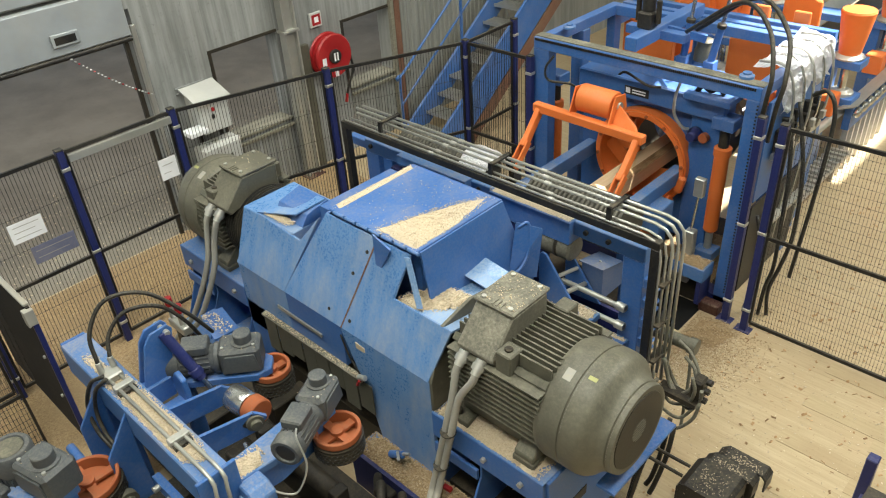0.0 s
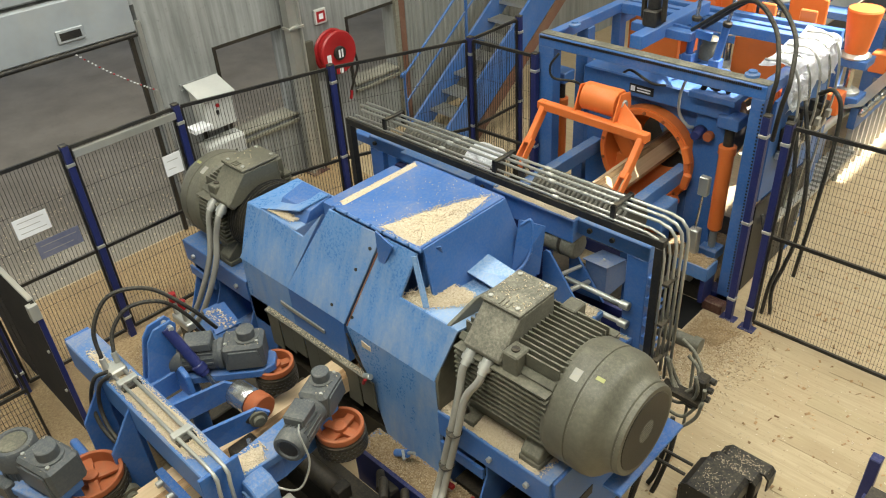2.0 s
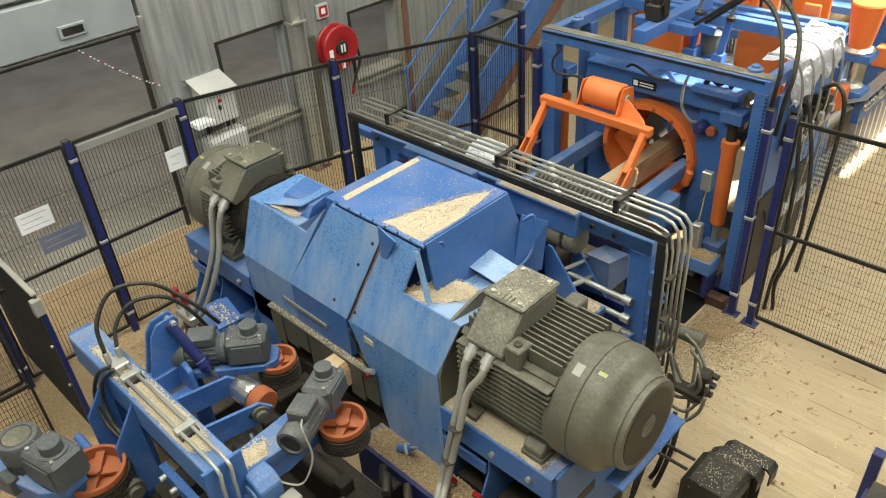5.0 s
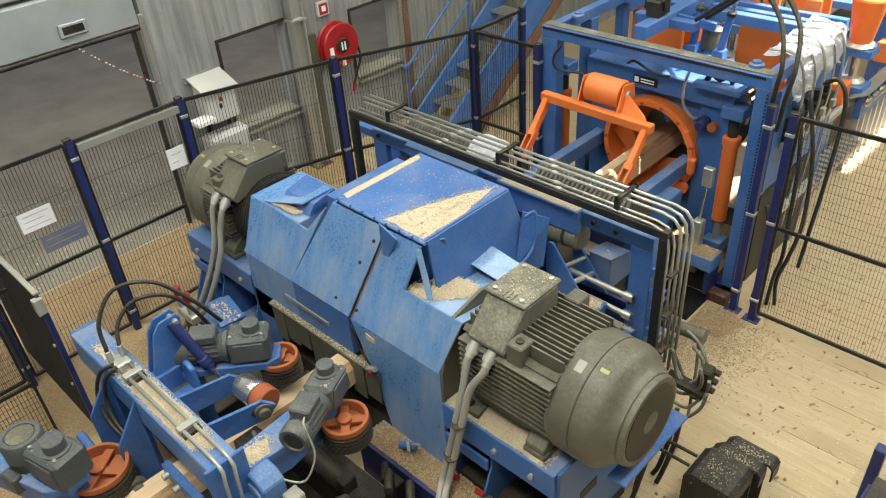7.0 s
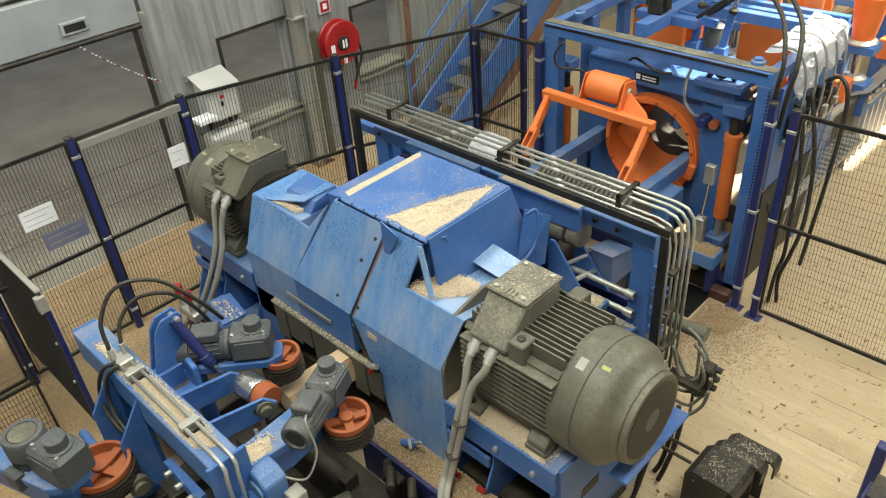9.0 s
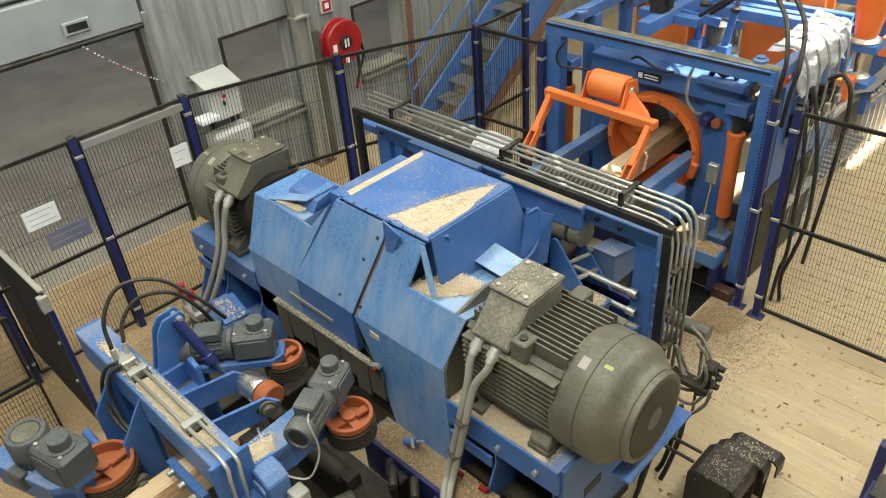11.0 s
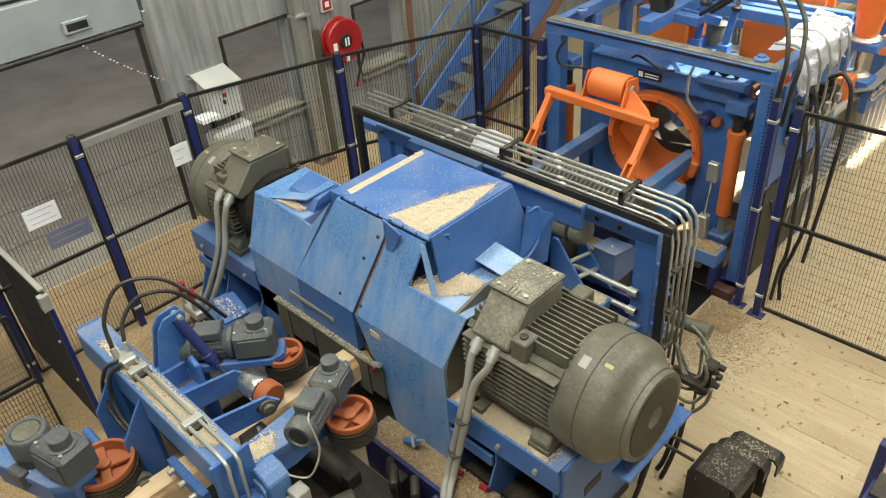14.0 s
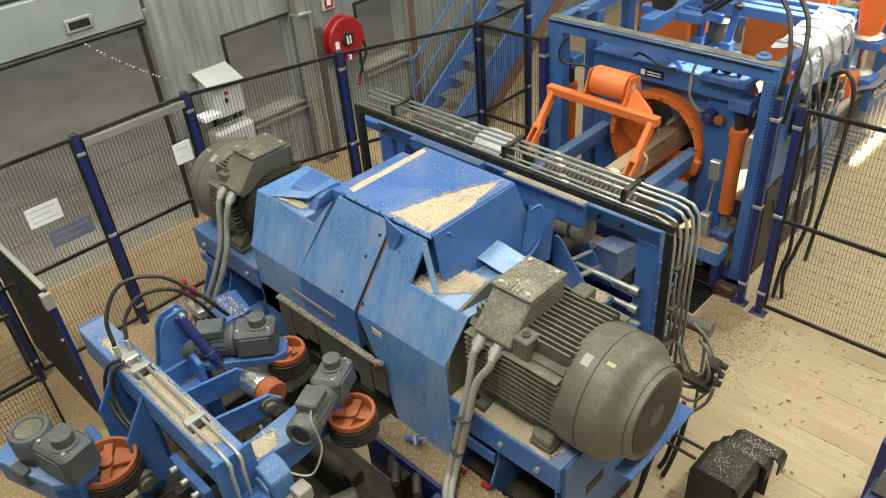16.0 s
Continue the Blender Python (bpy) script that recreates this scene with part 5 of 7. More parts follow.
def turner_frame():
    ob = thing("log_turner", "tall blue steel frame around the log turner", "machine frame", (-3.3, 6.3, 0))
    y = 5.70
    top = part("front_top_beam", B((-4.36, -2.14, y - 0.05, y + 0.07, 2.07, 2.18)), BLUE, ob, bevel=0.005)
    part("dusty_cap", B((-4.36, -2.14, y - 0.03, y + 0.08, 2.182, 2.19)), BOX_GREY, ob, "dusty cap strip", bevel=0.003)
    bm = bmesh.new()
    for k in range(120):
        x = -4.34 + k * 0.018
        box(bm, x, x + 0.013, y - 0.058, y - 0.051, 2.15, 2.172)
    part("chain_strip", bm, BLACK, ob, "black cable chain along the beam")
    part("front_post", B((-4.36, -4.18, y - 0.05, y + 0.07, 0.02, 2.07)), BLUE, ob, bevel=0.005)
    part("front_post", B((-2.25, -2.14, y - 0.05, y + 0.07, 0.02, 2.07)), BLUE, ob, bevel=0.005)
    bm = bmesh.new()
    for k in range(60):
        z = 0.2 + k * 0.031
        box(bm, -2.158, -2.144, y - 0.056, y - 0.051, z, z + 0.014)
    part("perforated_strip", bm, BLACK, ob)
    for x in (-4.36, -2.24):
        part("side_beam", B((x, x + 0.10, y + 0.07, 7.0, 2.07, 2.17)), BLUE, ob, bevel=0.005)
        part("rear_post", B((x, x + 0.10, 6.9, 7.02, 0.0, 2.07)), BLUE, ob, bevel=0.005)
        part("mid_post", B((x - 0.02, x + 0.12, 6.3, 6.42, 0.0, 2.07)), BLUE, ob, bevel=0.005)
    part("rear_top_beam", B((-4.26, -2.24, 6.9, 7.0, 2.07, 2.17)), BLUE, ob, bevel=0.005)
    part("cross_beam", B((-3.46, -3.34, y + 0.08, 7.0, 2.19, 2.31)), BLUE, ob, bevel=0.005)
    part("cross_beam", B((-3.7, -3.1, 6.18, 6.28, 2.19, 2.27)), BLUE, ob, bevel=0.005)
    part("side_panel", B((-2.12, -2.10, 5.8, 6.9, 0.15, 1.05)), BLACK, ob, "black side sheet")
    part("sill_beam", B((-4.36, -2.14, y - 0.05, y + 0.1, 0.0, 0.14)), NAVY, ob, bevel=0.005)
    for x, yy in ((-4.2, 6.0), (-2.33, 5.78)):
        part("stop_button", shape(lathe, (x, yy, 2.19), (0, 0, 1), ((0, 0.06), (0.02, 0.06), (0.03, 0.035), (0.045, 0.035)), 18), BLUE_DUSTY, ob)
    # Deck added over the floor to darken the inside of the frame.
    part("shade_deck", B((-4.24, -2.32, y + 0.1, 6.95, 0.0, 0.12)), DARK_STEEL, ob, "added deck that darkens the frame's inside, heaped with chips")
    part("chip_ledge", B((-2.62, -2.28, 5.44, 5.64, 0.36, 0.50)), BLUE_DUSTY, ob, "blue ledge heaped with chips", bevel=0.006)
    # Dark sheet that stands in for the shade below the ledge.
    part("ledge_shade_sheet", B((-2.9, -2.32, 5.615, 5.635, 0.0, 0.36)), DARK_STEEL, ob)
    part("ledge_bracket", B((-2.34, -2.30, 5.46, 5.66, 0.1, 0.36)), NAVY, ob)
    # hole plate that carries the ring
    c = RING
    part("ring_plate", shape(frame_plate, -4.02, -2.66, 0.35, 1.70, 6.04, 6.12, c, 0.485), BLUE, ob)
    part("head_beam", B((-4.02, -2.52, 5.92, 6.14, 1.68, 1.87)), BLUE, ob, "blue head beam with a type plate", bevel=0.012)
    part("head_block", B((-2.86, -2.44, 5.80, 6.10, 1.875, 1.93)), BLUE, ob, bevel=0.006)
    part("head_clamp", shape(tube, ((-2.78, 5.9, 1.93), (-2.74, 5.9, 1.99), (-2.66, 5.9, 1.96), (-2.60, 5.92, 2.0), (-2.55, 5.92, 1.94)), 0.026, 8), BLACK, ob, "black cable clamp")
    part("cheek_plate", B((-2.84, -2.56, 5.98, 6.12, 0.3, 1.70)), BLUE, ob, bevel=0.006)
    part("type_plate", B((-3.50, -3.25, 5.912, 5.918, 1.73, 1.81)), BLACK, ob, "black type plate with pale marks")
    bm = B((-3.485, -3.44, 5.909, 5.911, 1.745, 1.795))
    for k in range(2):
        box(bm, -3.42, -3.28, 5.909, 5.911, 1.75 + 0.025 * k, 1.762 + 0.025 * k)
    part("plate_print", bm, PAPER, ob)
    for x in (-4.30, -2.50):
        part("guide_tube", shape(lathe, (x, 5.95, 0.58), (0, 0, 1), ((0, 0.04), (0.03, 0.066), (0.80, 0.066), (0.80, 0.078), (0.87, 0.078), (0.88, 0.05)), 22), ORANGE, ob, "orange hydraulic cylinder")
        part("guide_rod", shape(cyl, (x, 5.95, 1.40), (x, 5.95, 1.66), 0.045, 16), DARK_STEEL, ob)
        part("guide_block", B((x - 0.10, x + 0.10, 5.86, 6.04, 1.64, 1.75)), BLUE, ob, bevel=0.008)
        part("rod_end", shape(cyl, (x, 5.95, 0.40), (x, 5.95, 0.60), 0.035, 12), STEEL, ob)
        part("rod_seat", B((x - 0.09, x + 0.09, 5.86, 6.04, 0.30, 0.40)), BLUE_DUSTY, ob, bevel=0.006)
    part("air_cylinder", B((-2.57, -2.48, 5.56, 5.65, 0.20, 0.76)), STEEL, ob, "grey square pneumatic cylinder", bevel=0.008)
    part("air_rod", shape(cyl, (-2.525, 5.6, 0.76), (-2.50, 5.6, 1.14), 0.012, 8), CHROME, ob)
    part("air_clevis", B((-2.545, -2.455, 5.57, 5.63, 1.12, 1.30)), STEEL, ob, bevel=0.006)
    part("drive_box", B((-2.95, -2.72, 5.35, 5.6, 0.75, 1.0)), BLUE_DUSTY, ob, "blue drive box", bevel=0.01)
    for x in (-3.86, -2.90):
        part("guide_rail", B((x - 0.06, x + 0.045, 4.8, 6.0, 0.98, 1.12)), BLUE_DUSTY, ob, bevel=0.006)
        part("rail_post", B((x - 0.04, x + 0.04, 5.05, 5.15, 0.0, 0.98)), BLUE, ob)
    part("pipe_hook", shape(tube, ((-2.93, 5.9, 2.02), (-2.96, 5.86, 1.85), (-2.95, 5.86, 1.68), (-2.86, 5.86, 1.58), (-2.82, 5.9, 1.56)), 0.014, 8), PIPE, ob)
    part("drive_knob", shape(lathe, (-2.78, 5.98, 1.50), (0, -1, 0), ((0, 0.065), (0.05, 0.065), (0.09, 0.045), (0.12, 0.04)), 18), NAVY, ob)
    part("drive_cap", shape(cyl, (-2.68, 5.96, 1.50), (-2.68, 5.90, 1.50), 0.045, 16), RUST_ORANGE, ob)
    return ob


turner_frame()


def turner_ring():
    ob = thing("turning_ring", "orange steel log turning ring with clamping plates", "log turner", tuple(RING))
    c = RING
    part("band", shape(annulus, c, (0, 1, 0), ((-0.10, 0.46), (-0.10, 0.49), (0.10, 0.49), (0.10, 0.46)), 56), ORANGE, ob)
    part("flange", shape(annulus, c, (0, 1, 0), ((-0.12, 0.43), (-0.12, 0.475), (-0.10, 0.475), (-0.10, 0.43)), 56), ORANGE, ob)
    for k in range(14):
        a = 2 * math.pi * k / 14 + 0.1
        e = Vector((math.cos(a), 0, math.sin(a)))
        part("ring_bolt", shape(lathe, c + e * 0.452 + Vector((0, -0.12, 0)), (0, -1, 0), ((0, 0.017), (0.012, 0.017), (0.016, 0.01)), 8), RUST_ORANGE, ob)
    lug = c + Vector((0.50, -0.10, 0))
    part("lug", shape(cyl, lug, lug + Vector((0, -0.07, 0)), 0.055, 16), ORANGE, ob)
    for da in (-38, 30, 62):
        a = radians(da)
        m = Matrix.Translation(c + Vector((math.cos(a) * 0.48, -0.13, math.sin(a) * 0.48))) @ Euler((0, -a, 0)).to_matrix().to_4x4()
        bm = bmesh.new()
        box(bm, -0.035, 0.035, -0.03, 0.03, -0.08, 0.08, m)
        part("clamp_block", bm, ORANGE, ob, bevel=0.01)
    for a in (200, 248):
        r = radians(a)
        p = c + Vector((math.cos(r) * 0.40, 0.02, math.sin(r) * 0.40))
        q = c + Vector((math.cos(r + 0.9) * 0.22, 0.02, math.sin(r + 0.9) * 0.22))
        bm = bmesh.new()
        bar(bm, p, q, 0.05, 0.16)
        part("clamp_plate", bm, ORANGE, ob, bevel=0.006)
    return ob


ring = turner_ring()


def infeed_funnel():
    ob = thing("infeed_funnel", "worn orange funnel plate leading into the turning ring", "funnel", (RING.x, 6.1, 0.7))
    part("cone", shape(annulus, RING, (0, 1, 0), ((-0.07, 0.452), (-0.07, 0.462), (0.34, 0.30), (0.34, 0.285)), 40, radians(35), radians(238)), ORANGE, ob, "orange cone plate worn by logs")
    # Added dark shell gives the ring its shaded inside and covers the floor.
    part("tunnel", shape(annulus, RING, (0, 1, 0), ((0.14, 0.50), (0.14, 0.52), (1.0, 0.52), (1.0, 0.50)), 40), DARK_STEEL, ob, "dark shell added behind the ring to hide the floor")
    part("tunnel_foot", B((RING.x - 0.3, RING.x + 0.3, 6.4, 6.6, 0.0, RING.z - 0.43)), DARK_STEEL, ob)
    for a in (-20, 25, 70):
        e = Vector((math.cos(radians(a)), 0, math.sin(radians(a))))
        p = RING + Vector((0, 0.3, 0)) + e * 0.48
        part("gripper", shape(bar, p, p - e * 0.16, 0.05, 0.08), DARK_STEEL, ob, "dark gripper block", bevel=0.006)
    return ob


infeed_funnel()


def saddle_roller(y, z):
    ob = thing("saddle_roller", "worn orange hourglass roller under the log", "roller", (RING.x, y, z), "saddle rollers")
    prof = [(-0.38 + 0.076 * k, 0.10 + 0.10 * abs(-1 + 0.2 * k) ** 1.6) for k in range(11)]
    part("roller_body", shape(lathe, (RING.x, y, z), (1, 0, 0), prof, 28), ORANGE, ob)
    part("axle", shape(cyl, (RING.x - 0.46, y, z), (RING.x + 0.46, y, z), 0.035, 12), DARK_STEEL, ob)
    for s in (-1, 1):
        part("bearing", B((RING.x + s * 0.45 - 0.03, RING.x + s * 0.45 + 0.03, y - 0.06, y + 0.06, 0.0, z + 0.06)), BLUE, ob)


saddle_roller(5.62, 0.585)


def swing_arm():
    """Orange fork with a counterweight roller over the turner's mouth."""
    ob = thing("hold_down_arm", "orange steel fork arm with a cylindrical counterweight", "hold-down arm", (-3.4, 5.25, 1.0))
    a, b = Vector((-3.95, 5.22, 1.72)), Vector((-2.93, 5.22, 1.70))
    part("cross_bar", shape(bar, a + Vector((-0.06, 0, 0)), b + Vector((0.06, 0, 0)), 0.08, 0.08), ORANGE, ob, bevel=0.008)
    for p, s in ((a, -1), (b, 1)):
        q = p + Vector((0, -0.24, -0.30))
        part("fork_leg", shape(bar, p + Vector((0, 0.03, 0.02)), q, 0.055, 0.085), ORANGE, ob, bevel=0.008)
        for dx in (-0.032, 0.032):
            part("fork_eye", shape(bar, q + Vector((dx, 0.04, 0.04)), q + Vector((dx, -0.16, -0.16)), 0.018, 0.075), ORANGE, ob, bevel=0.004)
        part("pin", shape(cyl, q + Vector((-0.07, -0.12, -0.12)), q + Vector((0.07, -0.12, -0.12)), 0.028, 12), STEEL, ob)
        part("roller_wheel", shape(cyl, q + Vector((-0.018, -0.14, -0.14)), q + Vector((0.018, -0.14, -0.14)), 0.045, 14), DARK_STEEL, ob)
    part("counterweight", shape(lathe, (-3.60, 5.36, 1.86), (1, 0, 0), ((0, 0.10), (0.015, 0.125), (0.34, 0.125), (0.355, 0.115), (0.36, 0.05)), 32), ORANGE, ob)
    for x in (-3.63, -3.225):
        part("cheek", shape(prism, ((5.18, 1.68), (5.26, 1.70), (5.48, 1.82), (5.45, 1.95), (5.30, 1.97)), "x", x, x + 0.014), ORANGE, ob)
    part("weight_cap", shape(cyl, (-3.24, 5.36, 1.86), (-3.195, 5.36, 1.86), 0.045, 16), STEEL, ob)
    part("gusset", shape(plate, ((-3.21, 5.34, 1.90), (-3.20, 5.25, 1.74), (-2.94, 5.23, 1.74), (-2.98, 5.26, 1.78)), 0.014), ORANGE, ob)
    for p in (a, b):
        part("pin_block", B((p.x - 0.03, p.x + 0.03, 4.80, 4.90, 1.115, 1.31)), DARK_STEEL, ob)
    return ob


swing_arm()


def foil_wrap():
    """Crumpled bright sheet over the valve block at the frame's side."""
    ob = thing("foil_wrap", "crumpled bright foil sheet over the valve block", "foil", (-2.1, 6.4, 1.6))
    for k in range(5):
        y = 5.9 + 0.2 * k
        part("strap", shape(tube, ((-2.3, y, 2.30), (-2.1, y + 0.02, 2.29), (-2.0, y + 0.03, 2.1), (-1.98, y + 0.03, 1.75), (-2.02, y + 0.02, 1.5)), 0.011, 6), CHROME if k % 2 else PIPE, ob, "shiny hose over the foil")
    bm = bmesh.new()
    rows = []
    for i in range(30):
        y = 5.94 + i * 0.034
        row = []
        for j in range(20):
            s = j / 19
            x = -2.36 + min(1, s * 2.0) * 0.29
            z = 2.25 if s < 0.5 else 2.25 - (s - 0.5) * (0.75 + 0.35 * noise.noise((y * 5, 1.7, 0.0)))
            n = noise.noise((x * 7, y * 7, z * 7)) * 0.06 + noise.noise((x * 19, y * 19, z * 19)) * 0.03
            row.append(bm.verts.new((x + n * (s > 0.4), y, z + n)))
        rows.append(row)
    for a, b in zip(rows, rows[1:]):
        for j in range(19):
            bm.faces.new((a[j], a[j + 1], b[j + 1], b[j]))
    bmesh.ops.solidify(bm, geom=bm.faces[:], thickness=0.006)
    part("sheet", bm, FOIL, ob)


foil_wrap()


def valve_stack():
    """Hydraulic valves and drop pipes on the frame's flank, below the foil."""
    ob = thing("valve_stack", "dark hydraulic valve stack with zinc drop pipes on the blue frame", "valve", (-2.05, 6.3, 1.5))
    part("backing_plate", B((-2.128, -2.10, 5.80, 6.88, 1.10, 2.02)), BLUE, ob, "blue backing plate", bevel=0.003)
    for k in range(4):
        y = 5.98 + 0.22 * k
        body = part("valve_body", B((-2.10, -2.0, y, y + 0.13, 1.52 + 0.04 * (k % 2), 1.72)), DARK_STEEL, ob, bevel=0.01)
        part("solenoid", shape(cyl, (-2.05, y + 0.06, 1.72), (-2.05, y + 0.06, 1.82), 0.032, 12), BLACK, body)
        part("plug", B((-2.0, -1.96, y + 0.03, y + 0.09, 1.60, 1.67)), CABLE_GREY, body, "pale plug", bevel=0.004)
        part("drop_pipe", shape(tube, ((-2.03, y + 0.10, 1.54), (-2.02, y + 0.11, 1.3), (-2.04, y + 0.12, 1.0), (-2.06, y + 0.12, 0.45)), 0.011, 8), PIPE, ob)
    part("manifold_bar", B((-2.09, -2.02, 5.94, 6.84, 1.46, 1.52)), STEEL, ob, bevel=0.006)
    part("clamp_bar", B((-2.07, -2.0, 5.98, 6.8, 0.78, 0.82)), STEEL, ob, bevel=0.004)


valve_stack()


def hose(name, label, lines, mat, r=0.014):
    ob = thing(name, label, "hose", lines[0][0], "hydraulic hoses")
    for pts in lines:
        part("hose_line", shape(tube, pts, r, 8), mat, ob)
    return ob


hose("hose_bundle", "black hydraulic hoses looping over the frame", [
    [(-2.14, 5.72, 1.80), (-2.10, 5.66, 2.1), (-2.10, 5.68, 2.32), (-2.25, 5.85, 2.58), (-2.6, 6.1, 2.66), (-3.1, 6.2, 2.3)],
    [(-2.06, 5.74, 1.72), (-2.02, 5.68, 2.05), (-2.0, 5.70, 2.28), (-2.12, 5.9, 2.56), (-2.5, 6.15, 2.70), (-3.05, 6.3, 2.3)],
], RUBBER, 0.019)
hose("hose_bundle", "black hoses hanging beside the fence to the floor", [
    [(-1.98, 5.95, 1.9), (-1.86, 5.82, 1.4), (-1.82, 5.76, 0.95), (-1.80, 5.74, 0.6), (-1.84, 5.76, 0.35), (-1.86, 5.78, 0.02)],
    [(-1.96, 6.0, 2.0), (-1.78, 5.86, 1.5), (-1.72, 5.80, 0.95), (-1.76, 5.78, 0.6), (-1.82, 5.80, 0.3), (-1.80, 5.82, 0.02)],
    [(-2.04, 5.80, 1.0), (-1.96, 5.74, 0.8), (-1.94, 5.72, 0.4), (-1.98, 5.74, 0.02)],
    [(-1.96, 6.3, 1.95), (-1.84, 6.26, 2.02), (-1.74, 6.22, 1.85), (-1.72, 6.15, 1.3), (-1.76, 6.1, 0.3)],
], RUBBER, 0.018)
hose("hose_bundle", "thin black cable on the frame's front", [
    [(-4.1, 5.62, 2.05), (-4.18, 5.6, 1.92), (-4.15, 5.62, 1.80), (-3.95, 5.75, 1.75), (-3.9, 5.8, 1.55)],
    [(-3.5, 5.8, 1.95), (-3.4, 5.76, 2.0), (-3.2, 5.78, 1.92), (-3.1, 5.85, 1.9)],
], RUBBER, 0.012)

single("base_block", B((-2.32, -2.13, 5.52, 5.63, 0.0, 0.11)), MAROON, "maroon steel base block below the frame", "base block", bevel=0.01)


# ---- behind the turner ----
def vertical_roller(x, y, z0, tilt=0):
    ob = thing("feed_roller", "orange tapered upright feed roller on a blue beam", "feed roller", (x, y, z0), "upright feed rollers")
    part("body", shape(lathe, (x, y, z0), (0, 0, 1), ((0, 0.06), (0.0, 0.11), (0.03, 0.12), (0.46, 0.18), (0.48, 0.17), (0.48, 0.05)), 24), ORANGE, ob)
    part("collar", shape(lathe, (x, y, z0 - 0.05), (0, 0, 1), ((0, 0.16), (0.02, 0.17), (0.05, 0.13)), 22), STEEL, ob, "pale bearing collar")
    part("shaft", shape(cyl, (x, y, z0 - 0.42), (x, y, z0 - 0.05), 0.045, 14), CHROME, ob)
    part("shaft_foot", shape(lathe, (x, y, z0 - 0.48), (0, 0, 1), ((0, 0.14), (0.04, 0.14), (0.07, 0.08)), 18), STEEL, ob)
    return ob


for x, y, z in ((-2.50, 8.90, 1.42), (-2.55, 10.4, 1.42), (-3.95, 8.90, 1.42), (-4.0, 10.4, 1.42), (-2.6, 12.0, 1.42), (-4.05, 12.0, 1.42)):
    vertical_roller(x, y, z)


def roller_bench(y):
    ob = thing("roller_bench", "blue steel bench under the upright rollers", "machine frame", (-3.3, y, 0), "roller benches")
    for z in (1.28, 0.86):
        part("beam", B((-4.4, -2.32, y - 0.14, y + 0.14, z, z + 0.09)), BLUE, ob, bevel=0.006)
    for x in (-4.4, -2.75):
        part("leg", B((x, x + 0.14, y - 0.10, y + 0.10, 0.0, 1.28)), BLUE, ob, bevel=0.006)
    part("stop_box", B((-2.62, -2.42, y - 0.42, y - 0.22, 0.82, 1.06)), ORANGE, ob, "orange box on the bench", bevel=0.01)
    part("box_bracket", B((-2.6, -2.44, y - 0.40, y - 0.12, 0.76, 0.82)), BLUE, ob)


for y in (8.90, 10.4, 12.0):
    roller_bench(y)


def log_trough():
    ob = thing("log_conveyor", "steel log conveyor with pale edge plates", "conveyor", (-3.38, 9.5, 0))
    for s in (-1, 1):
        part("side_plate", shape(plate, ((LOG_X + s * 0.22, 7.1, 0.92), (LOG_X + s * 0.22, 30.0, 0.92), (LOG_X + s * 0.36, 30.0, 1.10), (LOG_X + s * 0.36, 7.1, 1.10)), 0.02), STEEL, ob)
    part("bed", B((LOG_X - 0.25, LOG_X + 0.25, 7.1, 30.0, 0.80, 0.868)), DARK_STEEL, ob)
    for y in (7.4, 9.0, 10.6, 12.2, 13.6, 18, 22, 26, 29.6):
        part("stand", B((LOG_X - 0.2, LOG_X + 0.2, y, y + 0.12, 0.0, 0.80)), BLUE, ob)
    part("edge_plate", shape(plate, ((-2.40, 8.62, 0.88), (-2.24, 8.72, 0.92), (-2.24, 10.6, 0.92), (-2.40, 10.6, 0.88)), 0.012), STEEL, ob, "pale grey cover plate")
    part("edge_bracket", B((-2.36, -2.28, 8.75, 10.5, 0.60, 0.86)), BLUE, ob)
    for k in range(8):
        part("edge_leg", B((-2.35, -2.29, 8.8 + 0.2 * k, 8.84 + 0.2 * k, 0.0, 0.6)), STEEL, ob)
        part("edge_chain", shape(lathe, (-2.25, 8.76 + 0.2 * k, 0.80), (0, 1, 0.1), ((0, 0.02), (0.02, 0.05), (0.10, 0.05), (0.12, 0.02)), 8), CHROME, ob, "bright chain wheel")
    part("guard_pipe", shape(cyl, (-2.45, 7.2, 0.78), (-2.42, 8.9, 0.78), 0.045, 14), STEEL, ob)
    part("ladder_tray", B((-2.42, -2.20, 7.0, 8.8, 0.30, 0.34)), STEEL, ob)
    for k in range(16):
        part("tray_rung", B((-2.42, -2.20, 7.05 + 0.11 * k, 7.09 + 0.11 * k, 0.345, 0.37)), STEEL, ob)
    part("tray_leg", B((-2.34, -2.28, 7.1, 7.16, 0.0, 0.30)), STEEL, ob)
    part("tray_leg", B((-2.34, -2.28, 8.6, 8.66, 0.0, 0.30)), STEEL, ob)


log_trough()


def orange_guide(x0, x1, y0, y1, z0, z1):
    ob = thing("guide_plate", "orange steel guide plate with rolled edges", "guide plate", ((x0 + x1) / 2, y0, 0), "orange guide plates")
    bm = bmesh.new()
    prism(bm, ((x0, z0), (x1, z0), (x1, z1), ((x0 + x1) / 2, z1 + 0.06), (x0, z1)), "y", y0, y1)
    part("plate", bm, ORANGE, ob, bevel=0.012)
    part("support", B((x0 + 0.05, x0 + 0.13, y0, y1, 0.0, z0)), BLUE, ob)
    part("support", B((x1 - 0.13, x1 - 0.05, y0, y1, 0.0, z0)), BLUE, ob)


orange_guide(-3.15, -2.62, 7.22, 7.30, 1.35, 1.95)
orange_guide(-4.35, -3.75, 7.22, 7.30, 1.35, 1.95)
orange_guide(-2.42, -2.36, 7.1, 7.75, 1.3, 1.95)
orange_guide(-4.4, -4.34, 8.4, 9.3, 1.3, 1.95)
orange_guide(-3.2, -2.8, 8.6, 8.66, 1.45, 2.0)
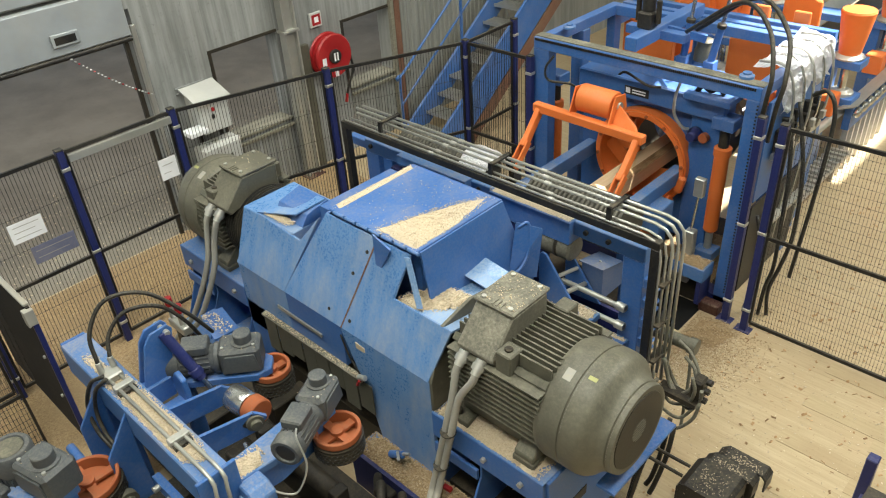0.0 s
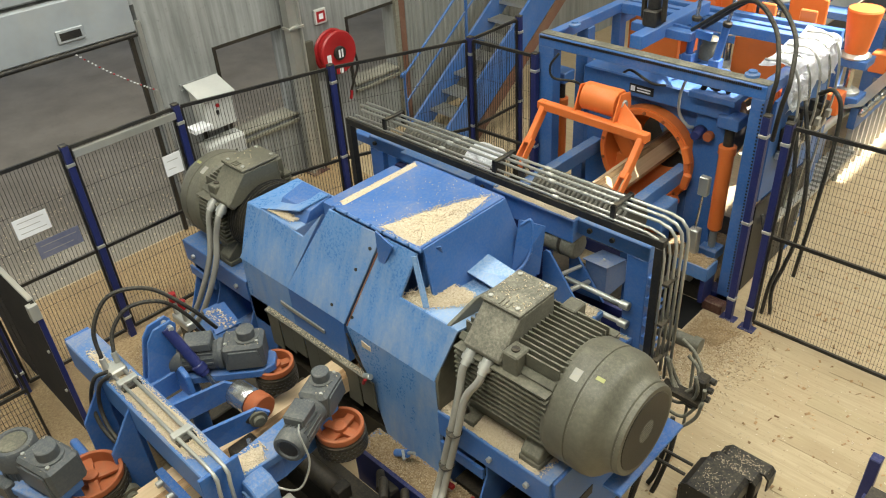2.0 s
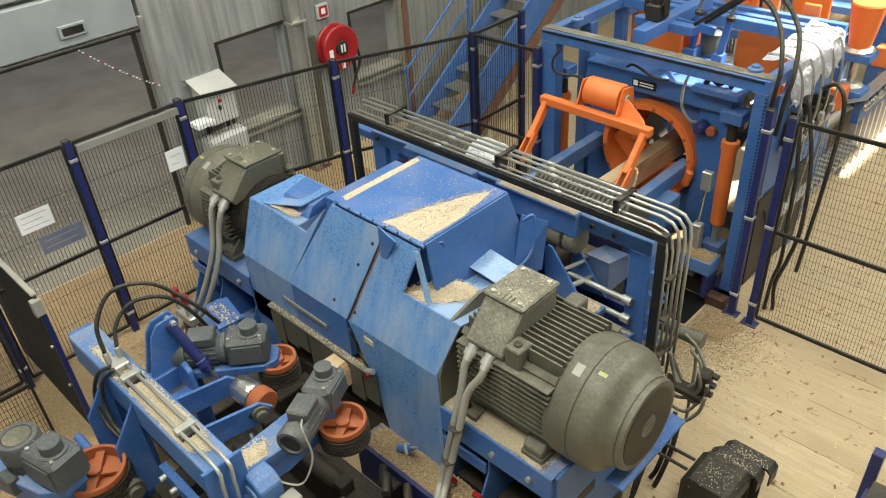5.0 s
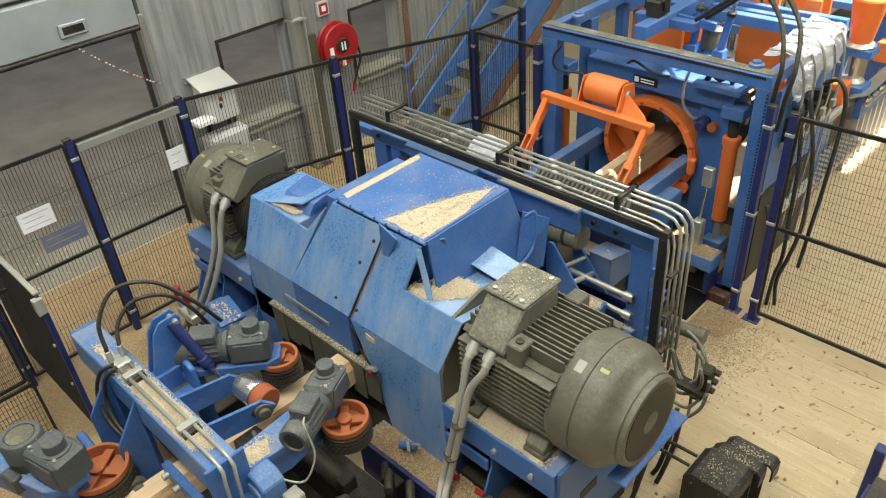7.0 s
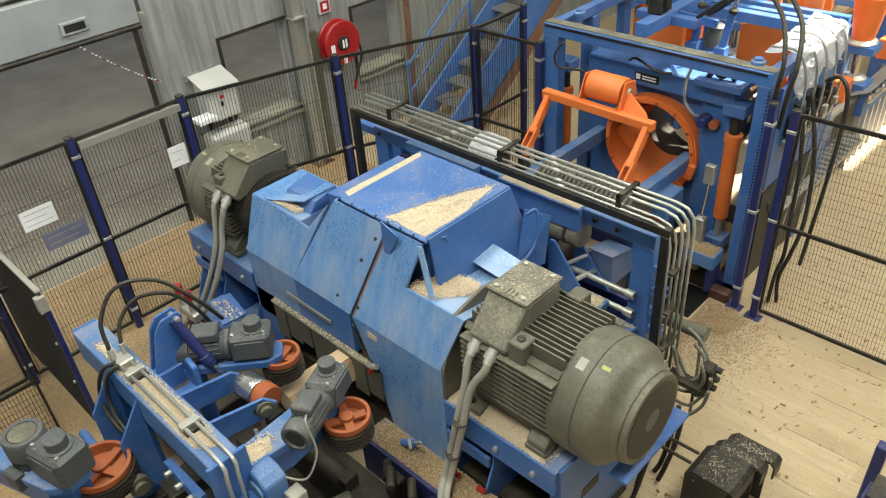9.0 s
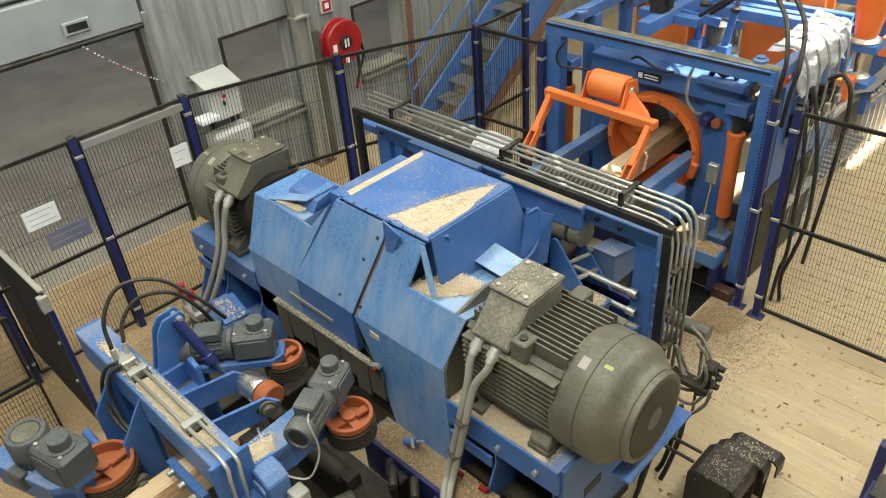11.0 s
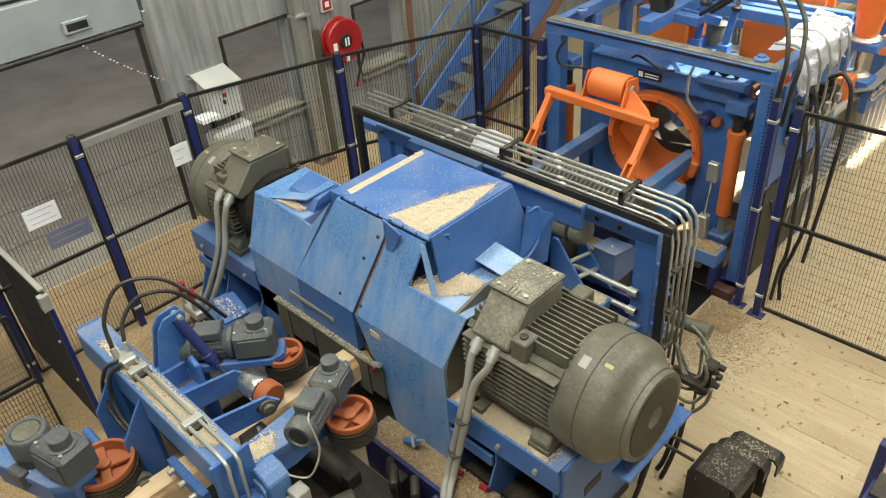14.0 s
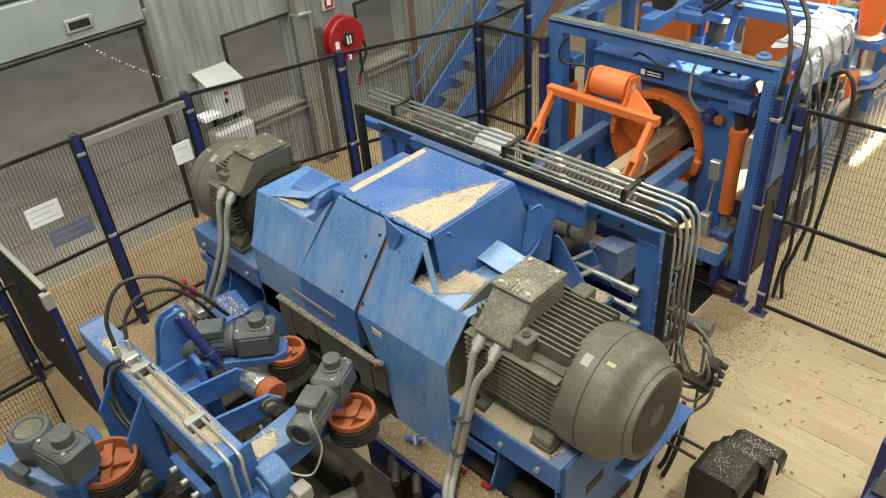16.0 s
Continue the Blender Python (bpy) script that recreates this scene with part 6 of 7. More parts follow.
orange_guide(-4.2, -3.7, 8.9, 8.96, 1.45, 2.0)


def press_cylinder():
    """Blue hydraulic cylinder above the turner."""
    ob = thing("press_cylinder", "blue hydraulic press cylinder with a bright rod", "hydraulic cylinder", (-3.0, 6.5, 2.1))
    for p, q in ((Vector((-3.226, 6.45, 1.98)), Vector((-3.195, 6.45, 2.30))), (Vector((-2.955, 6.45, 1.98)), Vector((-2.90, 6.45, 2.30)))):
        barrel = part("barrel", shape(cyl, p, q, 0.034, 18), BLUE, ob)
        part("gland", shape(cyl, q, q + (q - p) * 0.12, 0.042, 16), DARK_STEEL, barrel)
        part("rod", shape(cyl, q, q + (q - p) * 0.9, 0.018, 12), CHROME, ob)
        part("clevis", B((p.x - 0.05, p.x + 0.05, 6.40, 6.50, 1.90, 1.99)), BLUE, ob, bevel=0.006)
    part("yoke", B((-3.34, -2.82, 6.40, 6.50, 1.84, 1.90)), BLUE, ob, bevel=0.006)
    part("strut", shape(bar, (-3.4, 6.3, 2.26), (-3.05, 6.5, 2.16), 0.05, 0.07), BLUE, ob)
    part("cap", shape(lathe, (-3.1, 6.62, 2.02), (0, 0, 1), ((-0.1, 0.10), (0.0, 0.10), (0.03, 0.08), (0.08, 0.08), (0.1, 0.05)), 20), GREY, ob)
    return ob


press_cylinder()


def rear_gantry():
    """Blue rails and orange stops above the log line, behind the turner."""
    ob = thing("rear_gantry", "blue rail gantry with orange stop plates over the log line", "gantry", (-3.3, 7.6, 0))
    for y in (7.25, 7.45):
        part("rail", B((-4.4, -2.25, y, y + 0.08, 2.02, 2.10)), BLUE, ob, bevel=0.005)
    for x in (-4.35, -2.33):
        part("upright", B((x, x + 0.08, 7.34, 7.44, 0.0, 2.02)), BLUE, ob)
        part("tie", B((x, x + 0.08, 7.0, 7.54, 1.94, 2.02)), BLUE, ob)
    for x in (-3.9, -3.1, -2.7):
        part("stop_plate", B((x, x + 0.16, 7.56, 7.60, 1.5, 2.2)), ORANGE, ob, bevel=0.01)
        part("stop_rib", B((x + 0.07, x + 0.09, 7.60, 7.80, 1.5, 2.1)), ORANGE, ob)
        part("plate_hanger", B((x + 0.05, x + 0.11, 7.5, 7.56, 1.9, 2.06)), BLUE, ob)
    return ob


rear_gantry()


def top_motor():
    ob = thing("hydraulic_motor", "black hydraulic motor on the frame's cross beam", "hydraulic motor", (-3.4, 6.1, 2.3))
    part("body", B((-3.50, -3.36, 6.02, 6.18, 2.31, 2.46)), BLACK, ob, bevel=0.015)
    part("housing", shape(cyl, (-3.43, 6.1, 2.46), (-3.43, 6.1, 2.66), 0.06, 18), BLACK, ob)
    for dx in (-0.1, 0.1):
        part("port", shape(cyl, (-3.43 + dx, 6.1, 2.36), (-3.43 + dx, 6.1, 2.56), 0.025, 10), DARK_STEEL, ob)


top_motor()


# ---- hose cluster and loose boxes ----
hose("hose_bundle", "dusty hydraulic hoses hanging in loops beside the rack", [
    [(-1.80, 3.86, 0.85), (-1.72, 3.86, 0.62), (-1.58, 3.84, 0.58), (-1.52, 3.8, 0.74), (-1.55, 3.8, 0.86)],
    [(-1.80, 3.90, 0.80), (-1.76, 3.95, 0.52), (-1.60, 3.9, 0.46), (-1.50, 3.86, 0.60), (-1.48, 3.82, 0.76)],
    [(-1.84, 3.80, 0.75), (-1.80, 3.76, 0.42), (-1.62, 3.75, 0.36), (-1.5, 3.78, 0.5), (-1.47, 3.8, 0.66)],
    [(-1.72, 4.1, 0.85), (-1.68, 4.05, 0.6), (-1.66, 4.0, 0.4), (-1.64, 3.95, 0.2)],
    [(-1.80, 3.8, 0.7), (-1.86, 3.74, 0.5), (-1.75, 3.66, 0.35), (-1.66, 3.6, 0.3)],
    [(-1.84, 3.95, 0.78), (-1.78, 3.9, 0.68), (-1.66, 3.86, 0.60), (-1.58, 3.9, 0.68), (-1.60, 3.94, 0.80), (-1.70, 3.98, 0.84)],
    [(-1.84, 3.98, 0.72), (-1.74, 3.96, 0.58), (-1.62, 3.92, 0.54), (-1.54, 3.9, 0.66)],
    [(-1.78, 4.02, 0.92), (-1.66, 4.0, 0.86), (-1.56, 3.94, 0.74), (-1.58, 3.88, 0.56), (-1.70, 3.84, 0.50), (-1.80, 3.84, 0.62)],
    [(-1.86, 3.84, 0.62), (-1.74, 3.80, 0.46), (-1.60, 3.80, 0.44), (-1.52, 3.84, 0.56)],
], BOX_GREY, 0.013)
hose("hose_bundle", "dusty hoses dropping to the floor beside the motor bed", [
    [(-1.62, 3.7, 0.5), (-1.60, 3.6, 0.3), (-1.6, 3.5, 0.1), (-1.62, 3.45, 0.02)],
    [(-1.56, 3.65, 0.5), (-1.54, 3.55, 0.3), (-1.55, 3.45, 0.1), (-1.56, 3.4, 0.02)],
    [(-1.66, 3.55, 0.5), (-1.66, 3.4, 0.3), (-1.65, 3.3, 0.1), (-1.64, 3.25, 0.02)],
    [(-1.6, 3.45, 0.55), (-1.6, 3.3, 0.35), (-1.6, 3.2, 0.15), (-1.6, 3.12, 0.02)],
], DARK_STEEL, 0.018)


def valve_block():
    ob = thing("valve_block", "dusty dark valve block on a stub pipe", "valve", (-1.5, 3.8, 0.6))
    part("stub_pipe", shape(lathe, (-2.05, 4.12, 0.82), (1, 0.05, 0), ((0, 0.05), (0.30, 0.05), (0.30, 0.062), (0.36, 0.062), (0.36, 0.045)), 20), GREY, ob, "grey stub pipe")
    part("body", B((-1.58, -1.49, 3.84, 3.95, 0.62, 0.80)), DARK_STEEL, ob, bevel=0.015)
    for k in range(3):
        part("spool", shape(cyl, (-1.49, 3.86 + 0.03 * k, 0.65 + 0.06 * k), (-1.45, 3.86 + 0.03 * k, 0.65 + 0.06 * k), 0.024, 10), BLACK, ob)
    part("bracket", B((-1.80, -1.50, 3.80, 3.90, 0.58, 0.62)), DARK_STEEL, ob)
    part("stand", B((-1.80, -1.75, 3.72, 3.82, 0.0, 0.60)), DARK_STEEL, ob)
    for k in range(2):
        part("rod", shape(cyl, (-1.75, 3.22 + 0.09 * k, 0.60), (-1.28, 3.24 + 0.10 * k, 0.58), 0.012, 8), DARK_STEEL, ob, "thin loose rod")
    return ob


valve_block()


def steel_tray(x, y, h, w, d, turn):
    """A black folded box with rounded shoulders and an open end."""
    ob = thing("steel_box", "black folded steel cover lying on the floor, sprinkled with chips", "box", (x, y, 0), "black covers")
    m = Matrix.Translation((x, y, 0)) @ Euler((0, 0, radians(turn))).to_matrix().to_4x4()
    bm = bmesh.new()
    o = ((-w / 2, 0.0), (-w / 2, h - 0.05), (-w / 2 + 0.05, h), (w / 2 - 0.03, h), (w / 2, h - 0.03), (w / 2, h - 0.14), (w / 2 - 0.012, h - 0.14), (w / 2 - 0.012, h - 0.04), (w / 2 - 0.04, h - 0.014), (-w / 2 + 0.055, h - 0.014), (-w / 2 + 0.014, h - 0.055), (-w / 2 + 0.014, 0.0))
    prism(bm, o, "y", -d / 2, d / 2)
    bmesh.ops.transform(bm, matrix=m, verts=bm.verts[:])
    part("folded_sheet", bm, BLACK, ob)
    bm = bmesh.new()
    box(bm, -w / 2 + 0.014, w / 2 - 0.05, -d / 2 + 0.002, -d / 2 + 0.014, 0.0, h - 0.016, m)
    part("end_sheet", bm, BLACK, ob)
    bm = bmesh.new()
    chip_scatter(bm, [tuple(m @ Vector((rng.gauss(0, w * 0.2), rng.gauss(-0.02, d * 0.22), h))) for k in range(130)], 0.006, 0.003)
    part("sprinkled_chips", bm, CHIPS, ob, kind="stuff")


steel_tray(-1.17, 3.46, 0.42, 0.34, 0.30, 0)
steel_tray(-1.13, 3.66, 0.41, 0.36, 0.10, 0)
steel_tray(-1.09, 3.775, 0.40, 0.36, 0.11, 0)


def right_bracket():
    ob = thing("steel_bracket", "blue and black steel stand at the platform edge", "bracket", (-0.42, 3.95, 0))
    part("post", B((-0.47, -0.40, 4.12, 4.2, 0.0, 0.58)), NAVY, ob, bevel=0.006)
    part("plate", B((-0.42, -0.24, 3.78, 4.02, 0.30, 0.38)), NAVY, ob, bevel=0.006)
    part("tread", B((-0.40, -0.06, 3.86, 4.08, 0.38, 0.41)), DARK_STEEL, ob, bevel=0.004)
    part("leg", B((-0.40, -0.35, 3.8, 3.85, 0.0, 0.3)), BLACK, ob)


right_bracket()


# ---- feed works ----
def cross_beam_stand():
    ob = thing("roller_portal", "blue box beam portal over the log line with zinc pipes", "machine frame", (-3.8, 1.0, 0))
    part("beam", B((-4.75, -2.97, 0.93, 1.12, 1.06, 1.30)), BLUE_DUSTY, ob, bevel=0.008)
    part("end_plate", B((-2.97, -2.945, 0.90, 1.15, 0.98, 1.33)), BLUE, ob, bevel=0.004)
    part("end_plate", B((-4.775, -4.75, 0.94, 1.11, 1.02, 1.30)), BLUE, ob, bevel=0.004)
    for x, d in ((-4.25, -1), (-3.86, -1)):
        part("leg_plate", shape(prism, ((0.93, 1.26), (0.74, 1.0), (0.74, 0.55), (0.93, 0.55)), "x", x, x + 0.02), BLUE, ob, bevel=0.004)
    part("leg", B((-4.6, -4.4, 0.95, 1.10, 0.0, 1.06)), BLUE, ob, bevel=0.006)
    part("leg", B((-2.75, -2.6, 0.95, 1.10, 0.0, 1.0)), BLUE, ob, bevel=0.006)
    part("leg_link", B((-2.95, -2.6, 0.95, 1.10, 0.9, 1.0)), BLUE, ob, bevel=0.006)
    part("shelf", B((-4.25, -3.84, 0.72, 0.93, 0.53, 0.56)), BLUE_DUSTY, ob)
    part("shelf_leg", B((-4.2, -4.1, 0.74, 0.92, 0.0, 0.53)), BLUE, ob)
    part("rocker_shaft", shape(cyl, (-4.35, 0.66, 0.82), (-3.75, 0.66, 0.82), 0.03, 12), BLUE, ob)
    part("bearing", shape(lathe, (-3.74, 0.72, 0.75), (1, 0, 0), ((0, 0.07), (0.05, 0.07), (0.05, 0.045), (0.08, 0.045)), 18), GREY, ob, "flange bearing")
    for k in range(2):
        y = 0.985 + 0.07 * k
        part("pipe", shape(tube, ((-4.12, y, 1.335), (-3.25, y, 1.335), (-3.02, y, 1.335), (-2.95, y, 1.325), (-2.915, y, 1.29), (-2.905, y - 0.01, 1.22), (-2.905, y - 0.02, 0.6)), 0.0125, 8, False), PIPE, ob)
    for x in (-4.02, -3.36):
        part("pipe_clamp", B((x, x + 0.05, 0.96, 1.085, 1.30, 1.355)), STEEL, ob, "zinc pipe clamp", bevel=0.004)
        part("clamp_pad", B((x + 0.05, x + 0.09, 0.965, 1.08, 1.302, 1.33)), BLACK, ob)
    part("tee_block", B((-4.22, -4.10, 0.965, 1.08, 1.302, 1.36)), STEEL, ob, "zinc hose tee", bevel=0.01)
    for y in (0.98, 1.06):
        part("tee_nut", shape(cyl, (-4.18, y, 1.36), (-4.20, y, 1.43), 0.02, 8), STEEL, ob)
    for k in range(3):
        part("stud", shape(cyl, (-3.55 + 0.12 * k, 0.90, 0.86 - 0.02 * k), (-3.55 + 0.12 * k, 0.84, 0.86 - 0.02 * k), 0.022, 10), STEEL, ob)
    part("stud_bar", B((-3.62, -3.2, 0.88, 0.93, 0.80, 0.90)), BLUE, ob)
    return ob


cross_beam_stand()
hose("hose_bundle", "black hydraulic hoses arching over the box beam", [
    [(-4.20, 0.98, 1.42), (-4.28, 1.02, 1.60), (-4.30, 1.18, 1.76), (-4.20, 1.40, 1.74), (-4.10, 1.58, 1.52), (-4.05, 1.7, 1.3)],
    [(-4.20, 1.06, 1.42), (-4.26, 1.12, 1.54), (-4.26, 1.26, 1.64), (-4.18, 1.44, 1.62), (-4.12, 1.56, 1.46), (-4.1, 1.66, 1.2)],
], RUBBER, 0.014)
hose("hose_bundle", "black hoses looping below the box beam", [
    [(-4.14, 0.97, 1.36), (-4.22, 0.90, 1.30), (-4.26, 0.84, 1.12), (-4.18, 0.82, 0.95), (-4.0, 0.84, 0.86)],
    [(-4.10, 0.97, 1.36), (-4.16, 0.90, 1.28), (-4.18, 0.86, 1.12), (-4.10, 0.84, 0.98), (-3.96, 0.85, 0.9)],
], RUBBER, 0.014)


def lever():
    ob = thing("press_lever", "blue triangular lever with a navy hydraulic cylinder", "lever", (-4.05, 1.25, 1.0))
    for x in (-4.10, -4.03):
        part("lever_plate", shape(prism, ((1.13, 1.15), (1.225, 1.50), (1.28, 1.565), (1.40, 1.575), (1.43, 1.53), (1.37, 1.30), (1.36, 1.15)), "x", x, x + 0.018), BLUE, ob, bevel=0.004)
    part("lever_foot", B((-4.12, -3.99, 1.12, 1.32, 1.04, 1.20)), BLUE, ob, bevel=0.006)
    p, q = Vector((-4.02, 1.36, 1.53)), Vector((-3.86, 1.46, 1.16))
    cy = part("cylinder", shape(cyl, p, q, 0.036, 16), NAVY, ob, "navy blue hydraulic cylinder")
    part("cylinder_head", shape(cyl, p + (q - p) * 0.78, p + (q - p) * 0.92, 0.046, 16), NAVY, cy)
    part("rod", shape(cyl, q, q + (q - p) * 0.28, 0.018, 10), CHROME, ob)
    part("clevis", shape(bar, q + (q - p) * 0.24, q + (q - p) * 0.4, 0.06, 0.06), DARK_STEEL, ob, bevel=0.008)
    part("pivot", shape(cyl, (-4.14, 1.38, 1.53), (-3.98, 1.38, 1.53), 0.02, 12), STEEL, ob)


lever()


def press_roller():
    ob = thing("press_roller", "bright steel press roller on a blue swing arm", "roller", (-3.4, 1.4, 0.9))
    part("roller", shape(lathe, (-3.62, 1.525, 1.10), (1, 0.1, 0), ((0, 0.085), (0.01, 0.09), (0.16, 0.09), (0.17, 0.085)), 26), CHROME, ob, "bright worn roller face")
    part("tyre", shape(lathe, (-3.445, 1.545, 1.10), (1, 0.1, 0), ((0, 0.085), (0.008, 0.094), (0.09, 0.094), (0.10, 0.085)), 26), RUST_ORANGE, ob, "rust brown roller half")
    for dx in (0.0, -0.36):
        part("arm", shape(plate, ((-3.56 + dx, 1.08, 0.88), (-3.50 + dx, 1.16, 1.10), (-3.34 + dx, 1.50, 1.17), (-3.31 + dx, 1.57, 1.11), (-3.33 + dx, 1.52, 1.02), (-3.42 + dx, 1.36, 0.96)), 0.022), BLUE, ob)
    part("bearing", shape(lathe, (-3.325, 1.49, 1.09), (1, -0.3, 0), ((0, 0.058), (0.022, 0.058), (0.024, 0.038), (0.05, 0.036), (0.052, 0.02)), 18), GREY, ob, "flange bearing")
    part("bearing_foot", shape(lathe, (-3.335, 1.495, 1.09), (1, -0.3, 0), ((0, 0.08), (0.014, 0.08)), 4), DARK_STEEL, ob, "square bearing foot")
    part("hub_arm", shape(prism, ((-3.98, 0.98), (-4.02, 1.16), (-3.94, 1.26), (-3.86, 1.22), (-3.84, 1.02)), "y", 1.32, 1.36), BLUE, ob, bevel=0.008)
    part("torque_tube", shape(cyl, (-4.0, 1.14, 0.97), (-3.46, 1.16, 0.97), 0.05, 16), BLUE, ob)
    part("hub_link", B((-3.98, -3.86, 1.12, 1.36, 0.95, 1.04)), BLUE, ob, bevel=0.01)


press_roller()


def drive_wheel(c, r=0.14, h=0.17):
    """A spoked, grooved feed wheel on an upright axle."""
    ob = thing("grooved_roller", "rusty orange spoked feed roller with a grooved steel rim", "roller", c, "feed wheels")
    x, y, z = c
    rim = part("rim", shape(annulus, c, (0, 0, 1), ((-0.10, r - 0.03), (-0.10, r - 0.004), (-0.045, r - 0.004), (-0.04, r + 0.004), (-0.004, r + 0.004), (0.0, r), (0.0, r - 0.016), (-0.004, r - 0.02)), 40), RUST_ORANGE, ob)
    prof = [(-h, r - 0.022)]
    for k in range(5):
        s = -h + (h - 0.05) * k / 5
        prof += [(s, r + 0.012), (s + 0.016, r + 0.012), (s + 0.017, r), (s + 0.022, r)]
    prof.append((-0.052, r - 0.022))
    face = part("grooved_face", shape(annulus, c, (0, 0, 1), prof, 36), DARK_STEEL, ob, "dirty grooved steel face")
    bm = bmesh.new()
    for q in range(4):
        for k in range(30):
            a = 2 * math.pi * (k + 0.5 * (q % 2)) / 30
            e = Vector((math.cos(a), math.sin(a), 0))
            p = Vector((x, y, z - h + (h - 0.05) * q / 5 + 0.008)) + e * (r + 0.010)
            bar(bm, p, p + e * 0.004, 0.009, 0.006)
    part("stud_pattern", bm, GEAR_GREY, face, "worn tread studs", kind="stuff")
    part("hub", shape(lathe, (x, y, z - 0.09), (0, 0, 1), ((0, 0.045), (0.08, 0.045), (0.085, 0.03)), 18), RUST_ORANGE, ob)
    for k in range(4):
        a = 2 * math.pi * k / 4
        e = Vector((math.cos(a), math.sin(a), 0))
        part("spoke", shape(bar, Vector(c) + e * 0.03 + Vector((0, 0, -0.045)), Vector(c) + e * (r - 0.012) + Vector((0, 0, -0.045)), 0.055, 0.02), RUST_ORANGE, ob)
    part("web", shape(lathe, (x, y, z - 0.085), (0, 0, 1), ((0, r - 0.02), (0.01, r - 0.02)), 30), RUST_ORANGE, ob)
    part("axle", shape(cyl, (x, y, z - 0.19), (x, y, z - 0.04), 0.03, 14), DARK_STEEL, ob)
    return ob


WHEELS = []


def gearmotor(c, turn, upright=False, size=1.0, arm=()):
    """Grey bevel gearmotor: gearbox with a round cap, motor with a finned shell, on a blue arm."""
    ob = thing("gear_motor", "grey gear motor on a blue swing arm, dusted with chips", "gear motor", c, "gear motors")
    m = Matrix.Translation(c) @ Euler((0, 0, radians(turn))).to_matrix().to_4x4() @ Matrix.Scale(size, 4)

    def put(name, bm, mat, parent, label="", bevel=0.0):
        bmesh.ops.transform(bm, matrix=m, verts=bm.verts[:])
        return part(name, bm, mat, parent, label, bevel)
    put("gearbox", B((-0.10, 0.13, -0.085, 0.085, -0.02, 0.15)), GEAR_GREY, ob, "", 0.022)
    put("side_cover", shape(prism, ((-0.09, 0.0), (0.12, 0.0), (0.10, 0.12), (-0.06, 0.12)), "y", -0.094, -0.084), GEAR_GREY, ob, "", 0.004)
    cap = put("cap", shape(lathe, (0.04, 0, 0.145), (0, 0, 1), ((0, 0.066), (0.012, 0.066), (0.014, 0.050), (0.062, 0.050), (0.066, 0.046), (0.068, 0.02)), 22), GEAR_GREY, ob)
    for dx in (-0.07, 0.10):
        put("bolt", shape(cyl, (dx, -0.05, 0.15), (dx, -0.05, 0.162), 0.010, 6), STEEL, ob)
    if upright:
        sh = put("motor_shell", shape(lathe, (-0.20, -0.02, -0.17), (0, 0, 1), ((0, 0.082), (0.02, 0.088), (0.20, 0.088), (0.205, 0.096), (0.30, 0.096), (0.312, 0.088), (0.313, 0.07), (0.306, 0.066)), 28), GEAR_GREY, ob, "finned motor shell")
        put("motor_top", shape(lathe, (-0.20, -0.02, 0.135), (0, 0, 1), ((0, 0.066), (0.006, 0.06)), 20), GREY, sh)
        for k in range(20):
            a = 2 * math.pi * k / 20
            e = Vector((math.cos(a), math.sin(a), 0))
            put("fin", shape(bar, Vector((-0.20, -0.02, -0.15)) + e * 0.089, Vector((-0.20, -0.02, 0.02)) + e * 0.089, 0.005, 0.016), GEAR_GREY, sh)
        put("terminal_box", B((-0.24, -0.14, -0.16, -0.11, -0.10, 0.0)), GEAR_GREY, ob, "", 0.01)
        put("link", B((-0.14, -0.09, -0.08, 0.08, -0.04, 0.08)), GEAR_GREY, ob, "", 0.01)
    else:
        sh = put("motor_shell", shape(lathe, (-0.10, 0, 0.055), (-1, 0, 0), ((0, 0.085), (0.02, 0.09), (0.04, 0.078), (0.22, 0.078), (0.22, 0.088), (0.285, 0.088), (0.297, 0.080), (0.298, 0.062), (0.288, 0.058)), 28), GEAR_GREY, ob, "finned motor shell")
        for k in range(18):
            a = 2 * math.pi * k / 18
            e = Vector((0, math.cos(a), math.sin(a)))
            put("fin", shape(bar, Vector((-0.15, 0, 0.055)) + e * 0.08, Vector((-0.31, 0, 0.055)) + e * 0.08, 0.005, 0.014), GEAR_GREY, sh)
        put("end_badge", shape(lathe, (-0.386, 0, 0.055), (-1, 0, 0), ((0, 0.056), (0.004, 0.052)), 18), DARK_STEEL, sh)
        put("terminal_box", B((-0.30, -0.15, -0.06, 0.06, 0.125, 0.185)), GEAR_GREY, ob, "", 0.01)
    if arm:
        z = c[2] - 0.024 * size
        part("arm", shape(prism, arm, "z", z - 0.06, z), BLUE_DUSTY, ob, "dusty blue swing arm under the gearbox", 0.006)
        part("arm_web", shape(prism, [(Vector(arm[0]).lerp(Vector(p), 0.92)) for p in arm], "z", z - 0.22, z - 0.062), BLUE, ob)
        x, y = arm[0]
        part("arm_stand", B((x, x + 0.14, y, y + 0.14, 0.1, z - 0.06)), BLUE, ob, bevel=0.006)
    else:
        put("arm", shape(prism, ((-0.42, -0.09), (-0.42, 0.06), (0.10, 0.10), (0.17, 0.05), (0.17, -0.05), (0.10, -0.10)), "z", -0.07, -0.022), BLUE, ob, "blue swing arm under the gearbox", 0.006)
        put("arm_stand", shape(cyl, (-0.34, 0, -c[2] / size), (-0.34, 0, -0.07), 0.05, 14), BLUE, ob)
    bm = bmesh.new()
    chip_scatter(bm, [tuple(m @ Vector((rng.uniform(-0.09, 0.11), rng.uniform(-0.08, 0.08), 0.15))) for k in range(16)], 0.007, 0.004)
    part("sprinkled_chips", bm, CHIPS, ob, kind="stuff")
    return ob


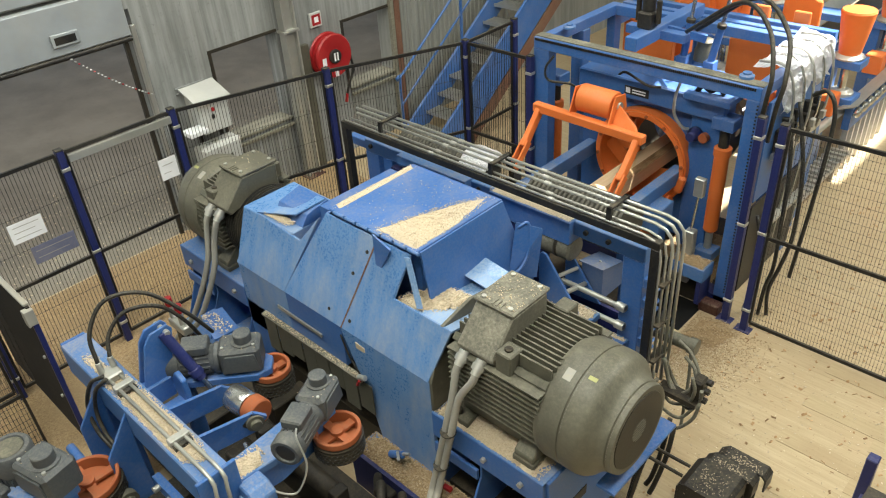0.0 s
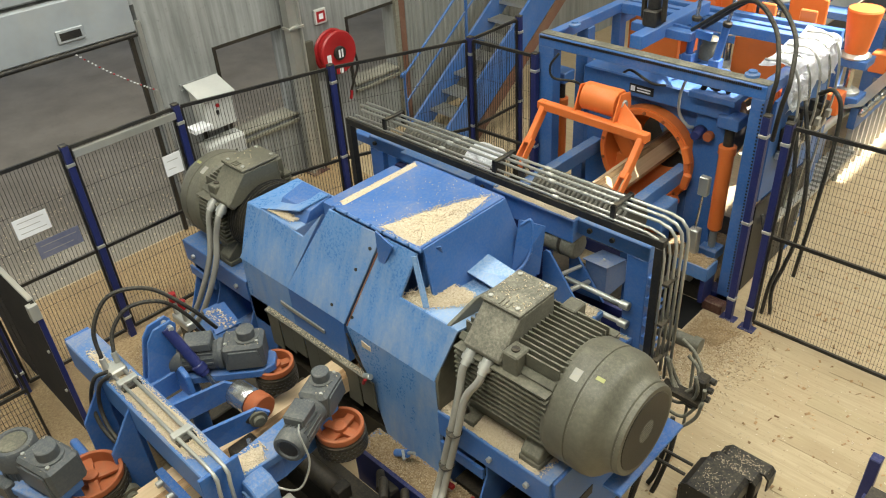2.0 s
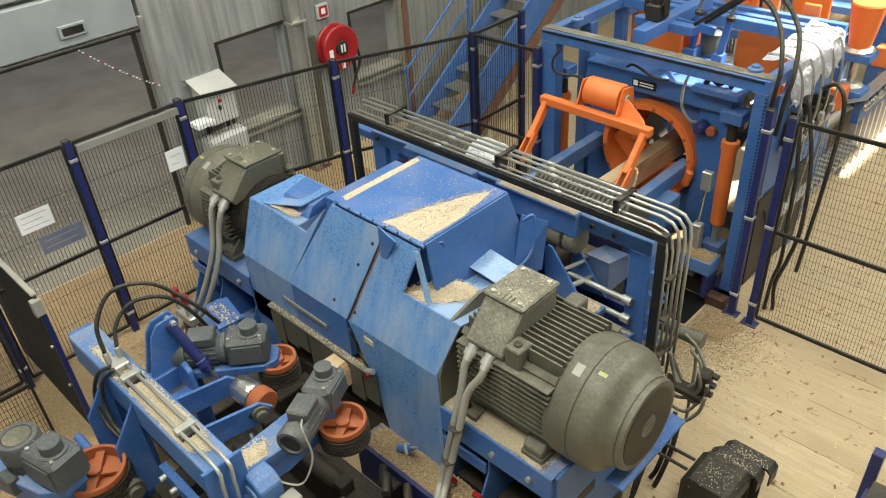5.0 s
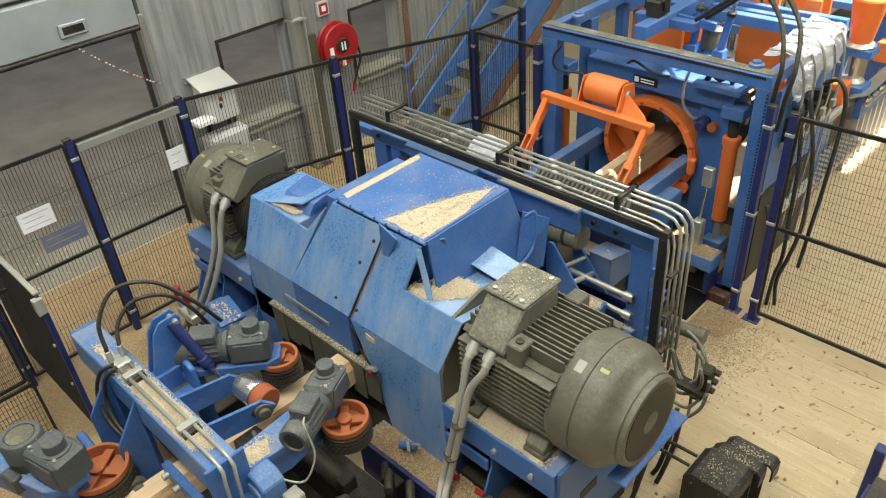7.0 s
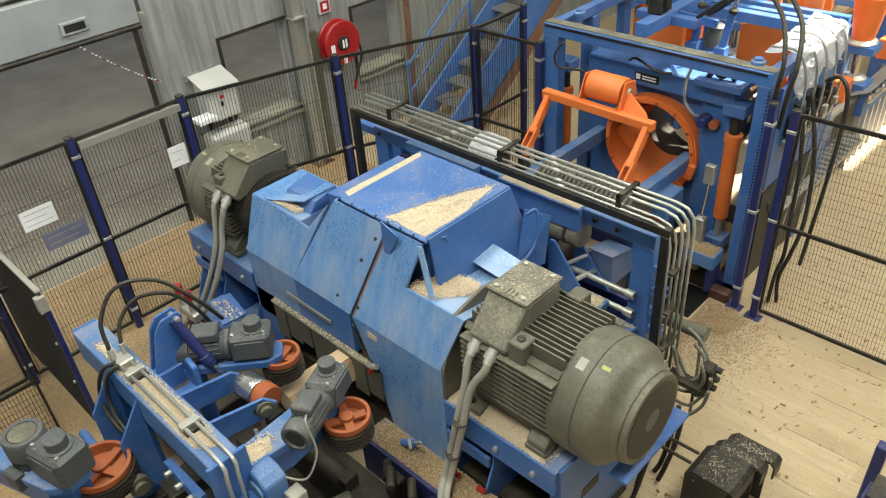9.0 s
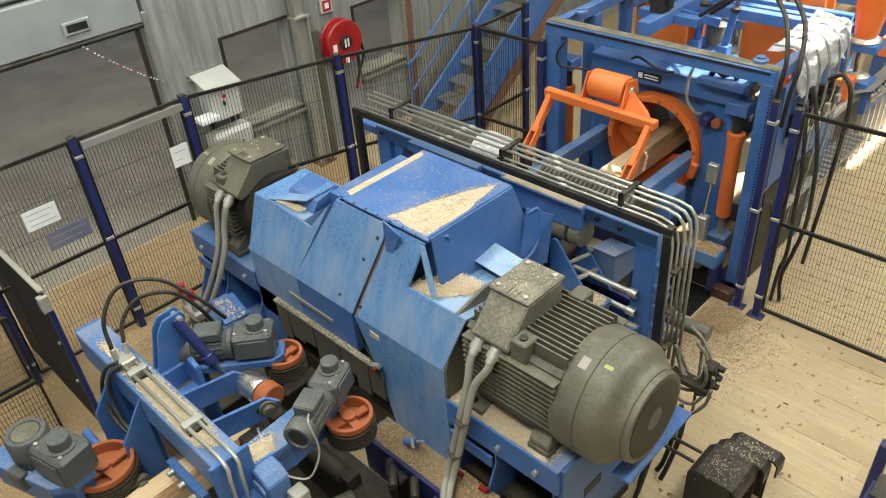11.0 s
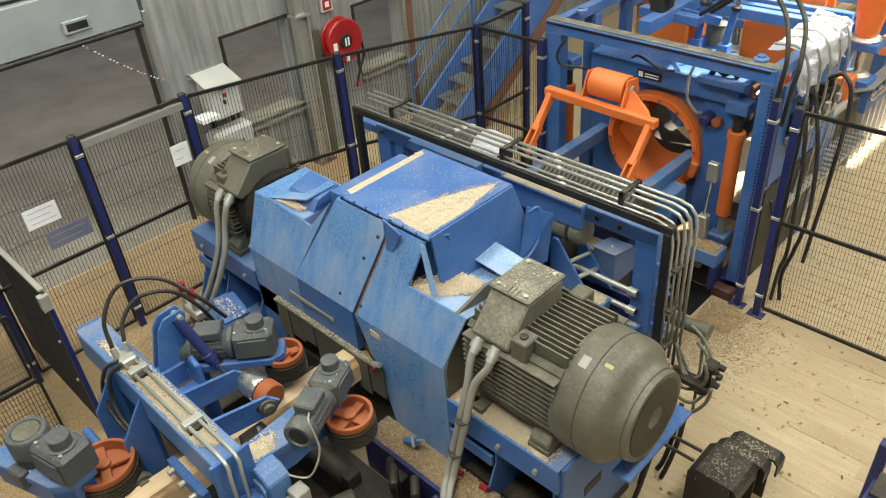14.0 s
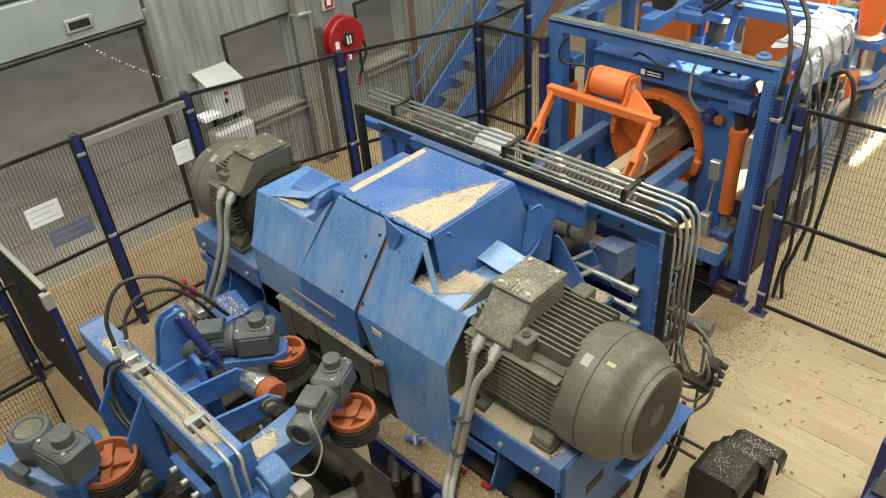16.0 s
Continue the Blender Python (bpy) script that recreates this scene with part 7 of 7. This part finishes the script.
ARM_NEAR = ((-3.14, 1.19), (-2.97, 1.13), (-2.94, 1.42), (-3.0, 1.88), (-3.10, 1.92), (-3.18, 1.75))
ARM_FAR = ((-4.42, 0.30), (-4.30, 0.10), (-3.80, 0.27), (-3.71, 0.38), (-3.74, 0.52), (-3.96, 0.55))
for c, w, turn, up, size, r, arm in (((-3.79, 1.72, 1.16), (-3.67, 1.86, 1.10), 50, False, 1.2, 0.132, ()), ((-3.05, 1.80, 1.16), (-2.90, 1.80, 1.08), 116, False, 1.12, 0.15, ARM_NEAR),
                                     ((-3.86, 0.42, 1.10), (-3.87, 0.59, 0.95), 14, True, 1.3, 0.19, ARM_FAR)):
    gearmotor(c, turn, up, size, arm)
    wheel = drive_wheel(w, r)
    WHEELS.append((wheel, w, -1 if w[0] < LOG_X else 1))

hose("cable_loop", "thin white motor cable", [
    [(-2.84, 1.50, 1.36), (-2.79, 1.46, 1.35), (-2.72, 1.45, 1.20), (-2.716, 1.395, 1.08), (-2.74, 1.345, 1.02), (-2.79, 1.28, 1.05), (-2.85, 1.23, 1.10)],
], PIPE, 0.0065)


def lower_works():
    """Dark drive parts below the feed wheels."""
    ob = thing("feed_bed", "dark feed bed below the log line", "machine bed", (-3.4, 1.2, 0))
    for s in (-1, 1):
        part("side_rail", B((LOG_X + s * 0.42 - 0.05, LOG_X + s * 0.42 + 0.05, -22.0, 1.55, 0.30, 0.44)), DARK_STEEL, ob, bevel=0.008)
    # Dark deck over the pale floor deepens the shade below the feed works.
    part("deck", B((LOG_X - 0.9, LOG_X + 0.95, -22.0, 2.05, 0.03, 0.10)), DARK_STEEL, ob)
    part("deck", B((LOG_X + 0.952, -1.72, 0.3, 2.095, 0.002, 0.08)), DARK_STEEL, ob)
    for y in (-20, -16, -12, -8.2, -5.2, -2.2, -1.2, -0.2, 0.8, 1.75):
        part("cross_roller", shape(cyl, (LOG_X - 0.40, y, 0.41), (LOG_X + 0.40, y, 0.41), 0.075, 20), DARK_STEEL, ob)
        part("roller_bearing", B((LOG_X - 0.46, LOG_X - 0.38, y - 0.06, y + 0.06, 0.36, 0.50)), DARK_STEEL, ob, bevel=0.008)
        part("roller_bearing", B((LOG_X + 0.38, LOG_X + 0.46, y - 0.06, y + 0.06, 0.36, 0.50)), DARK_STEEL, ob, bevel=0.008)
        part("bed_leg", B((LOG_X - 0.46, LOG_X + 0.46, y - 0.05, y + 0.05, 0.1, 0.33)), DARK_STEEL, ob)
    pivot = part("pivot_housing", shape(prism, ((-3.0, 0.55), (-3.0, 1.08), (-2.96, 1.13), (-2.86, 1.13), (-2.80, 1.08), (-2.80, 0.55)), "y", 1.12, 1.27), BLUE_DUSTY, ob, "blue pivot housing with a round head", bevel=0.01)
    part("cover_plate", shape(prism, ((-2.97, 0.80), (-2.97, 1.03), (-2.94, 1.06), (-2.87, 1.06), (-2.83, 1.03), (-2.83, 0.80)), "y", 1.105, 1.118), PALE_BLUE, pivot, "pale blue cover plate", bevel=0.003)
    part("housing_foot", B((-2.98, -2.82, 1.14, 1.25, 0.10, 0.55)), DARK_STEEL, ob)
    part("sensor_bracket", B((-2.80, -2.70, 1.22, 1.32, 0.88, 0.98)), CABLE_GREY, ob, "pale sensor bracket", bevel=0.008)
    part("sensor_arm", B((-2.82, -2.76, 1.16, 1.24, 0.86, 0.92)), CABLE_GREY, ob)
    for k in range(2):
        part("chrome_pin", shape(cyl, (-3.35 + 0.07 * k, 1.40 + 0.02 * k, 0.95), (-3.24 + 0.07 * k, 1.36 + 0.02 * k, 0.93), 0.016, 12), CHROME, ob, "bright steel pin")
    part("pin_block", B((-3.42, -3.12, 1.28, 1.46, 0.80, 0.925)), DARK_STEEL, ob, "greasy pin block", bevel=0.01)
    part("block_stand", B((-3.36, -3.2, 1.30, 1.44, 0.1, 0.80)), DARK_STEEL, ob)
    # Dark box in place of shade on the floor beside the bed.
    part("floor_shade_box", B((-4.8, -4.29, 1.2, 2.28, 0.0, 0.34)), DARK_STEEL, ob, "dark box added to darken the floor", bevel=0.01)
    for k, (x, y, z) in enumerate(((-2.74, 1.95, 0.5), (-2.62, 2.02, 0.42), (-2.9, 2.05, 0.36))):
        part("pipe_elbow", shape(tube, ((x, y, 0.1), (x, y, z), (x + 0.05, y - 0.04, z + 0.08), (x + 0.14, y - 0.12, z + 0.08)), 0.03, 10), DARK_STEEL, ob)
    part("low_motor", shape(lathe, (-2.86, 1.50, 0.46), (0.3, 0.9, 0), ((0, 0.05), (0.01, 0.062), (0.16, 0.062), (0.17, 0.05)), 22), GREY, ob, "low grey motor")
    part("motor_cradle", B((-2.90, -2.64, 1.5, 1.8, 0.1, 0.40)), DARK_STEEL, ob)
    part("side_channel", B((-2.52, -2.40, 1.2, 2.2, 0.10, 0.30)), NAVY, ob, bevel=0.006)


lower_works()


def lever_valve():
    ob = thing("hand_valve", "two lever valves with red grips on a steel stand", "valve", (-5.0, 1.86, 0))
    part("manifold", B((-5.14, -4.90, 1.82, 1.90, 0.70, 0.78)), STEEL, ob, bevel=0.01)
    part("stand", B((-5.06, -4.98, 1.83, 1.89, 0.0, 0.70)), DARK_STEEL, ob)
    for x in (-5.11, -4.96):
        part("valve_stem", shape(cyl, (x, 1.86, 0.78), (x, 1.86, 0.90), 0.026, 10), STEEL, ob)
        part("red_grip", shape(cyl, (x, 1.86, 0.90), (x, 1.86, 0.98), 0.032, 12), RED, ob, "red valve grip")


lever_valve()


# ---- chips ----
heap("chip_heap", [(-3.33, 2.64), (-2.95, 2.64), (-2.95, 3.0), (-3.02, 3.40), (-3.12, 3.22), (-3.22, 2.96)], TOP, 0.03, "heap of pale sawdust and chips on the hood lid", 900, long=0.007, wide=0.004)
heap("chip_strip", [(-3.79, 2.66), (-3.72, 2.66), (-3.73, 3.43), (-3.79, 3.43)], TOP, 0.012, "strip of sawdust along the lid edge", 90, long=0.008, wide=0.004)
heap("chip_heap", [(-3.06, 2.53), (-2.86, 2.52), (-2.66, 2.78), (-2.72, 2.86), (-2.94, 2.84), (-3.0, 2.72)], 1.56, 0.05, "chips caught in the hood pocket", 900, long=0.013, wide=0.005)
heap("chip_heap", [(-4.50, 2.53), (-4.24, 2.55), (-4.2, 2.60), (-4.44, 2.62)], 1.672, 0.03, "sawdust on the low hood section", 200, long=0.01, wide=0.005)
heap("chip_heap", [(-3.22, 2.13), (-1.80, 2.13), (-1.80, 2.34), (-3.22, 2.34)], 0.342, 0.03, "chips lying along the machine ledge", 3600, long=0.013, wide=0.006, brown=True)
heap("chip_heap", [(-2.58, 2.365), (-1.78, 2.365), (-1.78, 2.56), (-2.58, 2.62)], 0.972, 0.035, "chips along the motor bed", 2600, long=0.010, wide=0.005)
heap("chip_heap", [(-4.15, 0.96), (-3.2, 0.95), (-3.12, 1.04), (-3.3, 1.10), (-4.1, 1.08)], 1.302, 0.006, "pale shavings on the box beam", 1900, long=0.009, wide=0.004)
heap("chip_heap", [(-4.5, 0.99), (-4.25, 0.97), (-4.25, 1.05), (-4.42, 1.03)], 1.302, 0.003, "pale shavings on the beam end", 170, long=0.009, wide=0.005)
heap("chip_heap", [(-3.12, 1.2), (-2.99, 1.16), (-2.97, 1.30), (-3.08, 1.36)], 1.136, 0.01, "pale chips caught on the swing arm", 260, long=0.009, wide=0.005)
heap("chip_heap", [(-2.38, 1.4), (-1.76, 1.3), (-1.76, 2.06), (-2.5, 2.04)], 0.082, 0.05, "brown chips drifted on the dark deck", 1200, long=0.012, wide=0.006, brown=True)
heap("chip_heap", [(-2.6, 2.36), (-1.76, 2.36), (-1.76, 2.95), (-2.6, 2.95)], 0.202, 0.10, "chips piled between the bed's ribs", 1500, long=0.012, wide=0.006, brown=True)
heap("chip_heap", [(-3.42, 3.90), (-2.68, 3.90), (-2.68, 4.06), (-3.42, 4.06)], 1.632, 0.006, "dust on the box beam", 400, long=0.008, wide=0.004)
bm = bmesh.new()
chip_scatter(bm, [(x, y, 0.0) for x, y in ((-2.05 + rng.gauss(0, 0.2), 5.12 + rng.gauss(0, 0.3)) for k in range(5200)) if not (x < -2.28 and y > 5.12) and y < 5.5], 0.011, 0.006)
single("chip_drift", bm, BROWN_CHIPS, "brown chips drifted over the floor boards by the frame", "wood chips", kind="stuff")
heap("chip_heap", [(-2.26, 5.05), (-1.95, 5.1), (-1.88, 5.4), (-2.05, 5.5), (-2.22, 5.42)], 0.0, 0.06, "low brown heap of chips against the frame", 900, long=0.011, wide=0.0055, brown=True)
heap("chip_heap", [(-6.0, 1.6), (-5.2, 1.3), (-5.0, 1.9), (-5.6, 2.3), (-6.1, 2.3)], 0.0, 0.04, "chips drifted on the floor behind the fence", 2200, long=0.016, wide=0.007, brown=True)
heap("chip_heap", [(-5.9, 3.1), (-4.9, 3.4), (-5.0, 4.4), (-5.7, 4.2)], 0.0, 0.04, "chips drifted on the floor by the motor", 2200, long=0.016, wide=0.007, brown=True)
heap("chip_heap", [(-2.90, 3.58), (-2.36, 3.58), (-2.36, 3.83), (-2.9, 3.83)], 1.002, 0.02, "chips lying on the slide bed", 700, long=0.014, wide=0.006)
heap("chip_heap", [(-2.58, 2.22), (-1.78, 2.22), (-1.78, 2.34), (-2.58, 2.34)], 0.36, 0.05, "chips banked against the motor bed", 900, long=0.016, wide=0.007, brown=True)
bm = bmesh.new()
chip_scatter(bm, [(-3.72 + 0.78 * rng.random() ** 0.6, rng.uniform(2.68, 3.42), TOP) for k in range(150)], 0.006, 0.004)
tagged(single("lid_flakes", bm, CHIPS, "fine flakes sprinkled on the hood lid", "wood chips"), kind="stuff")
bm = bmesh.new()
chip_scatter(bm, [(rng.uniform(-4.95, -4.62), rng.uniform(2.0, 2.12), 0.762) for k in range(120)], 0.016, 0.007)
tagged(single("shelf_flakes", bm, CHIPS, "chips lying on the corner shelf", "wood chips"), kind="stuff")
bm = bmesh.new()
chip_scatter(bm, [(rng.uniform(-1.9, 1.2), rng.uniform(2.2, 9.0), 0.003) for k in range(800)], 0.030, 0.014)
tagged(single("bark_bits", bm, WANE, "dark bark bits scattered over the floor boards", "bark"), kind="stuff")
heap("chip_heap", [(-2.60, 5.45), (-2.30, 5.45), (-2.30, 5.62), (-2.60, 5.62)], 0.502, 0.04, "chips heaped on the frame's ledge", 320, long=0.012, wide=0.006, brown=True)
heap("chip_heap", [(-3.1, 5.85), (-2.36, 5.82), (-2.36, 6.6), (-3.0, 6.6)], 0.122, 0.08, "brown chips heaped inside the frame", 900, long=0.014, wide=0.007, brown=True)
heap("chip_heap", [(-2.44, 3.74), (-2.15, 3.74), (-2.15, 3.92), (-2.44, 3.92)], 0.792, 0.02, "chips lying on the low shelf", 260, long=0.012, wide=0.006)
# No hole is cut: a thin black plate paints its darkness.
single("floor_hole_plate", B((-2.82, -2.30, 5.14, 5.60, 0.001, 0.006)), PIT_SHADE, "flat black plate painted as the dark floor opening below the frame", "hatch", kind="structure")
bm = bmesh.new()
chip_scatter(bm, [(rng.uniform(-1.9, 1.0), rng.uniform(2.4, 5.4), 0.0) for k in range(900)] + [(rng.uniform(-7.4, -4.8), rng.uniform(-0.5, 5.5), 0.0) for k in range(3500)]
             + [(-2.16 + abs(rng.gauss(0, 0.3)), rng.gauss(4.9, 0.35), 0.0) for k in range(900)], 0.013, 0.006)
single("floor_chips", bm, CHIPS, "loose chips scattered over the floor", "wood chips", kind="stuff")
bm = bmesh.new()
chip_scatter(bm, [(rng.uniform(-9.8, -7.6), rng.uniform(-2, 6.5), -0.003) for k in range(2200)], 0.02, 0.008)
single("yard_chips", bm, CHIPS, "loose chips blown over the concrete", "wood chips", kind="stuff")


# ---- logs ----
def log_piece(length, label):
    """A log flattened on two sides, with rounded wane left on the others; its tail end is at y = 0."""
    ob = thing("sawn_log", label, "log", (0, 0, 0), "passing logs")
    h = 0.11
    o = [(-0.08, -h), (0.08, -h), (0.094, -0.094), (h, -0.078), (h, 0.062), (0.092, 0.088), (0.062, h), (-0.07, h), (-0.093, 0.09), (-h, 0.066), (-h, -0.08), (-0.094, -0.094)]
    bm = bmesh.new()
    n = 24
    rings = []
    for k in range(n + 1):
        y = length * k / n
        g = 1 + 0.03 * math.sin(k * 0.9)
        rings.append([bm.verts.new((a * g, y, b)) for a, b in o])
    for a, b in zip(rings, rings[1:]):
        for j in range(len(o)):
            bm.faces.new((a[j], a[(j + 1) % len(o)], b[(j + 1) % len(o)], b[j]))
    bm.faces.new(rings[0][::-1])
    bm.faces.new(rings[-1])
    bmesh.ops.recalc_face_normals(bm, faces=bm.faces)
    me = bpy.data.meshes.new("log_body")
    for f in bm.faces:
        f.material_index = 0 if (f.normal.z > 0.9 or abs(f.normal.x) > 0.95 or abs(f.normal.y) > 0.9) else 1
    bm.to_mesh(me)
    bm.free()
    me.materials.append(CANT_WOOD)
    me.materials.append(WANE)
    body = new("log_body", me)
    body.parent = ob
    return ob


LOG_LABEL = "log flattened on two sides with rounded wane, riding the feed line"
# each log: its length, then its tail's place at a time, and its speed
LOGS = [(log_piece(4.8, LOG_LABEL), 4.8, 6.0, 2.6, 1.3), (log_piece(4.85, LOG_LABEL), 4.85, 1.6 - 4.85, 1.0, 1.36), (log_piece(3.4, LOG_LABEL), 3.4, 1.8, 9.0, 1.17), (log_piece(5.7, LOG_LABEL), 5.7, 1.85, 15.5, 1.36)]


def motions():
    for ob, n, y, t, v in LOGS:
        # the feed line climbs gently from the rollers to the turner
        # tail's place along the line, side shift, rise, climb and yaw
        marks = [(-40.0, -0.27, -0.14, 0.0, 0.0), (-1.0, -0.27, -0.14, 0.2, -0.5), (1.0, -0.27, -0.14, 1.6, -3.4), (2.0, -0.26, -0.13, 2.6, -3.4),
                 (3.5, -0.10, 0.03, 3.4, -2.6), (6.2, 0.0, 0.17, 0.6, -0.5), (7.5, 0.0, 0.19, 0.0, 0.0), (60.0, 0.0, 0.19, 0.0, 0.0)]
        rows = []
        for k in range(81):
            s = 0.2 * k
            at = y + v * (s - t)
            i = max(j for j in range(len(marks) - 1) if marks[j][0] <= at)
            f = (at - marks[i][0]) / (marks[i + 1][0] - marks[i][0])
            dx, dz, climb, yaw = (marks[i][q] + f * (marks[i + 1][q] - marks[i][q]) for q in range(1, 5))
            # the ring rolls the log a quarter turn just before its tail leaves
            out = t + (6.0 - y) / v
            roll = 88.0 * max(0.0, min(1.0, (s - out + 0.95) / 0.85))
            rows.append((s, pose(LOG_X + dx, at, LOG_Z + dz, climb, -roll, yaw)))
        walk(ob, rows)
    turn = [(0, -76), (1.65, -76), (1.9, -50), (2.1, -36), (2.3, -16), (2.5, 12), (2.95, 12), (3.2, -20), (3.4, -37), (3.6, -52), (3.85, -76),
            (6.5, -76), (6.7, -58), (6.9, -42), (7.1, -22), (7.3, 2), (7.5, 12), (7.95, 12), (8.3, -38), (8.5, -58), (8.75, -76),
            (11.45, -76), (11.7, -50), (12.1, -12), (12.35, 10), (12.5, 14), (12.8, 10), (12.9, -1), (13.1, -22), (13.3, -40), (13.5, -53), (13.75, -76), (16.0, -76)]
    walk(ring, [(t, pose(RING.x, RING.y, RING.z, 0, -a, 0)) for t, a in turn])
    for ob, s in PARTING:
        p = BASES[ob.name]
        d = 0.028 * s
        walk(ob, [(0.0, pose(*p)), (1.0, pose(p.x + d * 0.1, p.y, p.z)), (1.4, pose(p.x + d, p.y, p.z)), (16.0, pose(p.x + d, p.y, p.z))])
    for ob, c, s in WHEELS:
        walk(ob, [(0.4 * k, pose(*c, 0, 0, s * 75 * k)) for k in range(41)])



# ---- floor boards in the open part of the hall ----
bm = bmesh.new()
w, n, h = 0.1588, 1.62, 0.003
o = ((-w / 2, 0.0), (-w / 2, h - 0.001), (-w / 2 + 0.0015, h), (w / 2 - 0.0015, h), (w / 2, h - 0.001), (w / 2, 0.0))
prism(bm, o, "x", -n / 2, n / 2)
bmesh.ops.recalc_face_normals(bm, faces=bm.faces)
board_mesh = bpy.data.meshes.new("floor_board")
bm.to_mesh(board_mesh)
bm.free()
board_mesh.materials.append(BOARD)
for row in range(46):
    for col in range(3):
        x = -0.82 + col * 1.624 - 0.55 * (row % 3)
        if x - n / 2 < -1.6 or x > 3.0:
            continue
        b = new("floor_board", board_mesh)
        b.parent = floor
        b.location = Vector((x, 2.3 + row * 0.16, 0.0008)) - BASES[floor.name]


motions()
